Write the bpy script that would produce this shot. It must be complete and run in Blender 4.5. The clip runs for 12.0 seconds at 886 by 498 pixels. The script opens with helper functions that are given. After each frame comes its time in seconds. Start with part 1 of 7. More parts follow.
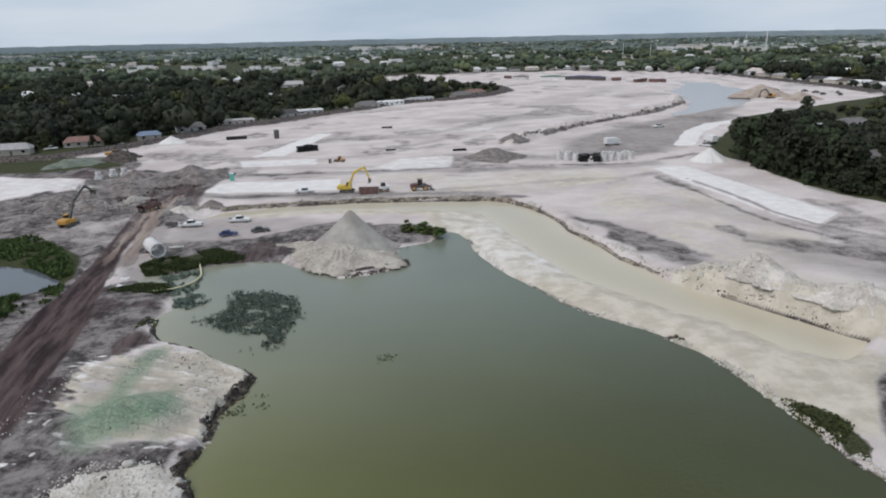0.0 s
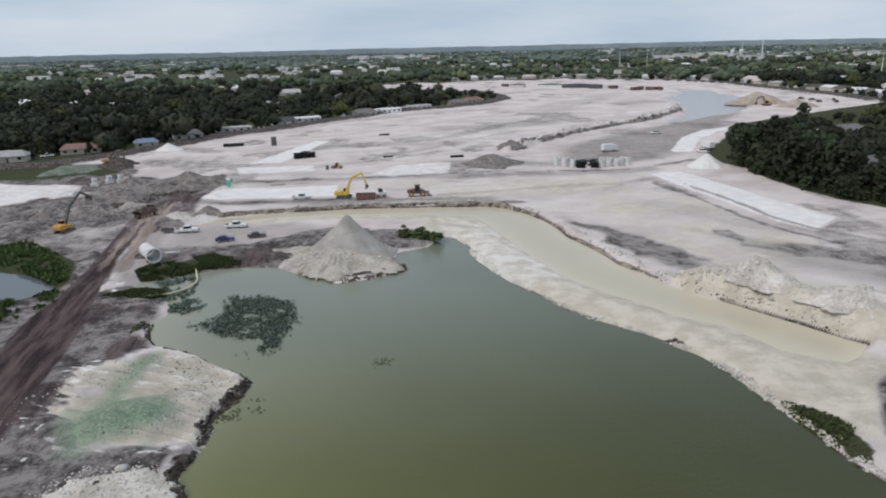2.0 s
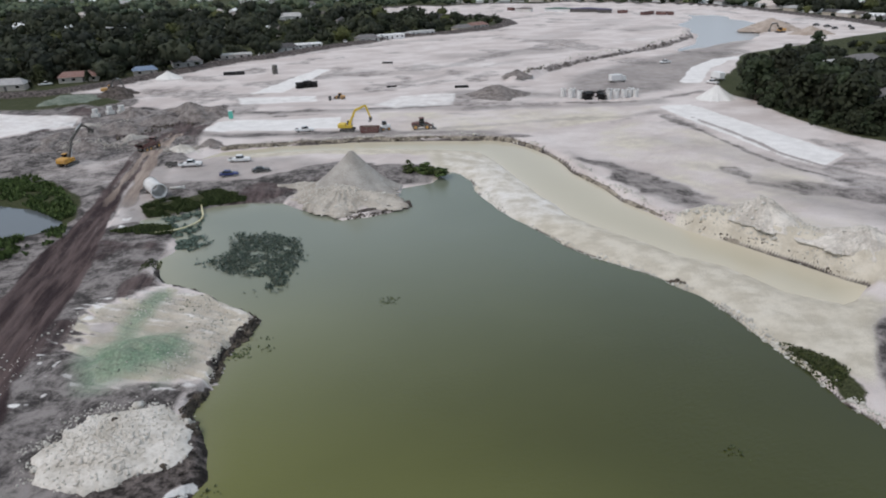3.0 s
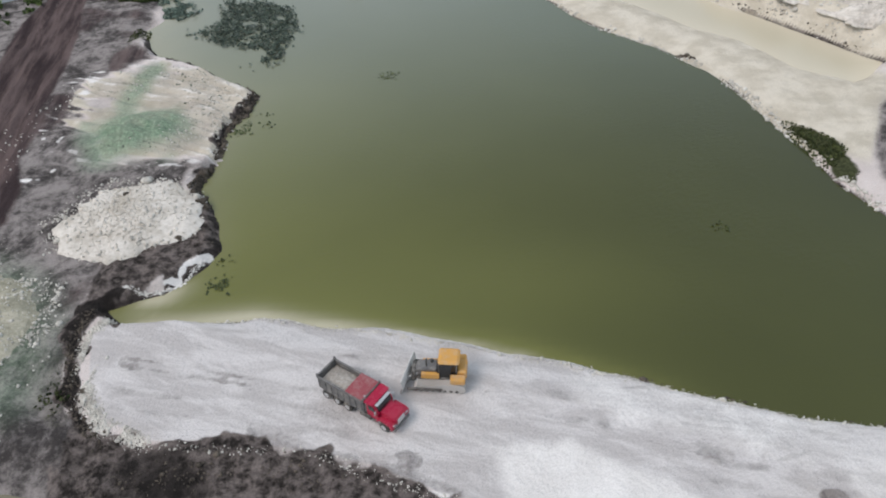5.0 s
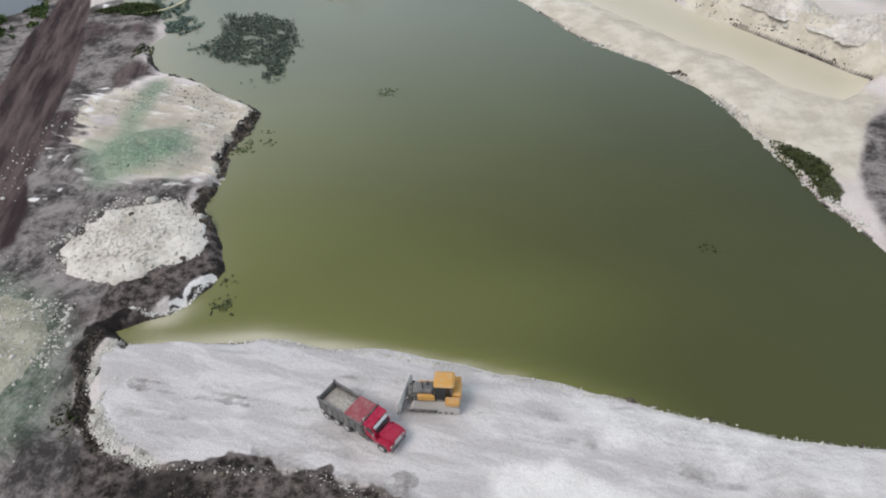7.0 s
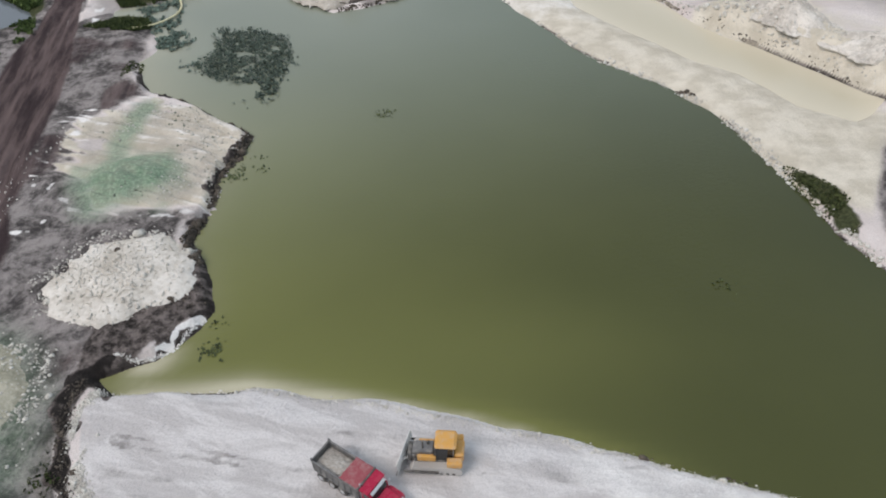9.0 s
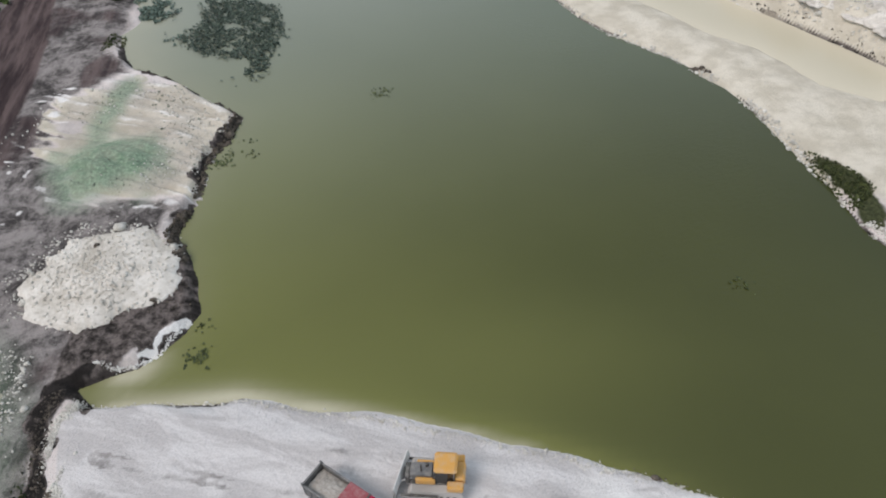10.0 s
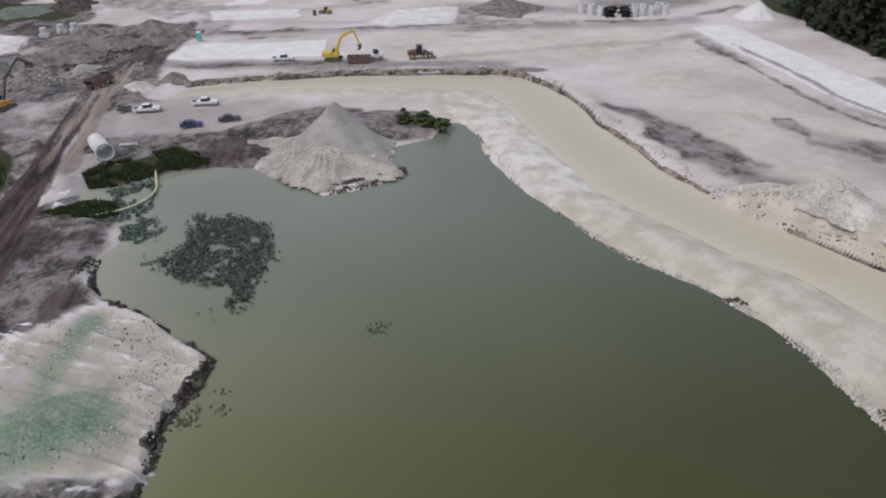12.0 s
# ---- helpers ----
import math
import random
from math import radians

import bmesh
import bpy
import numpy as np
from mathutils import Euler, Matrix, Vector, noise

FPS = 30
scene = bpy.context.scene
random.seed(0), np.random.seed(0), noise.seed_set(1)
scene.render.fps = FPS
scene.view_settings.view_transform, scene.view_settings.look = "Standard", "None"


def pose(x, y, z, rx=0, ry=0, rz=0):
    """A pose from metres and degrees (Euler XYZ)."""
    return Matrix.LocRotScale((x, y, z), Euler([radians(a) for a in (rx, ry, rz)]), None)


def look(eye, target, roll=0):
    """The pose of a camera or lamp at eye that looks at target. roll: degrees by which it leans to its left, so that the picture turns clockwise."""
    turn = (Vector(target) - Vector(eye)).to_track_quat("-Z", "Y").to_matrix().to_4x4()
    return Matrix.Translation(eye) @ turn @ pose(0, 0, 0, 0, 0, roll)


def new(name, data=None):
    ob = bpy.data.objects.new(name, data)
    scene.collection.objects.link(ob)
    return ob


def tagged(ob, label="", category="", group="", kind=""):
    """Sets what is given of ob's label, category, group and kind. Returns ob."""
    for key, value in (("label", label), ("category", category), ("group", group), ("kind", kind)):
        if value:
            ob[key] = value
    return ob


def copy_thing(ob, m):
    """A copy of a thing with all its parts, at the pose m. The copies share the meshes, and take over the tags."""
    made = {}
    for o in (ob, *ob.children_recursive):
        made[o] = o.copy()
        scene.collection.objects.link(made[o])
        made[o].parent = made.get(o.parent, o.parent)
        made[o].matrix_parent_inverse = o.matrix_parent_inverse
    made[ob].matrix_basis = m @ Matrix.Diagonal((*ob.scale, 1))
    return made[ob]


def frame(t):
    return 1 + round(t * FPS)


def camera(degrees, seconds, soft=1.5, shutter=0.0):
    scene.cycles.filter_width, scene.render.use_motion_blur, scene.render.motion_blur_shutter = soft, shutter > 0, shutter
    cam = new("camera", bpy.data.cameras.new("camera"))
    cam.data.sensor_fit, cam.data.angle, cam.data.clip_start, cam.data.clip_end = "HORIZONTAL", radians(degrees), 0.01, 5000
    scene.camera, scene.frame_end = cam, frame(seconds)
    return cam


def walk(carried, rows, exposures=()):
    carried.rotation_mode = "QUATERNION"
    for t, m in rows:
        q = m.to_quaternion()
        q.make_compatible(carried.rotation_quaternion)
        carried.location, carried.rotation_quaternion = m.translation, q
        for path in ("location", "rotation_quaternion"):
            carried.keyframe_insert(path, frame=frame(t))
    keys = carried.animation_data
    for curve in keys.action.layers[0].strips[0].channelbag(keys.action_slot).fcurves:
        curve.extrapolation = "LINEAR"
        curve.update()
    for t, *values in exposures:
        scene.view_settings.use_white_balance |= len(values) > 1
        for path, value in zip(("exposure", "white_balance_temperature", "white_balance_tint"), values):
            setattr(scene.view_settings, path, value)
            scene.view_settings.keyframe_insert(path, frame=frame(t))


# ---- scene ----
# camera: one lens, a drone that hovers, tips down, then flies ahead
cam = camera(65.3, 12.0, soft=2.0)
ROWS = [
    (0.0, 0.00, -0.00, 48.00, 72.88, 1.19, -0.00),
    (0.5, -0.17, 0.21, 46.43, 73.01, 1.20, 0.03),
    (1.0, 0.10, 0.22, 45.92, 73.14, 1.27, 0.15),
    (1.5, 0.07, 0.30, 46.08, 73.35, 1.22, -0.18),
    (2.0, 0.05, 0.40, 46.96, 73.59, 1.23, -0.21),
    (2.5, -0.13, 0.50, 47.81, 72.68, 1.16, -0.08),
    (3.0, -0.30, 0.61, 48.99, 67.62, 1.07, 0.10),
    (3.5, -0.37, 0.66, 49.38, 61.85, 0.99, 0.27),
    (5.5, -0.05, 0.49, 50.10, 47.84, 0.92, 0.33),
    (6.0, 0.09, 0.58, 51.29, 47.89, 0.89, 0.32),
    (6.5, 0.08, 0.61, 52.57, 48.25, 0.82, 0.29),
    (7.0, 0.15, 0.58, 53.60, 48.50, 0.82, 0.30),
    (9.0, -0.04, 6.40, 54.56, 48.23, 0.85, 0.16),
    (9.5, -0.07, 9.01, 54.13, 45.35, 0.85, 0.17),
    (10.0, -0.00, 12.52, 54.18, 44.97, 0.90, 0.18),
    (10.5, -0.39, 16.21, 54.02, 48.02, 0.87, 0.02),
    (11.0, -0.38, 20.17, 53.82, 51.45, 0.93, 0.10),
    (11.5, -0.47, 24.49, 53.69, 54.90, 0.89, 0.15),
    (12.0, -0.82, 28.83, 53.60, 58.93, 0.83, 0.09),
]
walk(cam, [(t, pose(*r)) for t, *r in ROWS], exposures=[(0.0, -0.12, 6400, 14), (2.5, -0.12, 6400, 14), (5.5, 0.16, 6560, 14), (10.0, 0.16, 6580, 14), (11.0, -0.08, 6480, 16), (12.0, -0.2, 6430, 19)])

# ---- light: thin bright overcast ----
world = bpy.data.worlds.new("overcast_sky")
scene.world = world
world.use_nodes = True
wn, wl = world.node_tree.nodes, world.node_tree.links
wn.clear()
w_out = wn.new("ShaderNodeOutputWorld")
w_bg = wn.new("ShaderNodeBackground")
w_sky = wn.new("ShaderNodeTexSky")
w_sky.sky_type, w_sky.sun_disc = "NISHITA", False
w_sky.sun_elevation, w_sky.sun_rotation = radians(53), radians(238)
w_sky.air_density, w_sky.dust_density = 1.2, 2.5
w_dim = wn.new("ShaderNodeVectorMath")
w_dim.operation = "SCALE"
w_dim.inputs["Scale"].default_value = 0.075
w_co = wn.new("ShaderNodeTexCoord")
w_map = wn.new("ShaderNodeMapping")
w_map.inputs["Scale"].default_value = (1.6, 1.6, 9.0)
w_noise = wn.new("ShaderNodeTexNoise")
w_noise.inputs["Scale"].default_value, w_noise.inputs["Detail"].default_value = 1.7, 6.0
w_ramp = wn.new("ShaderNodeValToRGB")
w_ramp.color_ramp.elements[0].position, w_ramp.color_ramp.elements[0].color = 0.34, (0.475, 0.60, 0.715, 1)
w_ramp.color_ramp.elements[1].position, w_ramp.color_ramp.elements[1].color = 0.68, (0.66, 0.75, 0.82, 1)
w_mix = wn.new("ShaderNodeMix")
w_mix.data_type = "RGBA"
w_mix.inputs["Factor"].default_value = 0.85
wl.new(w_sky.outputs["Color"], w_dim.inputs[0])
wl.new(w_co.outputs["Generated"], w_map.inputs["Vector"])
wl.new(w_map.outputs["Vector"], w_noise.inputs["Vector"])
wl.new(w_noise.outputs["Fac"], w_ramp.inputs["Fac"])
wl.new(w_dim.outputs[0], w_mix.inputs["A"])
wl.new(w_ramp.outputs["Color"], w_mix.inputs["B"])
w_sep = wn.new("ShaderNodeSeparateXYZ")
w_low = wn.new("ShaderNodeMapRange")
w_low.interpolation_type = "SMOOTHSTEP"
for key, v in (("From Min", 0.0), ("From Max", 0.42), ("To Min", 1.12), ("To Max", 1.0)):
    w_low.inputs[key].default_value = v
w_glow = wn.new("ShaderNodeVectorMath")
w_glow.operation = "SCALE"
wl.new(w_co.outputs["Generated"], w_sep.inputs[0])
wl.new(w_sep.outputs["Z"], w_low.inputs["Value"])
wl.new(w_mix.outputs["Result"], w_glow.inputs[0])
wl.new(w_low.outputs["Result"], w_glow.inputs["Scale"])
wl.new(w_glow.outputs[0], w_bg.inputs["Color"])
w_bg.inputs["Strength"].default_value = 1.0
wl.new(w_bg.outputs["Background"], w_out.inputs["Surface"])

sun = new("sun", bpy.data.lights.new("sun", "SUN"))
sun.data.energy, sun.data.angle, sun.data.color = 1.55, radians(24), (1.0, 0.925, 0.855)
sun.matrix_world = look((-80, -50, 125), (0, 0, 0))

# ---- materials ----
def mat_base(name, rough=0.9, metal=0.0, spec=0.3):
    m = bpy.data.materials.new(name)
    m.use_nodes = True
    b = m.node_tree.nodes["Principled BSDF"]
    b.inputs["Roughness"].default_value, b.inputs["Metallic"].default_value = rough, metal
    b.inputs["Specular IOR Level"].default_value = spec
    return m, m.node_tree.nodes, m.node_tree.links, b


def noise_node(n, l, scale, detail=5.0, rough=0.55, coords="Object", stretch=(1, 1, 1), turn=0.0, swirl=0.0):
    co, mp, tx = n.new("ShaderNodeTexCoord"), n.new("ShaderNodeMapping"), n.new("ShaderNodeTexNoise")
    mp.vector_type = "TEXTURE"
    mp.inputs["Scale"].default_value, mp.inputs["Rotation"].default_value = tuple(1 / s for s in stretch), (0, 0, radians(turn))
    tx.inputs["Scale"].default_value, tx.inputs["Detail"].default_value, tx.inputs["Roughness"].default_value = scale, detail, rough
    tx.inputs["Distortion"].default_value = swirl
    l.new(co.outputs[coords], mp.inputs["Vector"])
    l.new(mp.outputs["Vector"], tx.inputs["Vector"])
    return tx.outputs["Fac"]


def span(n, l, value, a, b, lo=0.0, hi=1.0):
    r = n.new("ShaderNodeMapRange")
    r.interpolation_type = "SMOOTHSTEP"
    for key, v in (("From Min", a), ("From Max", b), ("To Min", lo), ("To Max", hi)):
        r.inputs[key].default_value = v
    l.new(value, r.inputs["Value"])
    return r.outputs["Result"]


def calc(n, l, op, a, b):
    r = n.new("ShaderNodeMath")
    r.operation = op
    r.use_clamp = False
    for i, v in enumerate((a, b)):
        if isinstance(v, (int, float)):
            r.inputs[i].default_value = v
        else:
            l.new(v, r.inputs[i])
    return r.outputs[0]


def blend(n, l, fac, a, b, mode="MIX"):
    r = n.new("ShaderNodeMix")
    r.data_type, r.blend_type = "RGBA", mode
    for key, v in (("Factor", fac), ("A", a), ("B", b)):
        if isinstance(v, (int, float)):
            r.inputs[key].default_value = v
        elif isinstance(v, tuple):
            r.inputs[key].default_value = (*v, 1)
        else:
            l.new(v, r.inputs[key])
    return r.outputs["Result"]


def bump(n, l, b, height, strength, distance):
    r = n.new("ShaderNodeBump")
    r.inputs["Strength"].default_value, r.inputs["Distance"].default_value = strength, distance
    l.new(height, r.inputs["Height"])
    l.new(r.outputs["Normal"], b.inputs["Normal"])


def earth(name, dark, light, coarse=0.35, fine=3.0, relief=0.12, rough=0.95):
    """Loose soil, gravel or stone: two tones by coarse and fine noise, with relief."""
    m, n, l, b = mat_base(name, rough, 0, 0.2)
    big, small = noise_node(n, l, coarse, 6), noise_node(n, l, fine, 6, 0.65)
    both = calc(n, l, "ADD", calc(n, l, "MULTIPLY", big, 0.55), calc(n, l, "MULTIPLY", small, 0.45))
    l.new(blend(n, l, span(n, l, both, 0.36, 0.64), dark, light), b.inputs["Base Color"])
    bump(n, l, b, small, 0.7, relief)
    return m


def paint(name, colour, rough=0.45, dust=0.35, metal=0.0):
    """Machine paint with dust and scuffs."""
    m, n, l, b = mat_base(name, rough, metal, 0.4)
    d = span(n, l, noise_node(n, l, 1.6, 7, 0.65), 0.42, 0.72, 0.0, dust)
    f = span(n, l, noise_node(n, l, 14.0, 4, 0.6), 0.35, 0.7, 0.0, dust * 0.5)
    c = blend(n, l, d, colour, (0.46, 0.43, 0.39))
    c = blend(n, l, f, c, (0.40, 0.37, 0.33))
    l.new(c, b.inputs["Base Color"])
    l.new(span(n, l, noise_node(n, l, 1.6, 7, 0.65), 0.42, 0.72, rough, 0.9), b.inputs["Roughness"])
    return m


def leafy(name, dark, light):
    m, n, l, b = mat_base(name, 0.7, 0, 0.25)
    geo, info = n.new("ShaderNodeNewGeometry"), n.new("ShaderNodeObjectInfo")
    c = blend(n, l, geo.outputs["Random Per Island"], dark, light)
    hue = n.new("ShaderNodeHueSaturation")
    l.new(c, hue.inputs["Color"])
    l.new(calc(n, l, "ADD", calc(n, l, "MULTIPLY", info.outputs["Random"], 0.06), 0.47), hue.inputs["Hue"])
    l.new(calc(n, l, "ADD", calc(n, l, "MULTIPLY", info.outputs["Random"], 0.95), 0.55), hue.inputs["Value"])
    l.new(hue.outputs["Color"], b.inputs["Base Color"])
    return m


def canopy(name, dark, light, dry):
    """Tree tops seen as a mass: tone by clump, a few of them yellowish, with slight leaf variation."""
    m, n, l, b = mat_base(name, 0.75, 0, 0.2)
    tone, geo = n.new("ShaderNodeAttribute"), n.new("ShaderNodeNewGeometry")
    tone.attribute_name = "tone"
    f = calc(n, l, "ADD", calc(n, l, "MULTIPLY", tone.outputs["Fac"], 0.75), calc(n, l, "MULTIPLY", geo.outputs["Random Per Island"], 0.25))
    c = blend(n, l, f, dark, light)
    c = blend(n, l, span(n, l, tone.outputs["Fac"], 0.88, 0.99, 0.0, 0.7), c, dry)
    l.new(c, b.inputs["Base Color"])
    return m


def varied(name, colours, rough=0.8):
    """Colour picked by each object's own random number (roofs, walls)."""
    m, n, l, b = mat_base(name, rough, 0, 0.3)
    info, ramp = n.new("ShaderNodeObjectInfo"), n.new("ShaderNodeValToRGB")
    ramp.color_ramp.interpolation = "CONSTANT"
    while len(ramp.color_ramp.elements) < len(colours):
        ramp.color_ramp.elements.new(0.5)
    for i, c in enumerate(colours):
        ramp.color_ramp.elements[i].position = i / len(colours)
        ramp.color_ramp.elements[i].color = (*c, 1)
    l.new(info.outputs["Random"], ramp.inputs["Fac"])
    d = span(n, l, noise_node(n, l, 0.5, 6, 0.6), 0.3, 0.75, 0.75, 1.05)
    l.new(blend(n, l, 1.0, ramp.outputs["Color"], d, "MULTIPLY"), b.inputs["Base Color"])
    return m


def ground_material():
    m, n, l, b = mat_base("site_ground", 0.95, 0, 0.15)
    soil, cover = n.new("ShaderNodeAttribute"), n.new("ShaderNodeAttribute")
    soil.attribute_name, cover.attribute_name = "soil", "cover"
    s, c = n.new("ShaderNodeSeparateColor"), n.new("ShaderNodeSeparateColor")
    l.new(soil.outputs["Color"], s.inputs["Color"])
    l.new(cover.outputs["Color"], c.inputs["Color"])
    broad = noise_node(n, l, 0.04, 7, 0.65, stretch=(1, 1.5, 1), turn=20)
    mid = noise_node(n, l, 0.28, 7, 0.62)
    fine = noise_node(n, l, 2.4, 6, 0.7)
    streak = noise_node(n, l, 0.22, 6, 0.6, stretch=(0.45, 2.0, 1), turn=-12)
    ruts = noise_node(n, l, 0.36, 7, 0.6, stretch=(1.5, 0.18, 1), turn=11)

    def mask(value, rag=0.55):
        v = calc(n, l, "ADD", value, calc(n, l, "MULTIPLY", calc(n, l, "SUBTRACT", mid, 0.5), rag))
        v = calc(n, l, "ADD", v, calc(n, l, "MULTIPLY", calc(n, l, "SUBTRACT", fine, 0.5), rag * 0.55))
        return span(n, l, v, 0.3, 0.7)

    # crushed lime rock: near white, with greyer wheel-swept streaks
    lime = blend(n, l, span(n, l, broad, 0.36, 0.64), (0.58, 0.505, 0.472), (0.73, 0.662, 0.628))
    lime = blend(n, l, span(n, l, streak, 0.48, 0.72, 0.0, 0.17), lime, (0.42, 0.365, 0.335))
    lime = blend(n, l, span(n, l, fine, 0.5, 0.75, 0.0, 0.4), lime, (0.68, 0.66, 0.64))
    mire = noise_node(n, l, 0.15, 10, 0.76, stretch=(1, 1.1, 1), turn=60, swirl=0.5)
    scuff = noise_node(n, l, 0.62, 8, 0.7, stretch=(1.0, 0.85, 1), turn=12, swirl=0.3)
    grey = blend(n, l, span(n, l, calc(n, l, "ADD", calc(n, l, "MULTIPLY", mire, 0.55), calc(n, l, "MULTIPLY", scuff, 0.45)), 0.41, 0.585), (0.052, 0.046, 0.044), (0.30, 0.270, 0.256))
    grey = blend(n, l, span(n, l, fine, 0.58, 0.74, 0.0, 0.45), grey, (0.42, 0.38, 0.355))
    brown = blend(n, l, span(n, l, ruts, 0.36, 0.66), (0.038, 0.026, 0.027), (0.135, 0.099, 0.094))
    white = blend(n, l, span(n, l, mid, 0.35, 0.7), (0.77, 0.74, 0.71), (0.88, 0.85, 0.82))
    cream = blend(n, l, span(n, l, mid, 0.35, 0.66), (0.54, 0.485, 0.39), (0.70, 0.64, 0.535))
    cream = blend(n, l, span(n, l, streak, 0.5, 0.7, 0.0, 0.1), cream, (0.76, 0.72, 0.65))
    lump = noise_node(n, l, 0.85, 6, 0.62)
    black = blend(n, l, span(n, l, calc(n, l, "ADD", calc(n, l, "MULTIPLY", lump, 0.65), calc(n, l, "MULTIPLY", fine, 0.35)), 0.38, 0.64), (0.018, 0.015, 0.013), (0.20, 0.168, 0.155))
    # mask above 1 goes near black: dam crack shadow, cut bank, deepest muck
    black = blend(n, l, span(n, l, c.outputs["Blue"], 1.0, 1.5, 0.0, 0.9), black, (0.014, 0.012, 0.011))
    green = blend(n, l, span(n, l, fine, 0.35, 0.68), (0.030, 0.037, 0.016), (0.085, 0.09, 0.042))
    col = blend(n, l, mask(c.outputs["Green"]), lime, cream)
    smear = noise_node(n, l, 0.30, 7, 0.6, stretch=(0.55, 1.9, 1), turn=-14, swirl=0.6)
    swept = blend(n, l, span(n, l, smear, 0.40, 0.62), (0.52, 0.49, 0.477), (0.67, 0.64, 0.625))
    col = blend(n, l, mask(soil.outputs["Alpha"], 0.3), col, swept)
    film = n.new("ShaderNodeAttribute")
    film.attribute_name = "dust"
    veil = blend(n, l, span(n, l, mid, 0.34, 0.66), (0.255, 0.228, 0.215), (0.36, 0.325, 0.305))
    col = blend(n, l, calc(n, l, "MULTIPLY", film.outputs["Fac"], span(n, l, broad, 0.3, 0.6, 0.7, 1.0)), col, veil)
    clay = blend(n, l, span(n, l, fine, 0.35, 0.68), (0.095, 0.175, 0.110), (0.31, 0.40, 0.285))
    col = blend(n, l, mask(s.outputs["Red"]), col, grey)
    col = blend(n, l, calc(n, l, "MULTIPLY", cover.outputs["Alpha"], span(n, l, calc(n, l, "ADD", calc(n, l, "MULTIPLY", mid, 0.6), calc(n, l, "MULTIPLY", fine, 0.4)), 0.36, 0.6, 0.6, 1.0)), col, clay)
    col = blend(n, l, mask(s.outputs["Green"]), col, brown)
    worn = blend(n, l, span(n, l, ruts, 0.36, 0.66), (0.24, 0.185, 0.155), (0.42, 0.345, 0.29))
    col = blend(n, l, span(n, l, film.outputs["Fac"], 1.0, 1.9, 0.0, 0.9), col, worn)
    col = blend(n, l, mask(s.outputs["Blue"], 0.5), col, white)
    col = blend(n, l, mask(c.outputs["Red"]), col, green)
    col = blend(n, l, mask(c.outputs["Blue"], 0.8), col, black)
    grit = noise_node(n, l, 6.5, 5, 0.7)
    col = blend(n, l, 1.0, col, span(n, l, grit, 0.3, 0.7, 0.93, 1.05), "MULTIPLY")
    l.new(col, b.inputs["Base Color"])
    bump(n, l, b, calc(n, l, "ADD", calc(n, l, "MULTIPLY", calc(n, l, "ADD", mid, calc(n, l, "MULTIPLY", lump, 0.5)), 0.6), calc(n, l, "MULTIPLY", fine, 0.5)), 0.9, 0.5)
    return m


def water_material(name, deep, shallow, sky_tint=None, ripple=0.55, rough=0.14):
    m, n, l, b = mat_base(name, rough, 0, 0.5)
    b.inputs["IOR"].default_value = 1.37
    at, mk = n.new("ShaderNodeAttribute"), n.new("ShaderNodeAttribute")
    at.attribute_name, mk.attribute_name = "shoal", "sky_tint"
    broad = noise_node(n, l, 0.03, 4, 0.5)
    v = calc(n, l, "ADD", at.outputs["Fac"], calc(n, l, "MULTIPLY", calc(n, l, "SUBTRACT", broad, 0.5), 0.22))
    col = blend(n, l, span(n, l, v, 0.0, 1.0), deep, shallow)
    # grey of the reflected sky, mixed into the base colour of far water
    if sky_tint:
        grey = blend(n, l, span(n, l, v, 0.0, 1.0), *sky_tint)
        col = blend(n, l, mk.outputs["Fac"], col, grey)
        col = blend(n, l, span(n, l, v, 0.85, 1.7), col, (0.46, 0.43, 0.31))
    l.new(col, b.inputs["Base Color"])
    wave = noise_node(n, l, 1.1, 5, 0.6, stretch=(1, 1.7, 1), turn=25)
    gust = span(n, l, noise_node(n, l, 0.05, 3), 0.4, 0.65, 0.15, 1.0)
    bump(n, l, b, calc(n, l, "MULTIPLY", wave, gust), ripple, 0.12)
    return m


GROUND = ground_material()
LAKE_WATER = water_material("green_lake_water", (0.024, 0.029, 0.005), (0.142, 0.147, 0.041), ((0.100, 0.122, 0.080), (0.21, 0.228, 0.175)))
MILKY_WATER = water_material("milky_channel_water", (0.48, 0.43, 0.31), (0.62, 0.555, 0.425), None, 0.12, 0.2)
DITCH_WATER = water_material("muddy_ditch_water", (0.17, 0.155, 0.105), (0.23, 0.21, 0.15), None, 0.1, 0.2)
GREY_WATER = water_material("grey_pond_water", (0.10, 0.115, 0.13), (0.17, 0.175, 0.17), None, 0.1, 0.08)
CANAL_WATER = water_material("pale_canal_water", (0.30, 0.31, 0.32), (0.40, 0.40, 0.40), None, 0.1, 0.25)
GRAVEL = earth("grey_gravel", (0.30, 0.275, 0.245), (0.46, 0.43, 0.39), 0.25, 4.0, 0.1)
CREAM_GRAVEL = earth("cream_gravel", (0.33, 0.295, 0.25), (0.56, 0.51, 0.44), 0.3, 3.0, 0.2)
GREEN_CLAY = earth("green_grey_clay", (0.11, 0.135, 0.105), (0.25, 0.275, 0.225), 0.3, 2.2, 0.25)
LIME_RUBBLE = earth("white_lime_rubble", (0.49, 0.45, 0.39), (0.73, 0.69, 0.63), 0.3, 2.0, 0.2)
CREAM_SPOIL = earth("cream_spoil", (0.29, 0.275, 0.205), (0.52, 0.485, 0.385), 0.4, 2.5, 0.25)
TAN_SPOIL = earth("tan_sand", (0.33, 0.265, 0.215), (0.50, 0.42, 0.36), 0.2, 1.5, 0.2)
MUCK = earth("dark_muck", (0.030, 0.024, 0.020), (0.15, 0.125, 0.11), 0.6, 3.0, 0.3)
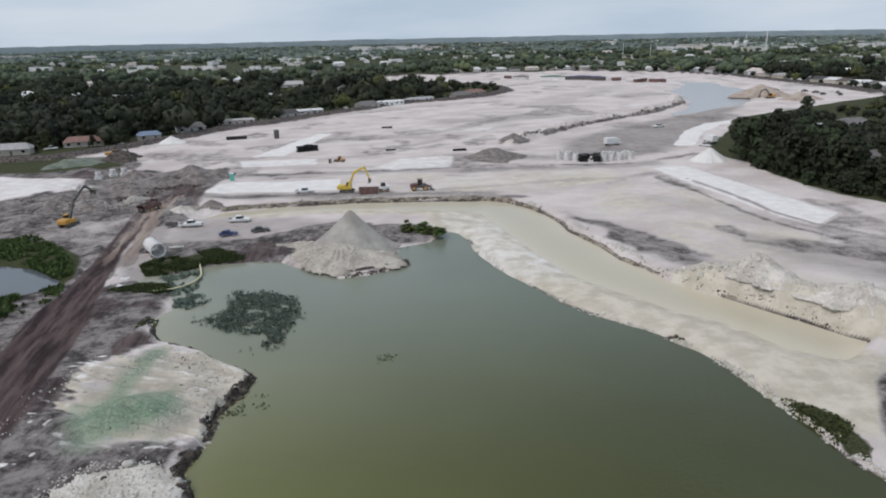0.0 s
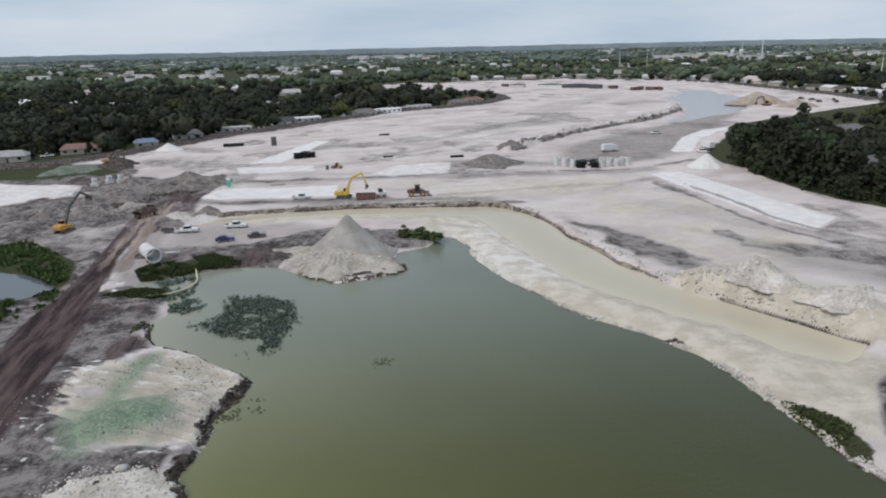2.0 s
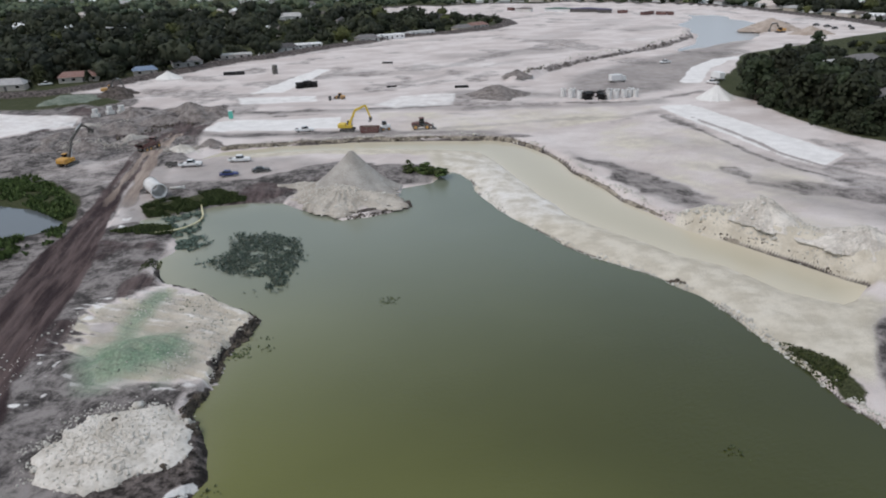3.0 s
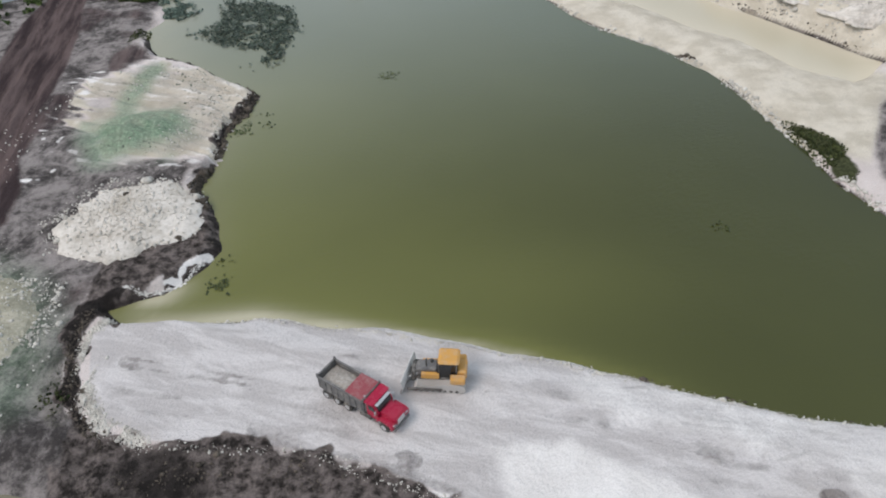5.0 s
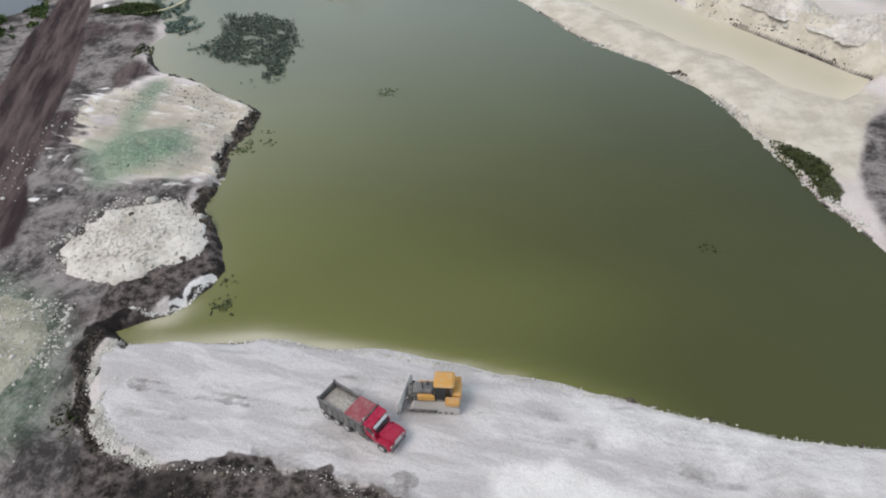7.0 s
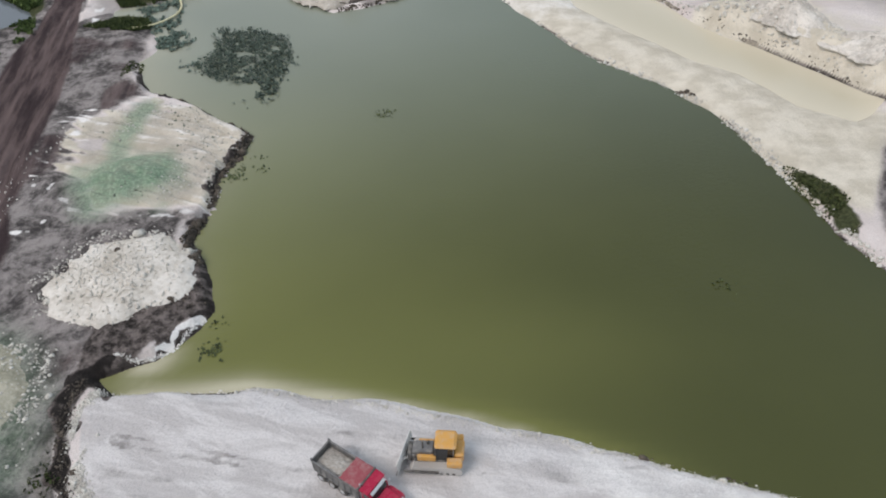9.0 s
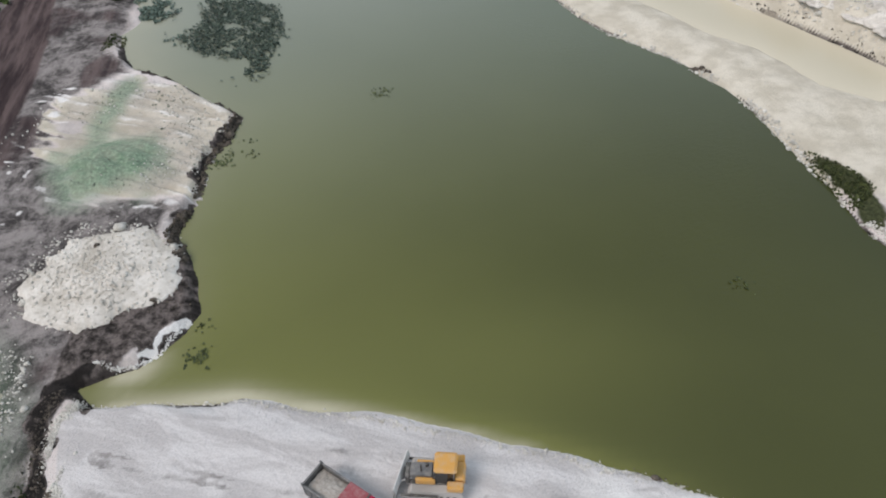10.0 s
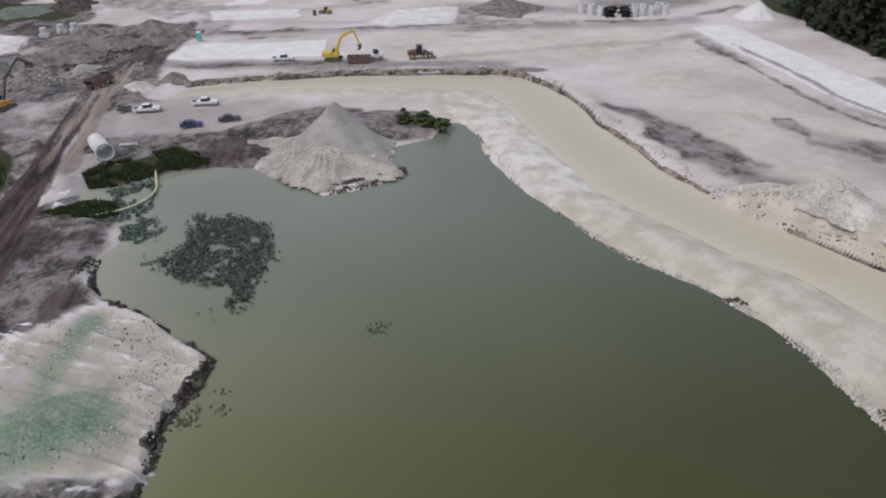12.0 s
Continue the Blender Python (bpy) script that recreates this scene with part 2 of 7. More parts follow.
BROWN_MUCK = earth("brown_muck", (0.05, 0.035, 0.026), (0.17, 0.13, 0.105), 0.6, 3.0, 0.3)
PALE_SPOIL = earth("pale_rocky_spoil", (0.44, 0.40, 0.35), (0.74, 0.69, 0.62), 0.3, 2.2, 0.25)
GREY_SPOIL = earth("grey_spoil", (0.12, 0.102, 0.094), (0.31, 0.275, 0.255), 0.5, 2.5, 0.3)
WHITE_SAND = earth("white_sand", (0.66, 0.64, 0.60), (0.80, 0.78, 0.75), 0.3, 3.0, 0.05)
STONE = earth("pale_stone", (0.36, 0.34, 0.30), (0.72, 0.69, 0.63), 0.9, 6.0, 0.03)
DARK_STONE = earth("wet_dark_stone", (0.03, 0.026, 0.022), (0.15, 0.125, 0.10), 0.9, 6.0, 0.03)
CONCRETE = earth("concrete", (0.50, 0.49, 0.47), (0.70, 0.69, 0.66), 0.8, 5.0, 0.01, 0.85)
LEAF = leafy("tree_leaves", (0.020, 0.026, 0.013), (0.036, 0.044, 0.020))
LEAF_OLIVE = leafy("olive_tree_leaves", (0.034, 0.042, 0.016), (0.070, 0.080, 0.030))
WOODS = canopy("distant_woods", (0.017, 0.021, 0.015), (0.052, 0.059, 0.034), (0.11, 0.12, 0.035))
# the two farther canopies carry air haze in their base colours
MID_HAZE_WOODS = canopy("hazed_suburban_canopy", (0.045, 0.062, 0.046), (0.135, 0.165, 0.095), (0.20, 0.23, 0.10))
FAR_HAZE_WOODS = canopy("hazed_far_canopy", (0.095, 0.125, 0.120), (0.21, 0.25, 0.205), (0.27, 0.30, 0.21))
REED = leafy("reed_blades", (0.022, 0.030, 0.012), (0.085, 0.095, 0.034))
GRASS = leafy("bank_grass", (0.022, 0.034, 0.010), (0.11, 0.145, 0.045))
LILY = leafy("water_plant_leaves", (0.03, 0.05, 0.038), (0.12, 0.16, 0.125))
BARK = earth("bark", (0.05, 0.04, 0.03), (0.13, 0.11, 0.09), 1.0, 6.0, 0.03)
DUSTY = paint("dust_caked_steel", (0.48, 0.455, 0.43), 0.8, 0.6)
YELLOW = paint("yellow_machine_paint", (0.72, 0.50, 0.025), 0.45, 0.3)
AMBER = paint("weathered_yellow_paint", (0.60, 0.30, 0.05), 0.5, 0.4)
ORANGE = paint("orange_machine_paint", (0.55, 0.27, 0.02), 0.5, 0.3)
RED = paint("red_truck_paint", (0.37, 0.006, 0.040), 0.25, 0.06)
MAROON = paint("dull_maroon_paint", (0.12, 0.035, 0.03), 0.6, 0.4)
WHITE_PAINT = paint("white_vehicle_paint", (0.80, 0.80, 0.79), 0.3, 0.12)
BLUE_PAINT = paint("navy_car_paint", (0.014, 0.03, 0.15), 0.3, 0.1)
GREY_PAINT = paint("dark_grey_car_paint", (0.05, 0.05, 0.048), 0.3, 0.12)
STEEL = paint("dusty_steel", (0.13, 0.13, 0.132), 0.6, 0.5, 0.3)
DARK_STEEL = paint("dark_steel", (0.035, 0.033, 0.031), 0.6, 0.45)
RUBBER = paint("tyre_rubber", (0.02, 0.02, 0.02), 0.85, 0.6)
BLACK_PLASTIC = paint("black_drain_pipe", (0.006, 0.006, 0.006), 0.5, 0.04)
PRECAST = earth("white_precast", (0.60, 0.59, 0.57), (0.78, 0.77, 0.75), 0.8, 5.0, 0.01, 0.85)
CHROME = paint("dull_bright_metal", (0.6, 0.6, 0.6), 0.3, 0.2, 0.8)
GLASS_DARK = mat_base("dark_vehicle_glass", 0.06, 0, 0.6)[0]
GLASS_DARK.node_tree.nodes["Principled BSDF"].inputs["Base Color"].default_value = (0.012, 0.014, 0.016, 1)
HOSE = paint("pale_yellow_plastic", (0.66, 0.60, 0.36), 0.5, 0.3)
TEAL = paint("teal_plastic", (0.10, 0.50, 0.40), 0.5, 0.2)
MESH_TARP = paint("red_mesh_tarp", (0.27, 0.045, 0.06), 0.8, 0.3)
ROOF = varied("shingle_roof", [(0.20, 0.19, 0.185), (0.42, 0.41, 0.40), (0.13, 0.11, 0.10), (0.18, 0.165, 0.16), (0.26, 0.23, 0.21), (0.09, 0.085, 0.085)])
WALL = varied("house_wall", [(0.66, 0.64, 0.60), (0.55, 0.50, 0.44), (0.70, 0.69, 0.67), (0.45, 0.46, 0.46), (0.62, 0.55, 0.45)])
PALE_WALL = varied("pale_block_wall", [(0.88, 0.87, 0.86), (0.82, 0.73, 0.67), (0.74, 0.72, 0.69), (0.90, 0.89, 0.88)])
PALE_ROOF = varied("pale_flat_roof", [(0.78, 0.77, 0.75), (0.50, 0.49, 0.47), (0.68, 0.60, 0.55), (0.84, 0.84, 0.83)])
ROOF_RUST = paint("terracotta_roof", (0.21, 0.10, 0.078), 0.8, 0.35)
ROOF_BLUE = paint("blue_sheet_roof", (0.13, 0.20, 0.31), 0.6, 0.35)
ROOF_PURPLE = paint("slate_violet_sheet", (0.085, 0.075, 0.14), 0.6, 0.2)
FABRIC_GREEN = paint("green_net", (0.06, 0.16, 0.12), 0.8, 0.3)

# ---- numeric helpers for the land ----
_lat = np.random.RandomState(7).rand(512, 512)


def vnoise(x, y, size, seed=0):
    """Smooth value noise of the given size in metres, 0 to 1."""
    u, v = x / size + seed * 17.31, y / size + seed * 9.77
    i, j = np.floor(u).astype(int), np.floor(v).astype(int)
    a, b = u - i, v - j
    a, b = a * a * (3 - 2 * a), b * b * (3 - 2 * b)
    i0, i1, j0, j1 = i % 512, (i + 1) % 512, j % 512, (j + 1) % 512
    return (_lat[i0, j0] * (1 - a) + _lat[i1, j0] * a) * (1 - b) + (_lat[i0, j1] * (1 - a) + _lat[i1, j1] * a) * b


def fbm(x, y, size, octaves=4, seed=0):
    total, amp, norm = 0.0, 1.0, 0.0
    for k in range(octaves):
        total = total + amp * vnoise(x, y, size / 2 ** k, seed + k)
        norm, amp = norm + amp, amp * 0.5
    return total / norm


def line_far(x, y, pts, closed=False):
    """Distance to a polyline."""
    best = np.full(np.shape(x), 1e9)
    ends = list(zip(pts, pts[1:] + pts[:1])) if closed else list(zip(pts, pts[1:]))
    for (ax, ay), (bx, by) in ends:
        dx, dy = bx - ax, by - ay
        t = np.clip(((x - ax) * dx + (y - ay) * dy) / (dx * dx + dy * dy + 1e-9), 0, 1)
        best = np.minimum(best, np.hypot(x - ax - t * dx, y - ay - t * dy))
    return best


def inside(x, y, pts):
    """Signed distance to a closed outline, positive inside."""
    odd = np.zeros(np.shape(x), bool)
    for (ax, ay), (bx, by) in zip(pts, pts[1:] + pts[:1]):
        cross = (ay > y) != (by > y)
        if by != ay:
            odd ^= cross & (x < ax + (y - ay) / (by - ay) * (bx - ax))
    return np.where(odd, 1, -1) * line_far(x, y, pts, True)


def step(v, a, b):
    t = np.clip((v - a) / (b - a), 0, 1)
    return t * t * (3 - 2 * t)


# ---- plan: outlines in metres ----
LAKE = [(-32.5, 46.2), (-26.4, 46.7), (-19.9, 47.6), (-14.7, 46.6), (-5.7, 45.2), (5.1, 43.1), (14.2, 40.4), (22.6, 37.8),
        (28.9, 35.7), (37.8, 34.4), (52, 32), (52, 56), (48, 65.4), (46.5, 69), (44.8, 75.7), (43.7, 83), (42, 91.5), (39.3, 98.2), (33, 107),
        (25.7, 113.8), (17.5, 127.7), (12.7, 135.7), (8.7, 147.3), (5.4, 160.8), (2.9, 169), (0.5, 171), (-1.6, 168.5), (-4.2, 161.5),
        (-11.5, 157.5), (-12, 150), (-8.2, 143.6), (-16.9, 138.1), (-22, 136.6), (-32.3, 143.9), (-38, 148.3), (-46, 148.6),
        (-52, 146.8), (-58, 141.6), (-63.8, 140.2), (-66, 138.2), (-65.4, 134), (-61.8, 134.5), (-58.6, 133.3), (-56, 130.4), (-54, 127), (-52.6, 123.6), (-52, 120.4), (-53.5, 116), (-50.5, 110)]
LAKE_WEST = [(-47.7, 105.4), (-36.7, 98.7), (-29, 92.2), (-29.1, 87.5), (-30.6, 83.7), (-30.4, 76), (-31.2, 69), (-28.4, 64.2),
             (-25.7, 57.6), (-26.3, 55.2), (-27.7, 52.8), (-29.7, 50.5), (-32.2, 49.7), (-34.6, 48.6)]
LAKE = LAKE + LAKE_WEST
CHANNEL = [(-70, 188), (-66, 196), (-50, 201.5), (-28.8, 205), (0.5, 205.2), (12, 204.2), (18.2, 201.5), (22.9, 195.5), (27, 187),
           (29.8, 178), (31.3, 166.8), (36.2, 154.6), (38, 145), (43.2, 134.7), (48.8, 124.6), (54.6, 118), (59.4, 112), (64.6, 103.1),
           (67, 101), (63.1, 97.3), (59, 94.4), (52.8, 98.8), (49.2, 105), (46.7, 109.2), (40.8, 114.6), (34.8, 122.2), (28.8, 130.9),
           (24.6, 138.5), (21.1, 148.3), (15.6, 167.4), (12.2, 181), (8.5, 190.6), (0.3, 192.6), (-13.5, 195.2), (-27.6, 196), (-41.4, 195), (-54.7, 192.6)]
POND_WEST = [(-118, 154), (-101.9, 150.2), (-91.5, 145.6), (-83.3, 139.5), (-80.7, 135.9), (-83.3, 131), (-87.5, 126.6), (-112, 118)]
POND_FAR = [(226, 690), (250, 690), (248, 586), (222, 511), (190, 458), (156, 424), (136, 416), (150, 450), (163, 486), (192, 580)]
POND_NEAR = [(-60, 29.6), (-36.4, 28.6), (-33.5, 28.2), (-30.7, 26.8), (-29, 22), (-60, 16)]
WATERS = [LAKE, CHANNEL, POND_WEST, POND_FAR, POND_NEAR]

# the works: everything inside is bare ground; outside lie houses and woods
SITE = [(-330, -60), (-330, 262), (-168, 296), (-152, 318), (-134, 356), (-121, 388), (-97.5, 423), (-69.4, 466), (-35.3, 518),
        (6.7, 546), (35, 576), (53.5, 613), (51.4, 670), (37, 706), (-30, 760), (-140, 818), (-58, 906), (4.6, 920), (87, 930), (164, 943),
        (202, 912), (282, 850), (314, 764), (319, 649), (329, 575), (318, 505), (270, 472), (212, 427), (163, 391), (127, 322),
        (113, 276), (109, 248), (111, 230), (113, 212), (115, 199), (123, 187), (142, 155), (170, 60), (170, -60)]
HAUL_ROAD = [(-60, 70), (-65, 92), (-68, 107.5), (-71.5, 124), (-75.2, 141), (-80.2, 161), (-84, 182), (-87.2, 202), (-87, 222), (-86.5, 246)]
PIER = [(-54, 94.7), (-47.5, 102), (-36.7, 97.5), (-29.6, 92), (-31, 84), (-31, 75), (-45.5, 74), (-52, 84.9)]
DAM = [(-33.9, 47), (-35, 43.4), (-32.5, 36.9), (-30.4, 34.6), (-25.6, 32.4), (-19.2, 32.8), (-11.4, 31.2), (-4.8, 29.2), (2, 26), (8, 12),
       (120, 8), (120, 38), (52, 34.5), (37, 36.6), (28.9, 37.8), (22.6, 40), (14.2, 42.4), (5, 45.2), (-14.7, 48.6), (-26, 48.8)]
PAD_WEST = [(-190, 262), (-166, 255), (-130, 244), (-125.5, 230), (-141, 214), (-190, 205)]
PAD_MID = [(-77.5, 217), (-77.5, 234), (-36.5, 238), (-35.5, 220.5)]
PAD_EAST = [(74.5, 246.5), (85, 249.5), (89, 243), (95, 214), (100, 194), (104, 178), (92, 166), (87, 176), (84.5, 192), (80.5, 212), (77, 230)]
DARK_CORNER = [(-215, 300), (-168, 292), (-140, 300), (-122, 276), (-123, 250), (-168, 258), (-260, 262)]
SPIT_GREEN = [(44.4, 83.6), (46.3, 81.8), (48.3, 79.7), (49.9, 76.5), (49.6, 70.6), (47.6, 68.6), (46.2, 71.7), (45, 76), (44.3, 80)]
UPPER = [(-70, 207), (-28, 208), (10, 207), (20, 204), (29, 190), (34, 168), (42, 150), (52, 132), (62, 117), (72, 103), (90, 95), (140, 120), (106, 250), (60, 262), (-75, 262)]


def land(x, y):
    """Height and soil masks of the ground at arrays x, y."""
    wx = x + 2.2 * (fbm(x, y, 9, 3, 1) - 0.5)
    wy = y + 2.2 * (fbm(x, y, 9, 3, 5) - 0.5)
    near = [inside(wx, wy, w) for w in WATERS]
    near[3] = inside(x + 26 * (fbm(x, y, 45, 3, 18) - 0.5), y + 40 * (fbm(x, y, 60, 3, 19) - 0.5), POND_FAR)
    lake, chan, _, far, corner = near
    wet = np.maximum.reduce(near)
    site = inside(x + 6 * (fbm(x, y, 25, 2, 9) - 0.5), y, SITE)
    rough = fbm(x, y, 6, 4, 2) - 0.5
    lumps = fbm(x, y, 30, 3, 3) - 0.5
    h = 0.95 + 0.5 * rough + 0.5 * lumps * step(-wet, 2, 12) + 0.16 * (fbm(x, y, 1.6, 3, 15) - 0.5)
    # smooth graded surfaces
    dam = inside(wx, wy, DAM)
    pads = np.maximum.reduce([inside(x, y, PAD_WEST), inside(x, y, PAD_MID), inside(x, y, PAD_EAST)])
    h = np.where(dam > 0, h + (1.15 + 0.12 * rough - h) * step(dam, 0, 2.0), h)
    h = h + (1.05 - h) * step(pads, -1, 1)
    # banks: steep cut edge on the west shore and behind the channel, flat beaches elsewhere
    west_edge = line_far(x, y, LAKE_WEST)
    cut = step(west_edge, 14, 4)
    behind = step(inside(x, y, UPPER), -9, -4.5)
    width = 4.6 - 3.6 * np.maximum(cut, behind) + 1.2 * (fbm(x, y, 14, 2, 4) - 0.5)
    dry = np.clip(-wet, 0, None)
    h = h * (0.35 * np.clip(dry / 0.6, 0, 1) + 0.65 * step(dry, -0.1, np.clip(width, 0.8, 9)))
    h = h + 0.35 * cut * step(dry, 0.2, 1.2) * (0.4 + fbm(x, y, 3, 2, 8))
    h = h + 0.55 * behind * step(dry, 0.3, 1.4) * step(dry, 16, 2) * fbm(x, y, 5, 3, 12) * 1.6
    h = np.where(wet > 0, -0.25 * wet, h)
    h = np.maximum(h, -2.5)
    # spoil ridge along the east side of the channel
    ridge = line_far(x, y, [(51.5, 129), (58, 122.5), (63.5, 115.5), (69, 107.5), (77, 99)])
    h = h + 3.2 * step(ridge, 7.5, 0.8) * (0.45 + 1.0 * fbm(x, y, 7, 3, 13)) * step(dry, 0.2, 3.4)
    # wheel ruts of the haul road, and its low bed
    road = line_far(x + 1.2 * (fbm(x, y, 18, 2, 30) - 0.5), y, HAUL_ROAD)
    h = h - 0.25 * step(road, 4.5, 2.5) * (wet < 0) + 0.5 * (vnoise(road * 3.2, y * 0.12, 1.0, 31) - 0.5) * step(road, 6, 3) * (dry > 2)
    # churned ground in the west and behind the dam
    churn = np.maximum(step(inside(x, y, [(-150, 165), (-60, 185), (-72, 262), (-150, 290)]), -8, 8), step(inside(x, y, [(-60, 26), (-8, 26), (-20, 33), (-36, 34), (-60, 60)]), -2, 2))
    h = h + churn * (2.5 * (fbm(x, y, 8, 5, 21) - 0.42)) * (dry > 0.5) * step(dry, 0.5, 4)
    h = np.where(wet < 0, np.maximum(h, np.minimum(0.1, 0.3 * dry)), h)
    h = h + 1.5 * step(np.hypot((x + 41.8) / 8.5, (y - 80.5) / 7.5), 1.05, 0.2) * (0.6 + 0.8 * fbm(x, y, 4, 3, 111)) + 0.6 * (vnoise(y * 1.7 + 0.6 * x + 3.0 * fbm(x, y, 6, 3, 121), x * 0.3, 1.0, 120) - 0.4) * step(inside(x, y, PIER), -4, 1) + 0.3 * (fbm(x, y, 3, 3, 114) - 0.5) * step(inside(x, y, PIER), -1, 2)
    # canal bank lines far off
    bank = line_far(x, y, [(170, 520), (160, 483), (126, 430), (94.6, 400), (63, 366), (44.5, 337), (30, 311)])
    h = h + 2.6 * step(bank, 5.5, 1.2) * (0.4 + fbm(x, y, 9, 2, 40))
    edge = np.abs(site)
    outer_ = (y > 240) & ~((x > 60) & (y < 520))
    h = h + 1.8 * step(edge, 9, 2) * outer_

    # ---- soil masks ----
    grey = 0.62 * step(fbm(x, y, 22, 5, 50), 0.48, 0.72)
    west_side = step(inside(x + 8 * lumps, y, [(-330, 10), (-4, 10), (-8, 28), (-28, 31), (-34.5, 36), (-36, 44), (-34.5, 52), (-31, 66), (-31, 74.2), (-45, 74.5), (-52, 85), (-55, 95), (-47.5, 103), (-51, 110), (-58, 140), (-14, 162), (-18, 178), (-40, 182), (-72, 188), (-80, 262), (-140, 262), (-330, 250)]), -3, 3)
    grey = np.maximum(grey * 0.8, west_side * (0.45 + 0.25 * step(y, 82, 66) + 0.75 * fbm(x, y, 10, 4, 52)))
    for pts, w in (
                   ([(-82, 246), (-39, 252), (-8, 256.5), (24, 258.7), (56, 255), (77, 258.6), (100, 276)], 3.2),
                   ([(-70, 212), (-30, 214), (0, 212), (22, 204)], 3.0), ([(71, 231), (75.5, 215), (79, 197), (81.5, 179), (85, 167), (92, 152)], 1.5),
                   ([(-70, 240), (-38, 244.5), (10, 240), (60, 232)], 1.6), ([(-20, 229), (25, 233), (60, 229)], 1.5),
                                      ([(-110, 400), (-40, 470), (40, 520)], 3), ([(-70, 330), (0, 360), (40, 420), (90, 480)], 7), ([(-30, 290), (20, 330)], 4)):
        d = line_far(x, y, pts) + (2.0 + w) * 1.7 * (fbm(x, y, 9, 4, 60) - 0.5)
        grey = np.maximum(grey, (0.60 if w < 5 and pts[0][1] < 262 else 0.68 if w > 20 else 0.5) * step(d, w * 1.6, w * 0.2))
    dust = 0.92 * step(inside(x + 10 * lumps, y + 8 * rough, [(42, 276), (58, 322), (80, 350), (128, 402), (165, 440), (195, 462), (158, 392), (116, 330), (92, 284), (69, 268)]), -5, 6)
    for pts, w, a in (([(-82, 211), (-52, 213), (-26, 211), (12, 209)], 6.0, 0.95), ([(-84, 246), (-29, 250), (13, 251), (44, 251), (77, 256)], 4.0, 0.62),
                      ([(-7, 216), (40, 228), (60, 231), (75, 240)], 2.2, 0.5), ([(-60, 262), (-20, 261), (30, 262)], 2.2, 0.4), ([(-23, 303), (5, 340), (40, 382)], 2.4, 0.45),
                      ([(-90, 262), (-60, 276), (-30, 290)], 2.5, 0.4), ([(5, 400), (32, 408), (55, 424)], 13, 0.6), ([(140, 545), (165, 560)], 12, 0.55), ([(8, 276), (30, 280), (44, 272)], 9, 0.8),
                      ([(-60, 330), (-35, 345), (-12, 340)], 9, 0.4), ([(-100, 420), (-40, 480), (20, 520)], 6, 0.35), ([(60, 480), (110, 560), (150, 640)], 14, 0.3), ([(62, 200), (80, 176), (100, 150)], 6, 0.3)):
        dust = np.maximum(dust, a * step(line_far(x, y, pts) + (1.5 + w) * 1.5 * (fbm(x, y, 8 + w, 4, 160) - 0.5), w * 1.5, w * 0.3))
    dust = np.maximum(dust, 0.4 * step(inside(x + 6 * rough, y, [(-330, 150), (-92, 158), (-84, 182), (-90, 215), (-84, 262), (-140, 262), (-330, 250)]), -4, 8) * (0.35 + 0.9 * fbm(x, y, 11, 4, 161)))
    dust = np.maximum(dust, 0.42 * step(inside(x, y, PIER), -1, 2) * (0.3 + 1.2 * fbm(x, y, 4, 3, 165)))
    dust = np.maximum(dust, 0.8 * step(inside(wx, wy, [(51, 60), (52.5, 74), (58.5, 87), (64.5, 94), (78, 84), (72, 58)]), -1, 3))
    dust = np.maximum(dust, 0.6 * step(inside(x + 8 * lumps, y, [(62, 170), (98, 146), (125, 120), (96, 108), (74, 138)]), -3, 6))
    dust = np.maximum(dust, 0.75 * step(inside(x + 5 * rough, y + 5 * lumps, [(-78, 150), (-62, 152), (-42, 166), (-30, 178), (-40, 186), (-66, 187), (-82, 178)]), -3, 4) * (0.25 + 0.9 * fbm(x, y, 7, 4, 201)))
    yard = inside(x + 5 * rough, y + 5 * lumps, [(-74, 161), (-62, 163), (-42, 165), (-26, 178), (-40, 188), (-66, 187), (-80, 178)])
    grey = grey * (1 - 0.8 * step(yard, -3, 3)) + 0.18 * step(yard, -3, 3)
    grey = grey * (1 - 0.8 * step(line_far(x, y, [(-71, 132), (-66, 142), (-70, 152)]) + 2 * rough, 3.2, 1.2))
    grey = np.maximum(grey, 0.8 * step(inside(wx, wy, [(-16, 157), (-4, 160.5), (-1, 167), (-4, 174), (-14, 177), (-30, 174), (-22, 165)]), -1.5, 2))
    grey = np.maximum(grey, 0.75 * step(inside(wx, wy, [(50, 60), (51.5, 74), (57, 86), (64, 93), (78, 84), (72, 58)]), -2, 3))
    grey = grey * (1 - 0.9 * step(dam, -0.5, 1.0)) * (1 - step(pads, -1.5, 0.5))
    dam_track = np.minimum.reduce([np.abs(line_far(x, y, [(-36, 41), (-6, 37.0), (20, 33), (60, 28)]) - o) for o in (0.0, 2.4, 4.1)]) + 1.6 * (fbm(x, y, 7, 3, 70) - 0.5)
    grey = np.maximum(grey, 0.42 * step(dam_track, 0.9, 0.1) * step(dam, 0, 2) * step(fbm(x, y, 11, 2, 71), 0.4, 0.62))
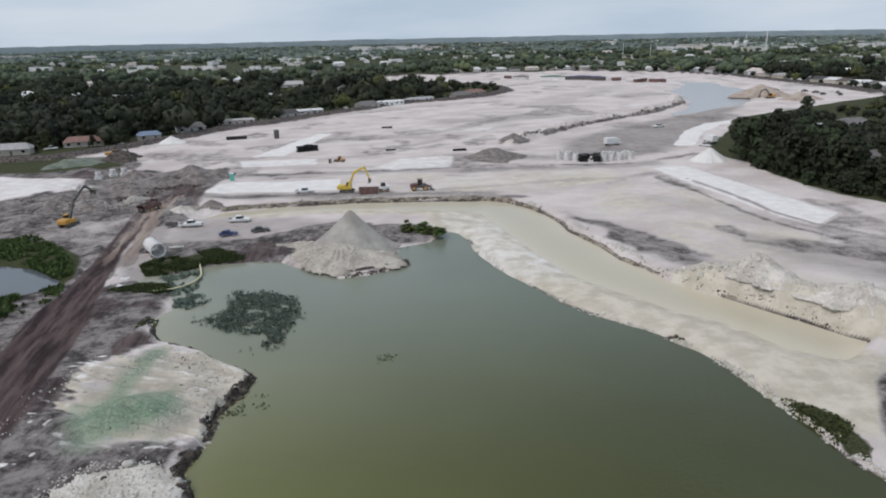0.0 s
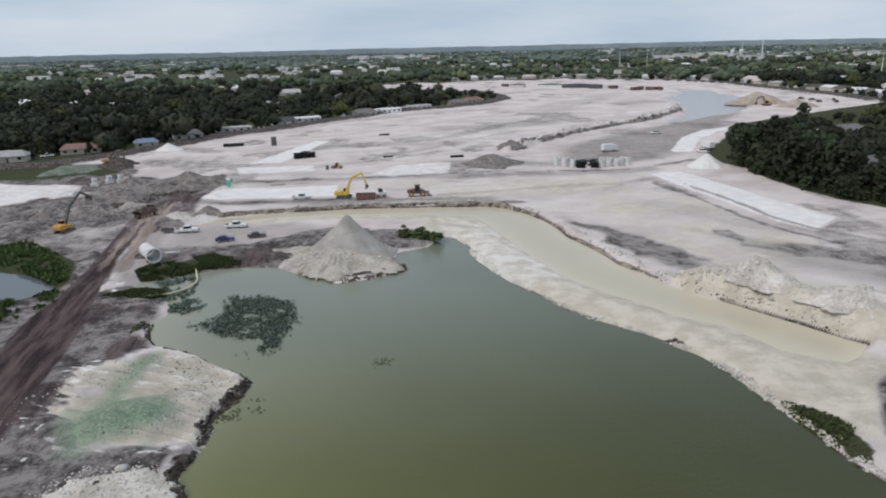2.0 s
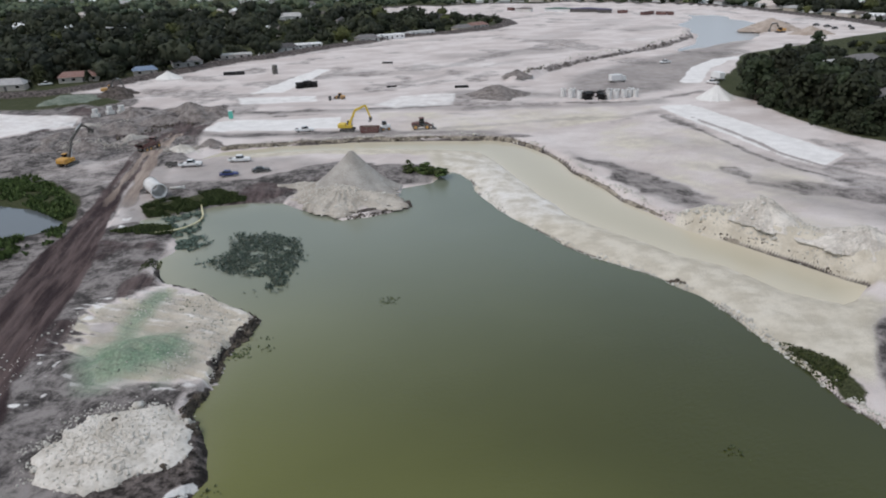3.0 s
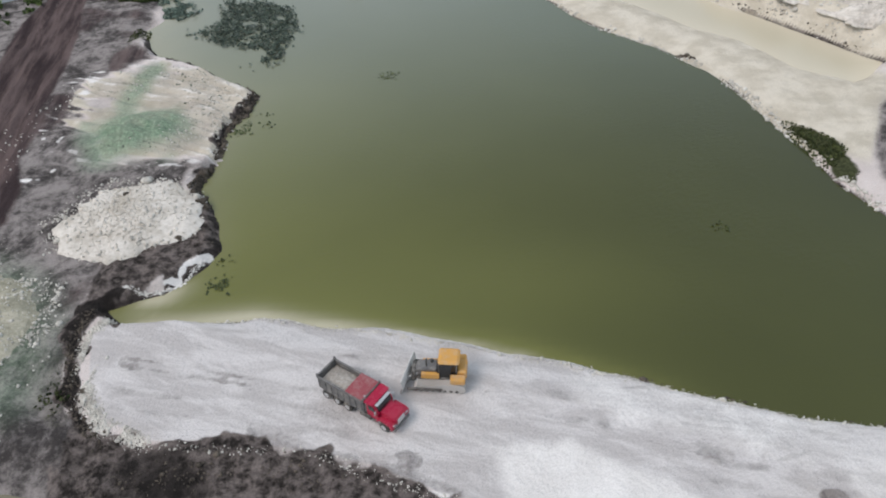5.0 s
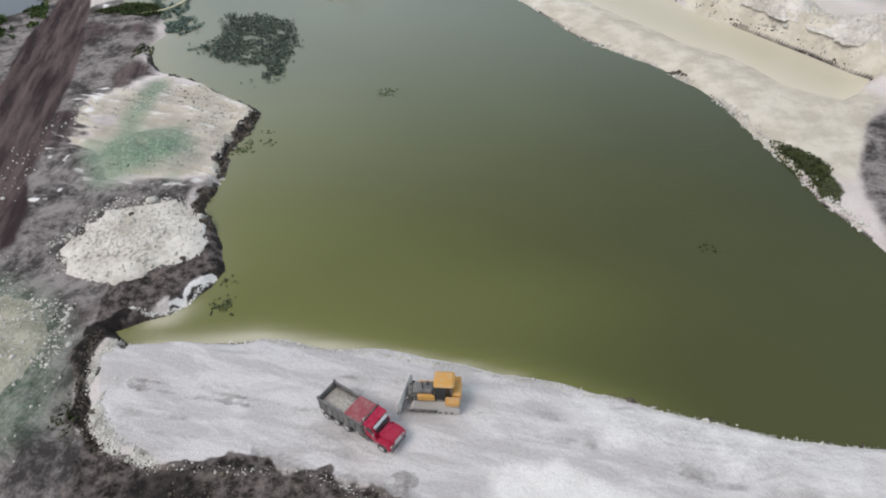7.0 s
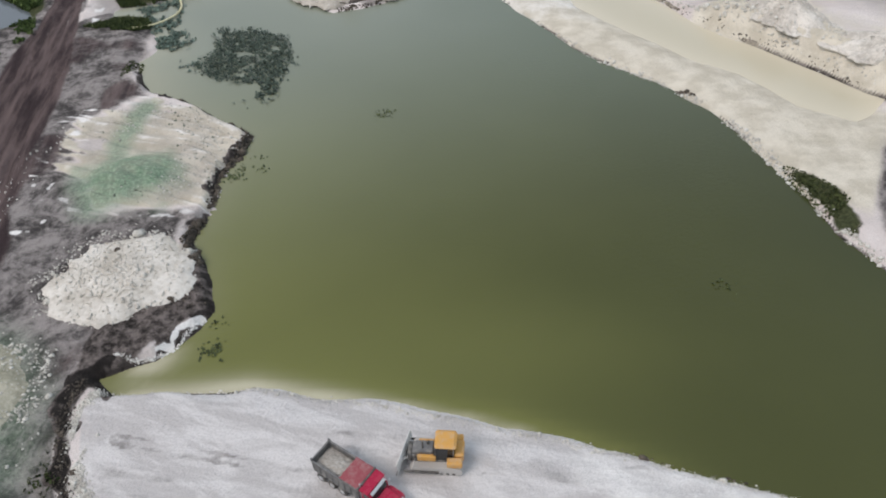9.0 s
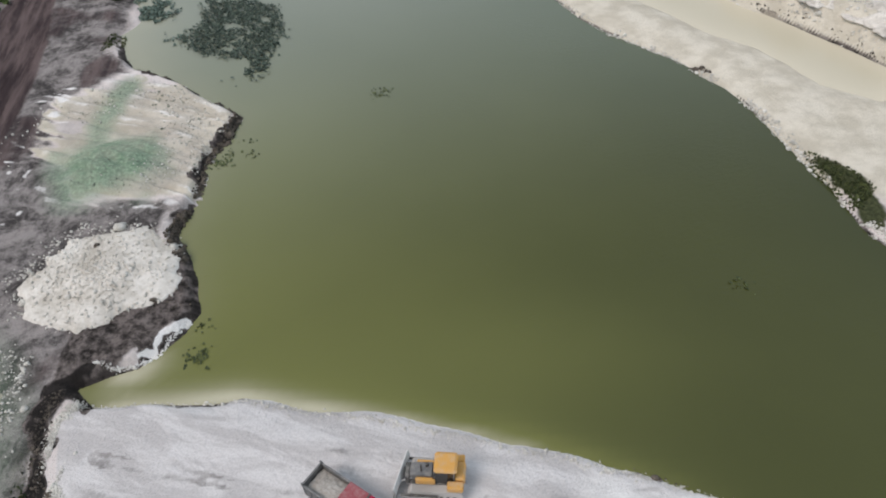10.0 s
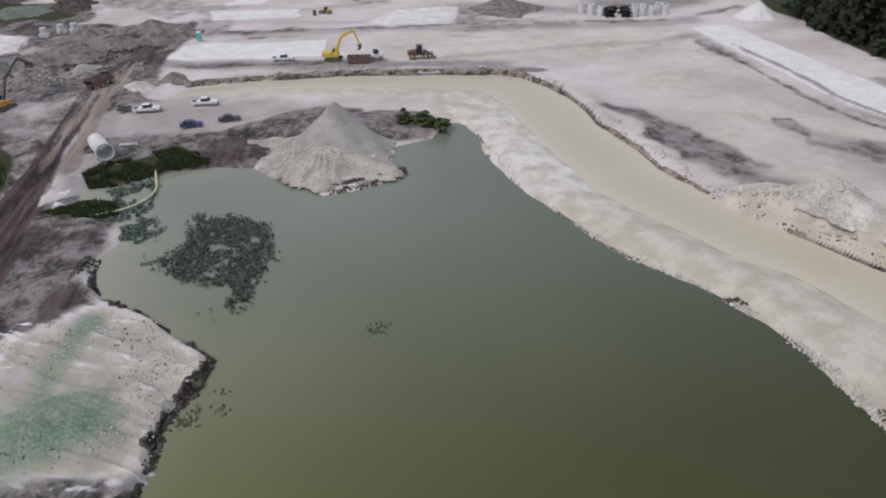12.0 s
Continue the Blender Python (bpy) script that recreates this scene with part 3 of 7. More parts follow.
    for pts, w in (([(4.3, 36.6), (8.7, 37.2), (13.1, 37.7), (16.4, 38.0)], 0.7), ([(5.3, 35.4), (8.3, 34.5), (10.8, 34.8)], 0.8),
                   ([(10.3, 34.5), (14.1, 33.4), (17.3, 32.4), (21.3, 31.1)], 0.5), ([(-17.9, 34.7), (-16.1, 33.4), (-13.9, 32.6), (-9.8, 31.4), (-3.3, 30.7)], 0.5),
                   ([(2.7, 37.2), (6.8, 36.5), (10.4, 35.8), (15.3, 34.9)], 0.4), ([(24.5, 31), (30, 32.5), (40, 32)], 0.4), ([(12, 36.4), (20, 34.4), (30, 33.2), (42, 31.5)], 0.35), ([(-30, 41), (-22, 39.5), (-15, 38)], 0.35)):
        d = np.abs(line_far(x, y, pts) - 0.4) + 1.3 * (fbm(x, y, 3, 3, 72) - 0.5)
        grey = np.maximum(grey, 0.5 * step(d, w * 0.8, 0.05) * step(fbm(x, y, 4, 3, 73), 0.25, 0.5))
    grey = np.maximum(grey, 0.85 * step(line_far(x, y, [(-38, 47), (-37.8, 40), (-35.5, 34.5), (-31, 31)]) + 3 * rough, 3.2, 1.6) * (1 - step(dam, -0.8, 0.4)))
    heaps = step(inside(x + 8 * rough, y, DARK_CORNER), -4, 4)
    grey = np.maximum(grey, heaps * (0.8 + 0.5 * fbm(x, y, 8, 3, 53)))
    wide_ = 1 - 0.42 * step(y, 108, 150)
    brown = step(road + 2.2 * (fbm(x, y, 11, 3, 80) - 0.5), 6.4 * wide_, 4.0 * wide_)
    brown = brown * (0.55 + 0.75 * vnoise(road * 1.3, y * 0.05, 1.0, 81))
    brown = brown * (1 - 0.4 * step(y, 128, 175))
    dust = np.maximum(dust, 0.7 * step(line_far(x, y, [(-66, 140), (-71, 156), (-77, 176), (-82, 196), (-83, 215)]) + 3 * rough, 6.5, 2.5))
    tracks = np.minimum(line_far(x, y, [(-71.5, 146), (-77.5, 170), (-83.2, 195), (-85.6, 218)]) - 0.9, line_far(x, y, [(-76.5, 146), (-81.5, 170), (-86, 195), (-88, 218)])) + 1.6 * (fbm(x, y, 6, 3, 200) - 0.5)
    dust = np.maximum(dust, 1.9 * step(tracks, 1.5, 0.2) * step(y, 120, 160) * step(y, 262, 225))
    brown = np.maximum(brown, 0.75 * step(line_far(x, y, [(-53, 62), (-60, 82), (-63, 98)]) + 2 * rough, 3.5, 1))
    brown = np.maximum(brown, 0.6 * step(fbm(x, y, 17, 3, 83), 0.55, 0.7) * west_side * (1 - step(yard, -3, 3)))
    grey = grey * (1 - 0.55 * step(line_far(x, y, [(-70, 140), (-75.5, 158), (-80, 178), (-83, 200)]) + 2 * rough, 2.6, 1.0))
    mudbank = step(inside(wx, wy, [(-61, 150), (-54, 157), (-44, 170), (-30, 179), (-20, 172), (-34, 158), (-38, 146), (-47, 147)]), -1.5, 1.5)
    grey = np.maximum(grey, 0.95 * mudbank * (0.55 + 0.6 * fbm(x, y, 5, 3, 150)))
    h = h + mudbank * (dry > 1) * 1.3 * (fbm(x, y, 6, 4, 151) - 0.35)
    for ex, ey, er in ((-45.5, 71, 3.6), (-42.5, 70.2, 2.6), (-51.5, 87.2, 1.6), (28.2, 27.6, 1.1), (-64, 108, 3)):
        grey = np.maximum(grey, 0.85 * step(np.hypot(x - ex, (y - ey) * 1.5) + 2.2 * rough, er, er * 0.35))
    band = inside(wx, wy, [(-18, 32.6), (-17.5, 34.6), (-11.4, 32.4), (-4.8, 30.9), (-0.7, 29.5), (1.5, 28.3), (-0.7, 27.9), (-7.4, 29.4), (-10.7, 30.4)])
    grey = np.maximum(grey, 0.5 * step(band, -0.4, 0.5))
    seep = inside(x - 2.6 + 5 * rough, y - 2.8 + 5 * lumps, [(30.6, 187), (34.8, 174.4), (42, 169), (45, 162), (48.2, 155), (52.4, 150), (53.2, 144), (55, 138), (60, 135), (61.4, 131), (57.8, 129.7), (55, 134), (49, 135), (44.4, 136.5), (41, 141.7), (39, 146.7), (36.3, 155), (34.5, 162.6), (30.7, 169.3), (29, 176.5)])
    seep = step(seep - 0.6 + 8 * (fbm(x, y, 8, 5, 208) - 0.5), -1.4, 2.4)
    seep_tone = seep * (0.2 + 0.75 * fbm(x + 0.5 * y, y * 1.4, 4.5, 5, 209))
    scallop = step(line_far(x, y, [(80.2, 226.6), (82.1, 217), (84, 210), (85.6, 200), (87, 191), (87.4, 182), (89.3, 176), (92.8, 167), (99, 158)]) + 1.1 * (fbm(x, y, 4.5, 2, 94) - 0.5), 1.25, 0.55) * step(vnoise(x * 0, y, 3.4, 96), 0.12, 0.24)
    dust = np.maximum(dust * (1 - step(pads, -1.5, 0.5)), 0.85 * scallop)
    grey = grey * (1 - 0.15 * step(inside(x, y, [(-330, 150), (-92, 158), (-84, 182), (-90, 215), (-84, 262), (-140, 262), (-330, 250)]), -4, 8))
    grey = grey * (1 - 0.5 * fbm(x, y, 6, 4, 207) * step(inside(x + 5 * rough, y, [(-100, 182), (-92, 163), (-80, 141), (-77, 126), (-74, 118), (-69, 118), (-73, 141), (-78, 165), (-84, 190)]), -2, 3))
    white = step(pads + 1.2 * rough, -0.3, 0.3) * (1 - 0.45 * (x < -110))
    white = np.maximum(white, 0.5 * step(dam, 0.2, 2.2) * step(x, -24, -4) * step(fbm(x + 0.4 * y, y * 1.9, 14, 4, 90) + 0.003 * x, 0.44, 0.7))
    white = np.maximum(white, 0.8 * step(line_far(x, y, [(-10.7, 30.3), (-7, 29.2), (-1, 27.6)]) + 0.8 * rough, 0.8, 0.3))
    white = np.maximum(white, 0.9 * step(inside(wx, wy, [(1, 33.5), (9, 33.6), (14, 30.5), (22, 27.5), (22, 16), (4, 18), (2.5, 26)]), -2, 3) * (0.35 + fbm(x, y, 7, 3, 190)))
    pale = step(dam, 0.0, 1.2)
    white = np.maximum(white, 0.42 * step(fbm(x, y, 60, 4, 91), 0.5, 0.72) * (y > 300) * (site > 3))
    white = np.maximum(white, 0.9 * step(line_far(x, y, [(104, 300), (120, 337), (141, 367), (157, 377)]) + 3 * rough, 6, 3))
    for pts, a in (([(-82, 290), (-68, 291), (-58, 358), (-66, 360)], 0.85), ([(-86, 282), (-79, 264), (-50, 269), (-53, 282)], 0.62), ([(-28, 260), (-18.6, 280), (4, 283), (2.7, 256), (-20, 253)], 0.55)):
        white = np.maximum(white, a * step(inside(x + 2 * rough, y + 2 * rough, pts), -1.5, 1.5))
    white = white * (1 - scallop)
    white = np.maximum(white, 0.42 * np.minimum(step(-lake, 26, 12), step(-chan, 26, 12)) * step(x, -10, 0) * step(y, 105, 140) * (0.95 + 0.25 * fbm(x, y, 14, 3, 97)))
    comb = vnoise(y * 1.7 + 0.6 * x + 3.0 * fbm(x, y, 6, 3, 121), x * 0.3, 1.0, 120)
    fan = step(inside(x, y, PIER), -4.5, 0.5) * step(np.hypot((x + 41.8) / 8.5, (y - 80.5) / 7.5), 0.7, 1.2)
    white = np.maximum(white, 0.5 * fan * step(comb, 0.35, 0.85))
    scrape = step(line_far(x, y, [(-51, 76), (-44, 73.5), (-37, 72), (-32.5, 72.5)]) + 2.5 * rough, 4.0, 1.0)
    white = np.maximum(white, 0.55 * scrape * step(comb, 0.3, 0.75) * step(fbm(x, y, 5, 3, 134), 0.4, 0.6))
    drip = step(line_far(x, y, [(-53, 80), (-56, 88), (-55, 97)]) + 3 * rough, 4.0, 1.0)
    white = np.maximum(white, 0.75 * drip * step(comb, 0.5, 0.85) * step(fbm(x, y, 3, 3, 132), 0.42, 0.6))
    for ex, ey, ew, eh in ((-55.3, 79.7, 0.7, 2.6), (-52.6, 80, 0.5, 2.2), (-49.6, 76.6, 1.4, 0.7), (-53, 70.2, 1.8, 0.8), (-50.6, 72.6, 0.9, 0.7), (-56.4, 95.6, 2.6, 0.5), (-54.6, 93, 2.4, 0.45), (-53.2, 90.6, 2.2, 0.4), (-44.5, 73.2, 3, 0.6), (-36, 72.8, 4, 0.6), (-61, 86, 0.6, 0.8), (-68.4, 137, 1.8, 4.2), (-66.6, 131.8, 1.0, 2.4)):
        white = np.maximum(white, 0.62 * step(np.hypot((x - ex) / ew, (y - ey) / eh) + 2.6 * (fbm(x, y, 1.3, 4, 180) - 0.45), 1.0, 0.3))
    grass = step(site, 1.5, -2.5)
    verge = inside(x + 6 * rough, y, [(-330, 262), (-160, 262), (-135, 268), (-128, 278), (-150, 296), (-168, 299), (-330, 270)])
    grass = np.maximum(grass, 0.72 * step(verge, -3, 3))
    grass = np.maximum(grass, step(inside(wx, wy, SPIT_GREEN) + 2.5 * (fbm(x, y, 2.5, 3, 17) - 0.5), -0.8, 1.0) * 0.85)
    grass = np.maximum(grass, 0.9 * step(inside(wx, wy, [(-125, 168), (-98, 166), (-84, 152), (-79, 138), (-80, 132), (-90, 122), (-125, 112)]), -1, 2))
    grass = np.maximum(grass, 0.8 * step(inside(wx, wy, [(-67.4, 144.6), (-64, 148), (-56, 154.6), (-46.6, 151.6), (-46, 149), (-53, 147), (-59, 141.5), (-65, 140)]), -0.6, 0.8))
    grass = np.maximum(grass, 0.75 * step(inside(wx, wy, [(112, 250), (106, 268), (112, 300), (128, 326), (132, 300), (122, 268)]), -1, 3))
    grass = np.maximum(grass, 0.4 * step(line_far(x, y, [(-36, 41), (-33.5, 35)]) + 2 * rough, 2.2, 0.6))
    frayed = inside(x + 9 * (fbm(x, y, 6, 3, 130) - 0.5) * step(x, -34, -44), y + 5 * (fbm(x, y, 5, 3, 131) - 0.5) * step(x, -33, -40), PIER)
    cream = step(frayed + 3.5 * (comb - 0.5) * step(x, -32, -42), -1.6, 1.4) * 0.9
    berm = np.minimum(step(-lake, 30, 14), step(-chan, 30, 14)) * step(x, -12, 0)
    cream = np.maximum(cream, berm * (0.72 + 0.35 * step(y, 165, 115) + 0.3 * fbm(x, y, 16, 3, 95)))
    cream = np.maximum(cream, 0.95 * step(ridge, 9.5, 4))
    cream = np.maximum(cream, 0.8 * step(line_far(x, y, [(-60, 191), (-30, 193), (0, 190), (8, 185)]) + 3 * rough, 8, 3))
    warm = np.maximum(step(inside(x + 8 * lumps, y, [(-24, 209), (22, 206), (60, 228), (78, 246), (70, 252), (20, 248), (-26, 246)]), -3, 4), step(inside(x + 8 * lumps, y, [(34, 196), (60, 232), (82, 200), (92, 160), (84, 118), (64, 122), (46, 160)]), -4, 6))
    cream = np.maximum(cream, warm * (0.2 + 0.55 * fbm(x, y, 12, 4, 170)))
    flat = step(inside(wx, wy, [(50.5, 60), (52, 74), (58, 86), (64, 92.5), (78, 84), (72, 58)]), -1, 2)
    cream = cream * (1 - 0.8 * flat) * (1 - 0.8 * seep)
    grey = np.maximum(grey * (1 - 0.85 * cream), 0.75 * flat * (0.6 + 0.6 * fbm(x, y, 7, 3, 142)))
    grey = np.maximum(grey, 0.32 * step(frayed, -1, 2) * step(fbm(x, y, 4.5, 4, 140), 0.40, 0.66))
    grey = np.maximum(grey, seep_tone)
    grey = np.maximum(grey, 0.62 * step(line_far(x, y, [(71, 231), (75.2, 215), (78.6, 197), (81.2, 179), (84.6, 167), (92, 154)]) + 1.6 * (fbm(x, y, 6, 3, 95) - 0.5), 1.6, 0.5))
    grey = np.maximum(grey, 0.55 * step(inside(x + 5 * rough, y + 6 * lumps, [(67, 168), (72.5, 169), (74, 157), (86, 156), (104, 142), (98, 134), (77.7, 143), (73, 149), (68, 152.5)]) + 6 * (fbm(x, y, 7, 4, 211) - 0.5), -1, 2.5))
    dust = np.maximum(dust, 0.8 * seep)
    bite = fbm(x, y, 1.8, 3, 16) - 0.5
    black = 1.35 * cut * step(dry + 2.6 * bite, 1.0, 0.2) * (wet < 0.5)
    black = np.maximum(black, behind * step(dry, 1.5 - 0.8 * step(x, 20, 34), 0.5 - 0.3 * step(x, 20, 34)) * (0.5 + 0.6 * fbm(x, y, 6, 2, 97)))
    slump = inside(wx, wy, [(-36, 60), (-31, 66.5), (-28, 64), (-25.8, 58.2), (-28.2, 53), (-32.2, 49.8), (-36, 47.5), (-37, 52)])
    black = np.maximum(black, 1.0 * step(slump, -0.6, 0.8))
    black = np.maximum(black, (0.15 + 1.75 * fbm(x, y, 4.5, 5, 99)) * step(3.0 * bite + inside(wx, wy, [(-33, 27), (-31.5, 33.8), (-25.6, 33.2), (-19, 33.8), (-11.4, 32.2), (-4.8, 30), (0.5, 27.5), (-3, 22), (-25, 18)]), -0.8, 0.8))
    # shadow in the step at the dam's west end, painted near black
    black = np.maximum(black, 1.7 * step(line_far(wx, wy, [(-34.2, 50), (-35.6, 48), (-35.9, 43.5), (-33.6, 37), (-31, 33.2)]) + 2.2 * bite, 1.1, 0.3))
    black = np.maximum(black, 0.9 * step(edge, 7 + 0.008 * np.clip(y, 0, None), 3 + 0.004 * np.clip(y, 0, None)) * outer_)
    # shadow side of the canal bank, painted as a dark line on the ground
    shade = line_far(x, y, [(174, 520), (164, 481), (129, 427), (97.5, 397), (66, 363), (47.5, 335)])
    black = np.maximum(black, 0.62 * step(shade + 2 * rough, 2.6, 1.0))
    spit_edge = step(dry, 0.55, 0.1) * (x > 5) * (wet < 0.4) * (fbm(x, y, 5, 2, 98) > 0.5)
    black = np.maximum(black, 0.8 * spit_edge * (lake > -3) * (y > 50))
    clay = 1.0 * step(np.hypot((x + 42.4) / 8.6, (y - 79.6) / 7.8) + 1.2 * (fbm(x, y, 5, 3, 110) - 0.5), 1.2, 0.4) * step(inside(x, y, PIER), -3.5, 0.5)
    clay = np.maximum(clay, 0.8 * step(line_far(x, y, [(-46, 84), (-46.8, 91), (-46, 99)]) + 2.5 * rough, 3.5, 0.8))
    clay = np.maximum(clay, 0.62 * step(inside(wx, wy, [(-60, 60), (-44, 54), (-37, 47), (-36, 36), (-42, 30), (-60, 32)]), -2, 4) * (0.4 + fbm(x, y, 9, 3, 112)))
    shell = step(line_far(wx, wy, [(-26.3, 56.2), (-27.8, 54.1), (-28.3, 52.4), (-30, 51.1), (-31.9, 50.5), (-33.6, 50.7)]) + 1.0 * bite, 0.2, 0.02) * (wet < 0.3)
    black = black * (1 - shell)
    white = np.maximum(white * (1 - 0.6 * clay), shell)
    return h, (grey, brown, white, pale), (grass, cream, black, clay), wet, dust


def sheet(name, xs, ys, zs, faces, material, layers, smooth=True):
    me = bpy.data.meshes.new(name)
    nv, nf = xs.size, len(faces)
    me.vertices.add(nv)
    me.vertices.foreach_set("co", np.stack([xs, ys, zs], 1).astype(np.float32).ravel())
    me.loops.add(nf * 4)
    me.loops.foreach_set("vertex_index", faces.astype(np.int32).ravel())
    me.polygons.add(nf)
    me.polygons.foreach_set("loop_start", (np.arange(nf) * 4).astype(np.int32))
    me.update(calc_edges=True)
    if smooth:
        me.polygons.foreach_set("use_smooth", np.ones(nf, bool))
    for key, arrays in layers.items():
        if len(arrays) == 1:
            at = me.attributes.new(key, "FLOAT", "POINT")
            at.data.foreach_set("value", arrays[0].astype(np.float32))
        else:
            at = me.attributes.new(key, "FLOAT_COLOR", "POINT")
            at.data.foreach_set("color", np.stack([*arrays, np.ones(nv)][:4], 1).astype(np.float32).ravel())
    me.materials.append(material)
    me.validate()
    return new(name, me)


def quads(rows, cols):
    i = (np.arange(rows - 1)[:, None] * cols + np.arange(cols - 1)[None, :]).ravel()
    return np.stack([i, i + 1, i + cols + 1, i + cols], 1)


# ground: one sheet to the horizon, finest where the drone passes
row_y, y_at = [-4500, -2500, -1200, -600, -300, -150, -70, -30, -8, 6, 14], 18.0
while y_at < 4850:
    row_y.append(y_at)
    d = max(y_at - 26, 14)
    y_at += min(max((2.7 if y_at < 280 else 1.3) * (d * d + 2500) / 61000, 0.26), 70)
row_y = np.array(row_y + [4880.0])
inner = np.linspace(-1, 1, 500)
outer = np.array([1.05, 1.15, 1.35, 1.8, 3, 6, 14, 30, 60])
col_u = np.concatenate([-outer[::-1], inner, outer])
gy, gu = np.meshgrid(row_y, col_u, indexing="ij")
gx = np.clip(gu * (31 + 0.675 * np.clip(gy, 18, None)), -4700, 4700)
gx, gy = gx.ravel(), gy.ravel()
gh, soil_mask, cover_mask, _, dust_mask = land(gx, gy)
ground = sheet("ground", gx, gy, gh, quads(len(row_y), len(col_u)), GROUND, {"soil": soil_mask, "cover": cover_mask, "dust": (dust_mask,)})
tagged(ground, "pale crushed-lime earthworks with grey mud, brown haul road and grass verges", "ground", kind="structure")


def height(x, y):
    return float(land(np.array([float(x)]), np.array([float(y)]))[0][0])


def heights(x, y):
    return land(np.asarray(x, float), np.asarray(y, float))[0]


def water(name, outline, cell, material, label, shoal, margin=2.5, sky_tint=None):
    ox, oy = [p[0] for p in outline], [p[1] for p in outline]
    ax = np.arange(min(ox) - margin - cell, max(ox) + margin + cell, cell)
    ay = np.arange(min(oy) - margin - cell, max(oy) + margin + cell, cell)
    yy, xx = np.meshgrid(ay, ax, indexing="ij")
    xx, yy = xx.ravel(), yy.ravel()
    d = inside(xx, yy, outline)
    f = quads(len(ay), len(ax))
    f = f[(d[f] > -margin).any(1)]
    used = np.unique(f)
    back = np.full(xx.size, -1)
    back[used] = np.arange(used.size)
    xx, yy, d = xx[used], yy[used], d[used]
    ob = sheet(name, xx, yy, np.zeros(xx.size), back[f], material, {"shoal": (shoal(xx, yy, d),), "sky_tint": ((sky_tint or shoal)(xx, yy, d),)})
    return tagged(ob, label, "water", kind="structure")


def lake_shoal_glare(x, y, d):
    e = np.clip(d, 0, None)
    s = 0.55 - 0.0062 * (x + 8) + 0.8 * np.exp(-e / 1.1) * step(y, 54, 49) * step(x, -34, -30) * step(x, 26, 2) + 0.34 * np.exp(-e / 11) * step(x, 10, -18)
    # the 0.12 term lightens the south-east corner as painted glare
    return s + 0.14 * np.exp(-(((x - 8) / 15) ** 2 + ((y - 52) / 7) ** 2)) + 0.12 * step(x, 20, 44) * step(y, 76, 52) + 0.1 * np.exp(-(((x + 47) / 9) ** 2 + ((y - 113) / 11) ** 2))


def lake_sky_tint(x, y, d):
    # grows with distance, where the painted sky reflection takes over from olive
    return step(y - 0.3 * x, 58, 138)


water("lake_water", LAKE, 1.2, LAKE_WATER, "murky olive-green lake water with faint ripples", lake_shoal_glare, sky_tint=lake_sky_tint)
water("channel_water", CHANNEL, 1.5, MILKY_WATER, "milky beige water standing in a dug channel", lambda x, y, d: 0.35 + 0.5 * np.exp(-np.clip(d, 0, None) / 2.5))
water("pond_water", POND_WEST, 2, GREY_WATER, "still grey pond water mirroring the sky", lambda x, y, d: 0.3 + 0 * x)
water("canal_water", POND_FAR, 6, CANAL_WATER, "pale blue-grey canal water far across the works", lambda x, y, d: 0.9 + 0 * x, 30)
water("ditch_water", POND_NEAR, 1.5, DITCH_WATER, "brown-green ditch water beside dark mud", lambda x, y, d: 0.3 + 0 * x)


# ---- shared builders ----
def part(name, bm, material, parent=None, label="", smooth=False):
    me = bpy.data.meshes.new(name)
    bm.to_mesh(me)
    bm.free()
    me.materials.append(material)
    if smooth:
        me.polygons.foreach_set("use_smooth", np.ones(len(me.polygons), bool))
    ob = new(name, me)
    if parent:
        ob.parent = parent
    if label:
        ob["label"] = label
    return ob


def mesh_np(name, verts, faces, material, smooth=False):
    me = bpy.data.meshes.new(name)
    verts = np.asarray(verts, np.float32)
    faces = np.asarray(faces, np.int32)
    k = faces.shape[1]
    me.vertices.add(len(verts))
    me.vertices.foreach_set("co", verts.ravel())
    me.loops.add(faces.size)
    me.loops.foreach_set("vertex_index", faces.ravel())
    me.polygons.add(len(faces))
    me.polygons.foreach_set("loop_start", (np.arange(len(faces)) * k).astype(np.int32))
    me.update(calc_edges=True)
    if smooth:
        me.polygons.foreach_set("use_smooth", np.ones(len(faces), bool))
    me.materials.append(material)
    return me


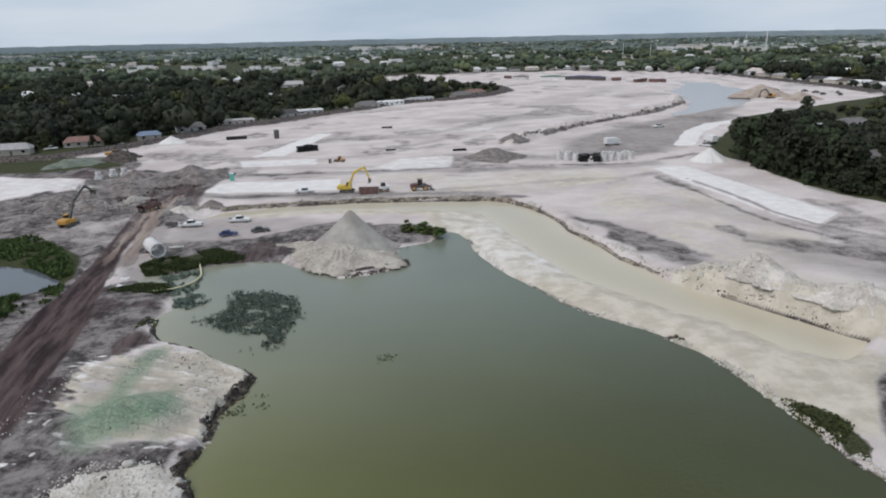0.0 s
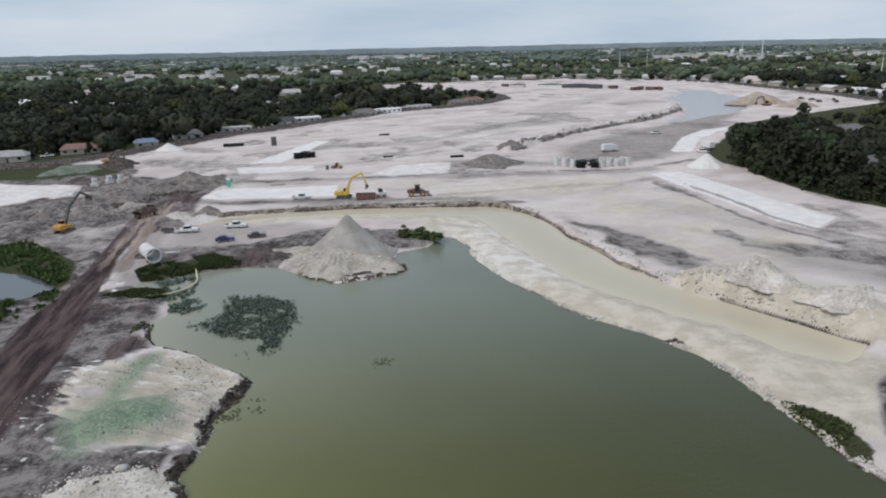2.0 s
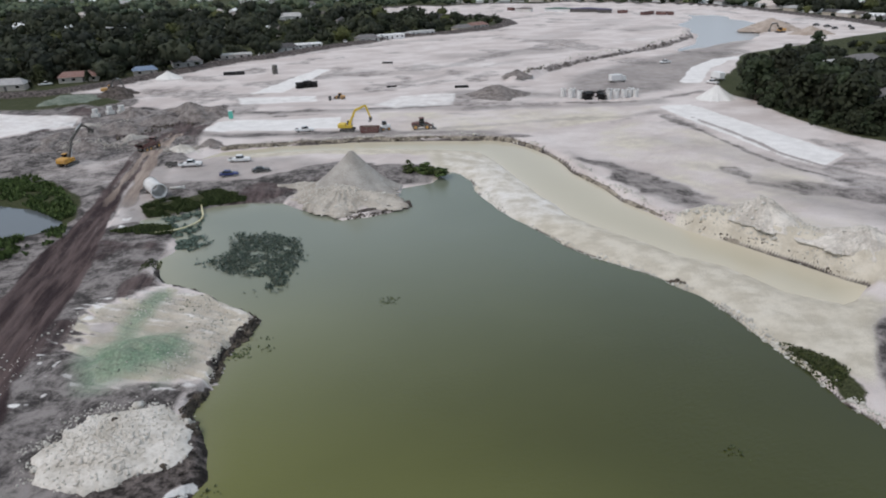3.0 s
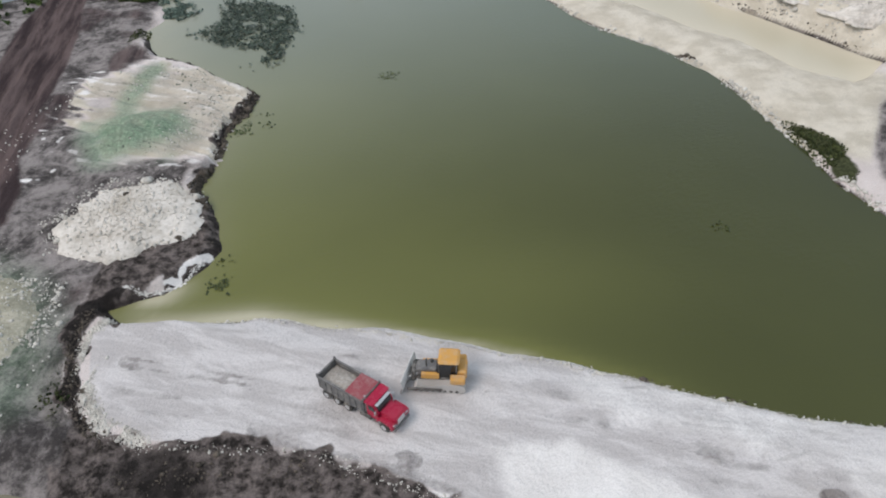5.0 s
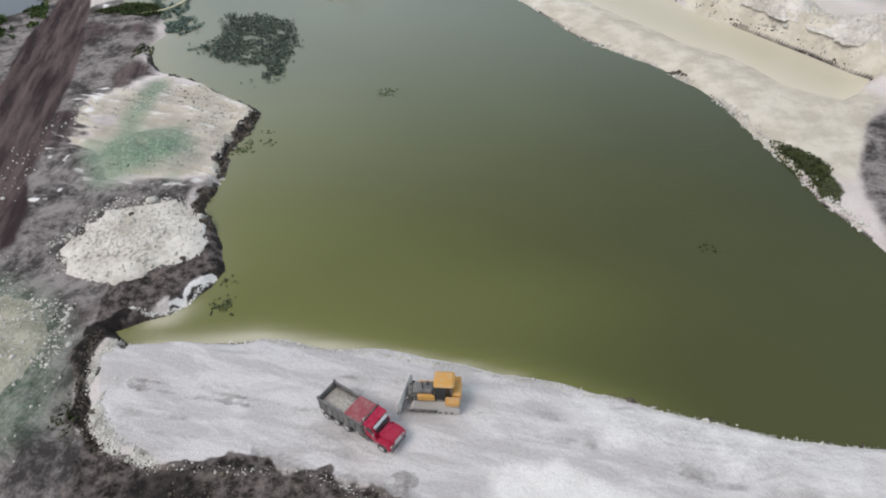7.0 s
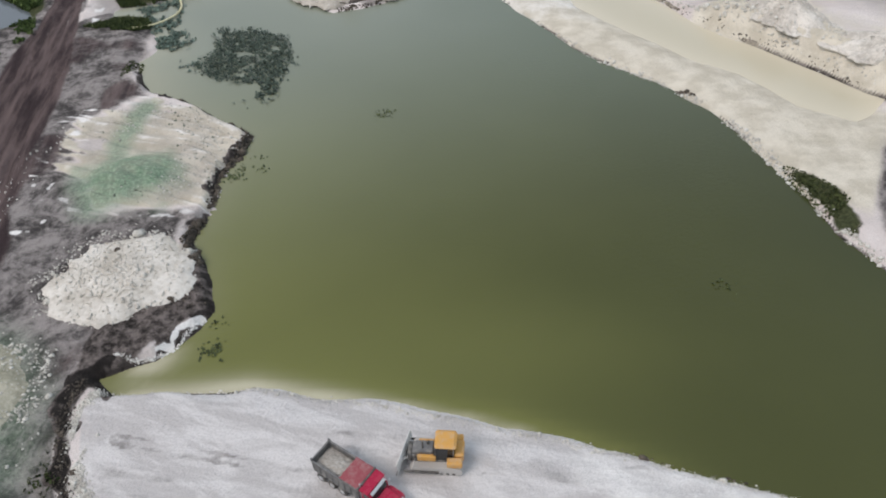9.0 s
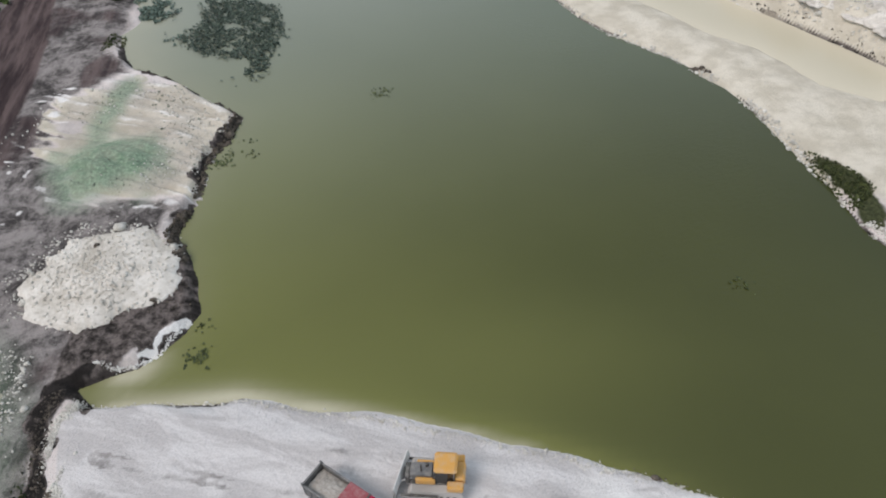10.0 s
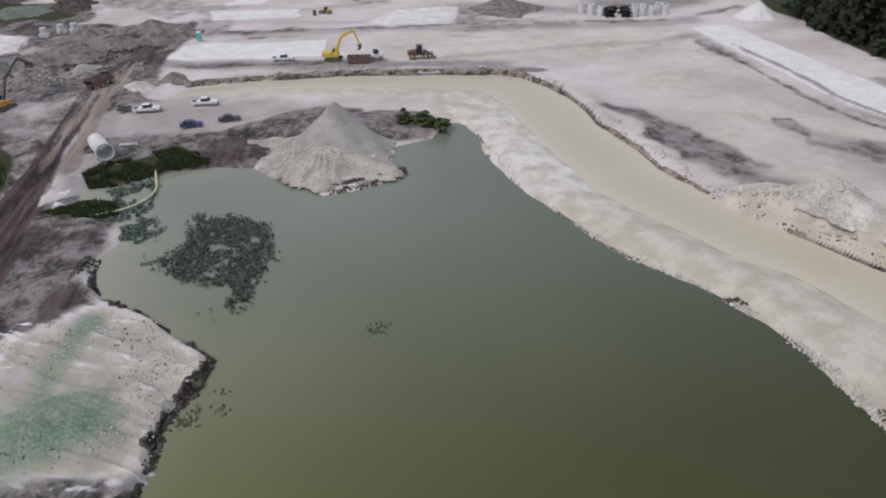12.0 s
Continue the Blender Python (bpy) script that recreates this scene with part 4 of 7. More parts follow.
def pile(name, x, y, top, reach, material, label, power=1.0, skirt=0.0, rough=0.25, seed=0, rings=46, spokes=110, turn=0.0, foot=None, gully=0.0):
    """A heap round (x, y) whose foot lies at the given reaches (evenly spaced angles, anticlockwise from +x)."""
    foot = height(x, y) if foot is None else foot
    ang = np.linspace(0, 2 * np.pi, spokes, endpoint=False)
    k = len(reach)
    pos = (ang - radians(turn)) / (2 * np.pi) * k
    i = np.floor(pos).astype(int)
    f = pos - i
    f = f * f * (3 - 2 * f)
    far = np.array([reach[a % k] for a in i]) * (1 - f) + np.array([reach[(a + 1) % k] for a in i]) * f
    far = far * (1 + 0.34 * (vnoise(np.cos(ang) * 3 + 9, np.sin(ang) * 3 + 9, 1.0, seed + 3) - 0.5))
    fray = 0.24 * (fbm(np.cos(ang) * 8 + 9, np.sin(ang) * 8 + 9, 1.0, 3, seed + 4) - 0.5)
    r = (np.arange(1, rings + 1) / rings) ** 0.9
    rr, aa = np.meshgrid(r, ang, indexing="ij")
    ff = (far.mean() + (far - far.mean())[None, :] * rr ** 0.8) * (1 + fray[None, :] * rr ** 4)
    px, py = x + rr * ff * np.cos(aa), y + rr * ff * np.sin(aa)
    prof = (1 - rr) ** power
    if skirt:
        prof = np.where(rr < 0.55, 1 - (1 - skirt) * (rr / 0.55), skirt * (1 - ((rr - 0.55) / 0.45) ** 2.2))
    prof = np.minimum(prof, 1 - 0.06 * np.exp(-(rr / 0.07) ** 2))
    z = foot - 0.35 + (top + 0.35) * prof
    z = z + rough * (fbm(px, py, 3.2, 4, seed) - 0.5) * 2 * np.minimum(1, (1 - rr) * 5) * np.minimum(1, rr * 6 + 0.25)
    if gully:
        z = z - gully * rr * np.minimum(1, (1 - rr) * 6) * vnoise(aa * 9 + 2.0 * fbm(px, py, 6, 2, seed + 5), rr * 2.2, 1.0, seed + 9)
    verts = np.concatenate([[[x, y, z[0].mean() + 0.02]], np.stack([px, py, z], -1).reshape(-1, 3)])
    faces = []
    for a in range(rings - 1):
        s0, s1 = 1 + a * spokes, 1 + (a + 1) * spokes
        j = np.arange(spokes)
        jn = (j + 1) % spokes
        faces.append(np.stack([s0 + j, s1 + j, s1 + jn, s0 + jn], 1))
    faces = np.concatenate(faces)
    me = mesh_np(name, verts, faces, material, True)
    bm = bmesh.new()
    bm.from_mesh(me)
    bm.verts.ensure_lookup_table()
    for j in range(spokes):
        bm.faces.new((bm.verts[0], bm.verts[1 + j], bm.verts[1 + (j + 1) % spokes])).smooth = True
    bm.to_mesh(me)
    bm.free()
    return tagged(new(name, me), label, "heap")


# ---- heaps ----
pile("gravel_mound", -22.6, 156.8, 9.2, [10.5, 9, 8.5, 9.5, 12, 12, 11.5, 11], GRAVEL, "tall cone of grey gravel standing on the lake shore", power=1.3, rough=0.22, seed=2, rings=60, spokes=150, foot=0.9)
pile("spoil_mound", -24, 150.5, 2.9, [12.5, 13, 14, 12, 13, 18, 12.5, 10.5, 11.5, 13, 13.3, 15.5], CREAM_GRAVEL, "flat slumped skirt of cream gravel at the water", power=0.5, rough=0.5, seed=12, rings=60, spokes=190, foot=0.7, gully=1.3)
pile("lime_mound", -37.2, 61.6, 1.35, [8.0, 7.8, 7.0, 7.2, 7.2, 7.6, 7.2, 6.6], LIME_RUBBLE, "low heap of white broken lime rock", power=0.45, rough=0.4, seed=4)
pile("spoil_mound", -46.5, 45.5, 2.2, [6.5, 6, 6.5, 9, 10, 8, 7, 6.5], CREAM_SPOIL, "greenish cream spoil heap on churned dark mud", power=0.6, rough=0.35, seed=5)
pile("sand_mound", 99.5, 259.5, 5.0, [8, 7, 6, 7, 8, 7, 6.5, 7], WHITE_SAND, "clean white sand cone by the tree belt", power=1.0, rough=0.08, seed=6)
pile("sand_mound", -133, 337, 3.6, [8, 7, 6, 7, 8, 7, 6, 7], WHITE_SAND, "white sand cone beside the dark boundary bank", power=1.0, rough=0.1, seed=7)
pile("spoil_mound", 234, 522, 8.5, [24, 18, 15, 18, 26, 20, 16, 19], TAN_SPOIL, "tan brown spoil hill far across the works", power=0.9, rough=0.8, seed=8)
pile("spoil_mound", 246, 488, 5.5, [17, 12, 10, 12, 16, 12, 10, 12], TAN_SPOIL, "tan sandy heap beside a brown spoil hill", power=0.95, rough=0.6, seed=18)
pile("spoil_mound", 58.5, 123.5, 4.2, [11, 7, 6, 6, 8, 6, 5, 8], PALE_SPOIL, "pale rocky spoil ridge above the channel", power=0.8, rough=0.6, seed=9, turn=-50, gully=1.4)
pile("spoil_mound", 70, 109, 3.4, [13, 7, 6, 7, 12, 6, 5, 7], PALE_SPOIL, "cream rocky spoil ridge above the channel", power=0.7, rough=0.6, seed=10, turn=-42, gully=1.4)
for k, (hx, hy, top, r, mt, label) in enumerate((
        (-103, 222, 2.4, 7, GREY_SPOIL, "dark muck heap on churned ground"), (-88, 241, 3.8, 7.5, GREY_SPOIL, "grey spoil heap on churned ground"),
        (-82, 247, 3.4, 6, GREY_SPOIL, "grey spoil heap on churned ground"), (-113, 218, 2.6, 6, GREY_SPOIL, "rough grey spoil heap"),
        (-97, 236, 1.8, 8, GREY_SPOIL, "dark muck heap on churned ground"), (-106, 199, 2.4, 5, GREY_SPOIL, "rubble-grey spoil heap by an excavator"),
        (-94, 203, 1.3, 4, GREY_SPOIL, "grey rubble heap by an excavator"), (-76, 193, 2.2, 5.5, LIME_RUBBLE, "pale rubble heap at the channel head"),
        (-122, 213, 2.2, 6, GREY_SPOIL, "dark muck heap on churned ground"), (-138, 292, 4.0, 9, MUCK, "dark muck heap by the boundary"),
        (-152, 280, 2.6, 13, GREEN_CLAY, "green-grey clay heap by the boundary"), (20, 277, 4.0, 13, GREY_SPOIL, "grey spoil heap on the graded ground"),
        (31, 315, 3.0, 7, GREY_SPOIL, "grey spoil heap at the canal bank"), (-108, 224, 2.5, 9, GREY_SPOIL, "dark grey-brown muck heap on churned ground"),
        (-113, 248, 3.0, 7, GREY_SPOIL, "rough grey spoil heap"), (-93, 252, 3.2, 8, GREY_SPOIL, "brown-grey conical spoil heap by the haul road"), (-120, 230, 1.8, 6.5, GRAVEL, "pale grey rubble heap on churned ground"),
        (-97, 210, 1.5, 5, GRAVEL, "pale rubble heap on churned ground"), (-118, 199, 2.4, 6, GREY_SPOIL, "rubble-grey spoil heap by an excavator"), (-70, 200.5, 1.6, 4, GREY_SPOIL, "grey rubble heap at the channel head"))):
    pile("spoil_mound", hx, hy, top, [r * (0.8 + 0.5 * ((k * 7 + j * 5) % 9) / 9) for j in range(8)], mt, label, power=0.9, rough=0.8, seed=20 + k, rings=30, spokes=72, gully=0.7)


# ---- shapes for machines and buildings ----
def box(bm, c, s, rot=(0, 0, 0), bevel=0.0, taper=(1, 1)):
    """A box with centre c and size s; taper narrows its top."""
    m = pose(*c, *rot) @ Matrix.Diagonal((*s, 1))
    r = bmesh.ops.create_cube(bm, size=1, matrix=Matrix())
    for v in r["verts"]:
        if v.co.z > 0:
            v.co.x *= taper[0]
            v.co.y *= taper[1]
        v.co = m @ v.co
    if bevel:
        edges = list({e for v in r["verts"] for e in v.link_edges})
        bmesh.ops.bevel(bm, geom=edges, offset=bevel, segments=1, affect="EDGES")
    return bm


def tube(bm, a, b, r0, r1=None, seg=14, caps=True):
    a, b = Vector(a), Vector(b)
    d = b - a
    m = Matrix.Translation((a + b) / 2) @ d.to_track_quat("Z", "Y").to_matrix().to_4x4()
    bmesh.ops.create_cone(bm, cap_ends=caps, segments=seg, radius1=r0, radius2=r0 if r1 is None else r1, depth=d.length, matrix=m)
    return bm


def slab(bm, profile, y0, y1):
    """A side outline (x, z) pulled from y0 to y1."""
    a = [bm.verts.new((x, y0, z)) for x, z in profile]
    b = [bm.verts.new((x, y1, z)) for x, z in profile]
    k = len(profile)
    bm.faces.new(a)
    bm.faces.new(b[::-1])
    for i in range(k):
        bm.faces.new((a[i], b[i], b[(i + 1) % k], a[(i + 1) % k]))
    bmesh.ops.recalc_face_normals(bm, faces=bm.faces[-(k + 2):])
    return bm


def B():
    return bmesh.new()


def thing(name, label, category, group=""):
    return tagged(new(name), label, category, group)


def wheel(parent, x, y, r, w, rim=STEEL):
    t = B()
    tube(t, (x, y - w / 2, r), (x, y + w / 2, r), r, seg=20)
    bmesh.ops.bevel(t, geom=[e for e in t.edges if len(e.link_faces) == 2 and any(len(f.verts) > 4 for f in e.link_faces)], offset=0.07 * r * 2, segments=2, affect="EDGES")
    tyre = part("tyre", t, RUBBER, parent)
    q = B()
    side = 1 if y > 0 else -1
    tube(q, (x, y + side * (w / 2 - 0.05), r), (x, y + side * (w / 2 + 0.025), r), r * 0.55, r * 0.5, 14)
    tube(q, (x, y + side * (w / 2 + 0.02), r), (x, y + side * (w / 2 + 0.08), r), r * 0.2, r * 0.16, 10)
    part("rim", q, rim, tyre)
    return tyre


def place(ob, x, y, heading, lift=0.0, scale=1.0):
    ob.matrix_basis = pose(x, y, height(x, y) + lift, 0, 0, heading) @ Matrix.Diagonal((scale, scale, scale, 1))
    return ob


def dump_truck(colour, load_mat, label, tarp=True):
    ob = thing("dump_truck", label, "truck", "site trucks")
    f = B()
    for y in (-0.42, 0.42):
        box(f, (0, y, 0.95), (8.0, 0.12, 0.28))
    for x in (-3.2, -2, -0.6, 1.0, 2.6, 3.7):
        box(f, (x, 0, 0.95), (0.15, 0.8, 0.2))
    box(f, (1.3, 1.0, 0.85), (1.3, 0.5, 0.55), bevel=0.08)
    box(f, (1.3, -1.0, 0.85), (1.3, 0.5, 0.55), bevel=0.08)
    part("chassis", f, DARK_STEEL, ob)
    for x in (-3.25, -1.95, -0.75):
        for y in (-0.98, 0.98):
            wheel(ob, x, y, 0.52, 0.56, CHROME)
    for y in (-1.05, 1.05):
        wheel(ob, 3.35, y, 0.54, 0.34, CHROME)
    c = slab(B(), [(1.45, 0.9), (2.75, 0.9), (2.75, 1.95), (2.42, 2.72), (1.45, 2.78)], -1.1, 1.1)
    bmesh.ops.bevel(c, geom=c.edges[:], offset=0.07, segments=2, affect="EDGES")
    cab = part("cab", c, colour, ob, "glossy cab")
    for y in (-1.115, 1.115):
        part("side_window", slab(B(), [(1.72, 1.95), (2.5, 1.95), (2.32, 2.55), (1.72, 2.55)], y - 0.02, y + 0.02), GLASS_DARK, cab)
    w = B()
    box(w, (2.62, 0, 2.32), (0.05, 1.8, 0.66), (0, -23, 0))
    part("windscreen", w, GLASS_DARK, cab)
    h = slab(B(), [(2.72, 1.05), (4.35, 1.05), (4.42, 1.55), (4.3, 1.78), (2.72, 1.98)], -0.78, 0.78)
    bmesh.ops.bevel(h, geom=h.edges[:], offset=0.09, segments=2, affect="EDGES")
    part("hood", h, colour, ob)
    for y in (-1.02, 1.02):
        part("fender", slab(B(), [(2.75, 1.0), (2.8, 1.25), (3.0, 1.3), (3.7, 1.3), (4.05, 1.15), (4.2, 0.8), (4.35, 0.85), (4.3, 1.3), (3.9, 1.5), (2.85, 1.5), (2.62, 1.25), (2.62, 1.0)], y - 0.24, y + 0.24), colour, ob)
        part("headlight", box(B(), (4.32, y * 0.86, 1.22), (0.1, 0.34, 0.2), bevel=0.02), CHROME, ob)
        m = B()
        box(m, (2.62, y * 1.27, 2.15), (0.1, 0.2, 0.42), bevel=0.02)
        tube(m, (2.6, y * 1.05, 2.3), (2.62, y * 1.25, 2.3), 0.02, seg=6)
        part("mirror", m, CHROME, ob)
    part("grille", box(B(), (4.42, 0, 1.38), (0.07, 0.95, 0.6), bevel=0.02), CHROME, ob)
    part("bumper", box(B(), (4.46, 0, 0.72), (0.16, 2.2, 0.3), bevel=0.05), STEEL, ob)
    tube(e := B(), (1.3, -0.95, 1.2), (1.3, -0.95, 3.35), 0.08, seg=10)
    part("exhaust_stack", e, CHROME, ob)
    # open tipper body
    d = B()
    x0, x1, z0, z1 = -4.05, 1.25, 1.2, 2.62
    box(d, ((x0 + x1) / 2, 0, z0), (x1 - x0, 2.3, 0.12))
    for y in (-1.2, 1.2):
        box(d, ((x0 + x1) / 2, y, (z0 + z1) / 2), (x1 - x0, 0.08, z1 - z0))
        box(d, ((x0 + x1) / 2, y, z1), (x1 - x0 + 0.1, 0.16, 0.13))
        for k in range(8):
            box(d, (x0 + 0.2 + k * 0.7, y * 1.05, (z0 + z1) / 2), (0.12, 0.08, z1 - z0 - 0.1))
    box(d, (x1, 0, (z0 + z1) / 2 + 0.15), (0.08, 2.4, z1 - z0 + 0.3))
    box(d, (x0, 0, (z0 + z1) / 2), (0.08, 2.4, z1 - z0))
    box(d, (x0 - 0.03, 0, z1), (0.14, 2.5, 0.14))
    for y in (-1.18, 1.18):
        box(d, (x0, y, z1 + 0.1), (0.2, 0.14, 0.5))
        box(d, (x1, y, z1 + 0.2), (0.16, 0.14, 0.5))
    body = part("tipper_body", d, STEEL, ob, "dusty grey steel tipper body")
    g = B()
    bmesh.ops.create_grid(g, x_segments=26, y_segments=14, size=0.5)
    for v in g.verts:
        v.co = Vector((-1.4 + v.co.x * 5.0, v.co.y * 2.2, 1.95 + 0.42 * math.cos(v.co.x * 2.6) * math.cos(v.co.y * 2.4) + 0.12 * (noise.noise(Vector((v.co.x * 14, v.co.y * 8, 2))))))
    part("load", g, load_mat, body, "heaped pale crushed rock")
    if tarp:
        t = B()
        bmesh.ops.create_grid(t, x_segments=12, y_segments=10, size=0.5)
        for v in t.verts:
            v.co = Vector((0.25 + v.co.x * 2.1, v.co.y * 2.42, 2.83 + 0.05 * math.cos(v.co.y * 3) + 0.02 * noise.noise(Vector((v.co.x * 9, v.co.y * 9, 5)))))
        bmesh.ops.solidify(t, geom=t.faces[:], thickness=0.03)
        part("tarp", t, MESH_TARP, ob, "faded red mesh tarp")
        for y in (-1.22, 1.22):
            tube(a := B(), (-0.8, y, 2.75), (1.3, y, 2.8), 0.035, seg=8)
            part("tarp_rail", a, STEEL, ob)
    v = slab(B(), [(1.22, 2.68), (2.3, 2.78), (2.3, 2.86), (1.22, 2.92)], -1.2, 1.2)
    part("cab_guard", v, colour, ob)
    part("guard_rail", box(B(), (1.28, 0, 2.97), (0.16, 2.5, 0.1), bevel=0.02), DARK_STEEL, ob)
    part("visor", box(B(), (2.5, 0, 2.74), (0.3, 1.9, 0.06), (0, 12, 0), bevel=0.02), CHROME, cab)
    for y in (-1.08, 1.08):
        part("mudguard", box(B(), (-2.0, y, 1.12), (3.6, 0.3, 0.06), bevel=0.02), STEEL, ob)
        part("step", box(B(), (2.0, y * 1.04, 0.62), (0.7, 0.24, 0.06), bevel=0.01), CHROME, ob)
    part("tailgate", box(B(), (x0 - 0.1, 0, 1.85), (0.06, 2.2, 1.2), bevel=0.02), STEEL, ob)
    return ob


def bulldozer(colour, label):
    ob = thing("bulldozer", label, "bulldozer", "earthmovers")
    for y in (-1.12, 1.12):
        t = slab(B(), [(-1.9, 0.05), (1.55, 0.05), (1.98, 0.3), (2.05, 0.6), (1.85, 0.88), (0.2, 0.95), (-1.5, 1.12), (-2.0, 0.98), (-2.2, 0.6), (-2.15, 0.3)], y - 0.3, y + 0.3)
        track = part("track", t, DUSTY, ob, "pale dusty steel track")
        sh = B()
        for k in range(22):
            box(sh, (-1.9 + k * 0.175, y, 1.0 if k > 8 else 1.09 - 0.008 * k), (0.1, 0.62, 0.06))
        part("track_shoe", sh, DUSTY, track)
        r = B()
        for k in range(7):
            tube(r, (-1.5 + k * 0.5, y - 0.32, 0.28), (-1.5 + k * 0.5, y + 0.32, 0.28), 0.14, seg=10)
        part("roller", r, DARK_STEEL, track)
        part("push_arm", box(B(), (1.15, y * 1.36, 0.55), (2.9, 0.14, 0.24), bevel=0.03), DARK_STEEL, ob)
    part("belly", box(B(), (0, 0, 0.85), (3.6, 1.6, 0.7), bevel=0.06), DARK_STEEL, ob)
    h = slab(B(), [(0.25, 1.1), (1.95, 1.1), (1.98, 1.75), (1.7, 1.92), (0.25, 2.05)], -0.55, 0.55)
    bmesh.ops.bevel(h, geom=h.edges[:], offset=0.06, segments=2, affect="EDGES")
    hood = part("hood", h, STEEL, ob, "dull grey engine hood")
    part("radiator_guard", box(B(), (2.15, 0, 1.15), (0.35, 1.3, 1.0), bevel=0.06), DARK_STEEL, ob)
    tube(e := B(), (1.1, 0.2, 1.9), (1.1, 0.2, 2.85), 0.07, seg=10)
    part("exhaust_pipe", e, DARK_STEEL, hood)
    tube(e := B(), (0.7, -0.25, 1.95), (0.7, -0.25, 2.3), 0.13, seg=10)
    part("air_intake", e, DARK_STEEL, hood)
    part("side_panel", box(B(), (0.75, -0.72, 1.42), (1.5, 0.3, 0.62), bevel=0.05), colour, ob)
    part("side_panel", box(B(), (0.75, 0.72, 1.42), (1.5, 0.3, 0.62), bevel=0.05), colour, ob)
    c = slab(B(), [(-1.35, 1.2), (0.2, 1.2), (0.2, 2.1), (-0.05, 2.95), (-1.3, 2.95), (-1.4, 2.1)], -0.72, 0.72)
    cab = part("cab", c, GLASS_DARK, ob, "dark glazed cab")
    for x, z0 in ((0.12, 2.0), (-1.36, 1.2)):
        for y in (-0.74, 0.74):
            part("cab_post", box(B(), (x - 0.06, y, (z0 + 2.95) / 2), (0.1, 0.1, 2.95 - z0)), DARK_STEEL, cab)
    r = box(B(), (-0.78, 0, 3.06), (1.9, 1.85, 0.34), bevel=0.16, taper=(0.86, 0.86))
    part("cab_roof", r, colour, cab, "sun-faded yellow cab roof")
    for y in (-1.12, 1.12):
        part("fender", box(B(), (-1.55, y, 1.5), (1.25, 0.66, 0.66), bevel=0.1), colour, ob)
    part("fuel_tank", box(B(), (-1.85, 0, 1.6), (0.85, 1.5, 0.9), bevel=0.12), colour, ob)
    b = B()
    for k in range(7):
        a = -0.55 + k * 0.18
        box(b, (2.95 - 0.32 * math.cos(a * 1.5), 0, 0.75 + a * 1.15), (0.09, 3.5, 0.26), (0, math.degrees(a * 0.7), 0))
    edge_ = box(B(), (2.78, 0, 0.08), (0.12, 3.5, 0.14))
    for piece in (b, edge_):
        bmesh.ops.rotate(piece, verts=piece.verts[:], cent=(2.7, 0, 0), matrix=Matrix.Rotation(radians(-12), 3, "Z"))
    part("blade", b, CONCRETE, ob, "dusty curved steel blade set askew")
    part("cutting_edge", edge_, DARK_STEEL, ob)
    for y in (-0.5, 0.5):
        tube(k := B(), (1.75, y, 1.45), (2.7, y * 1.2, 0.85), 0.07, seg=8)
        part("lift_cylinder", k, CHROME, ob)
    return ob


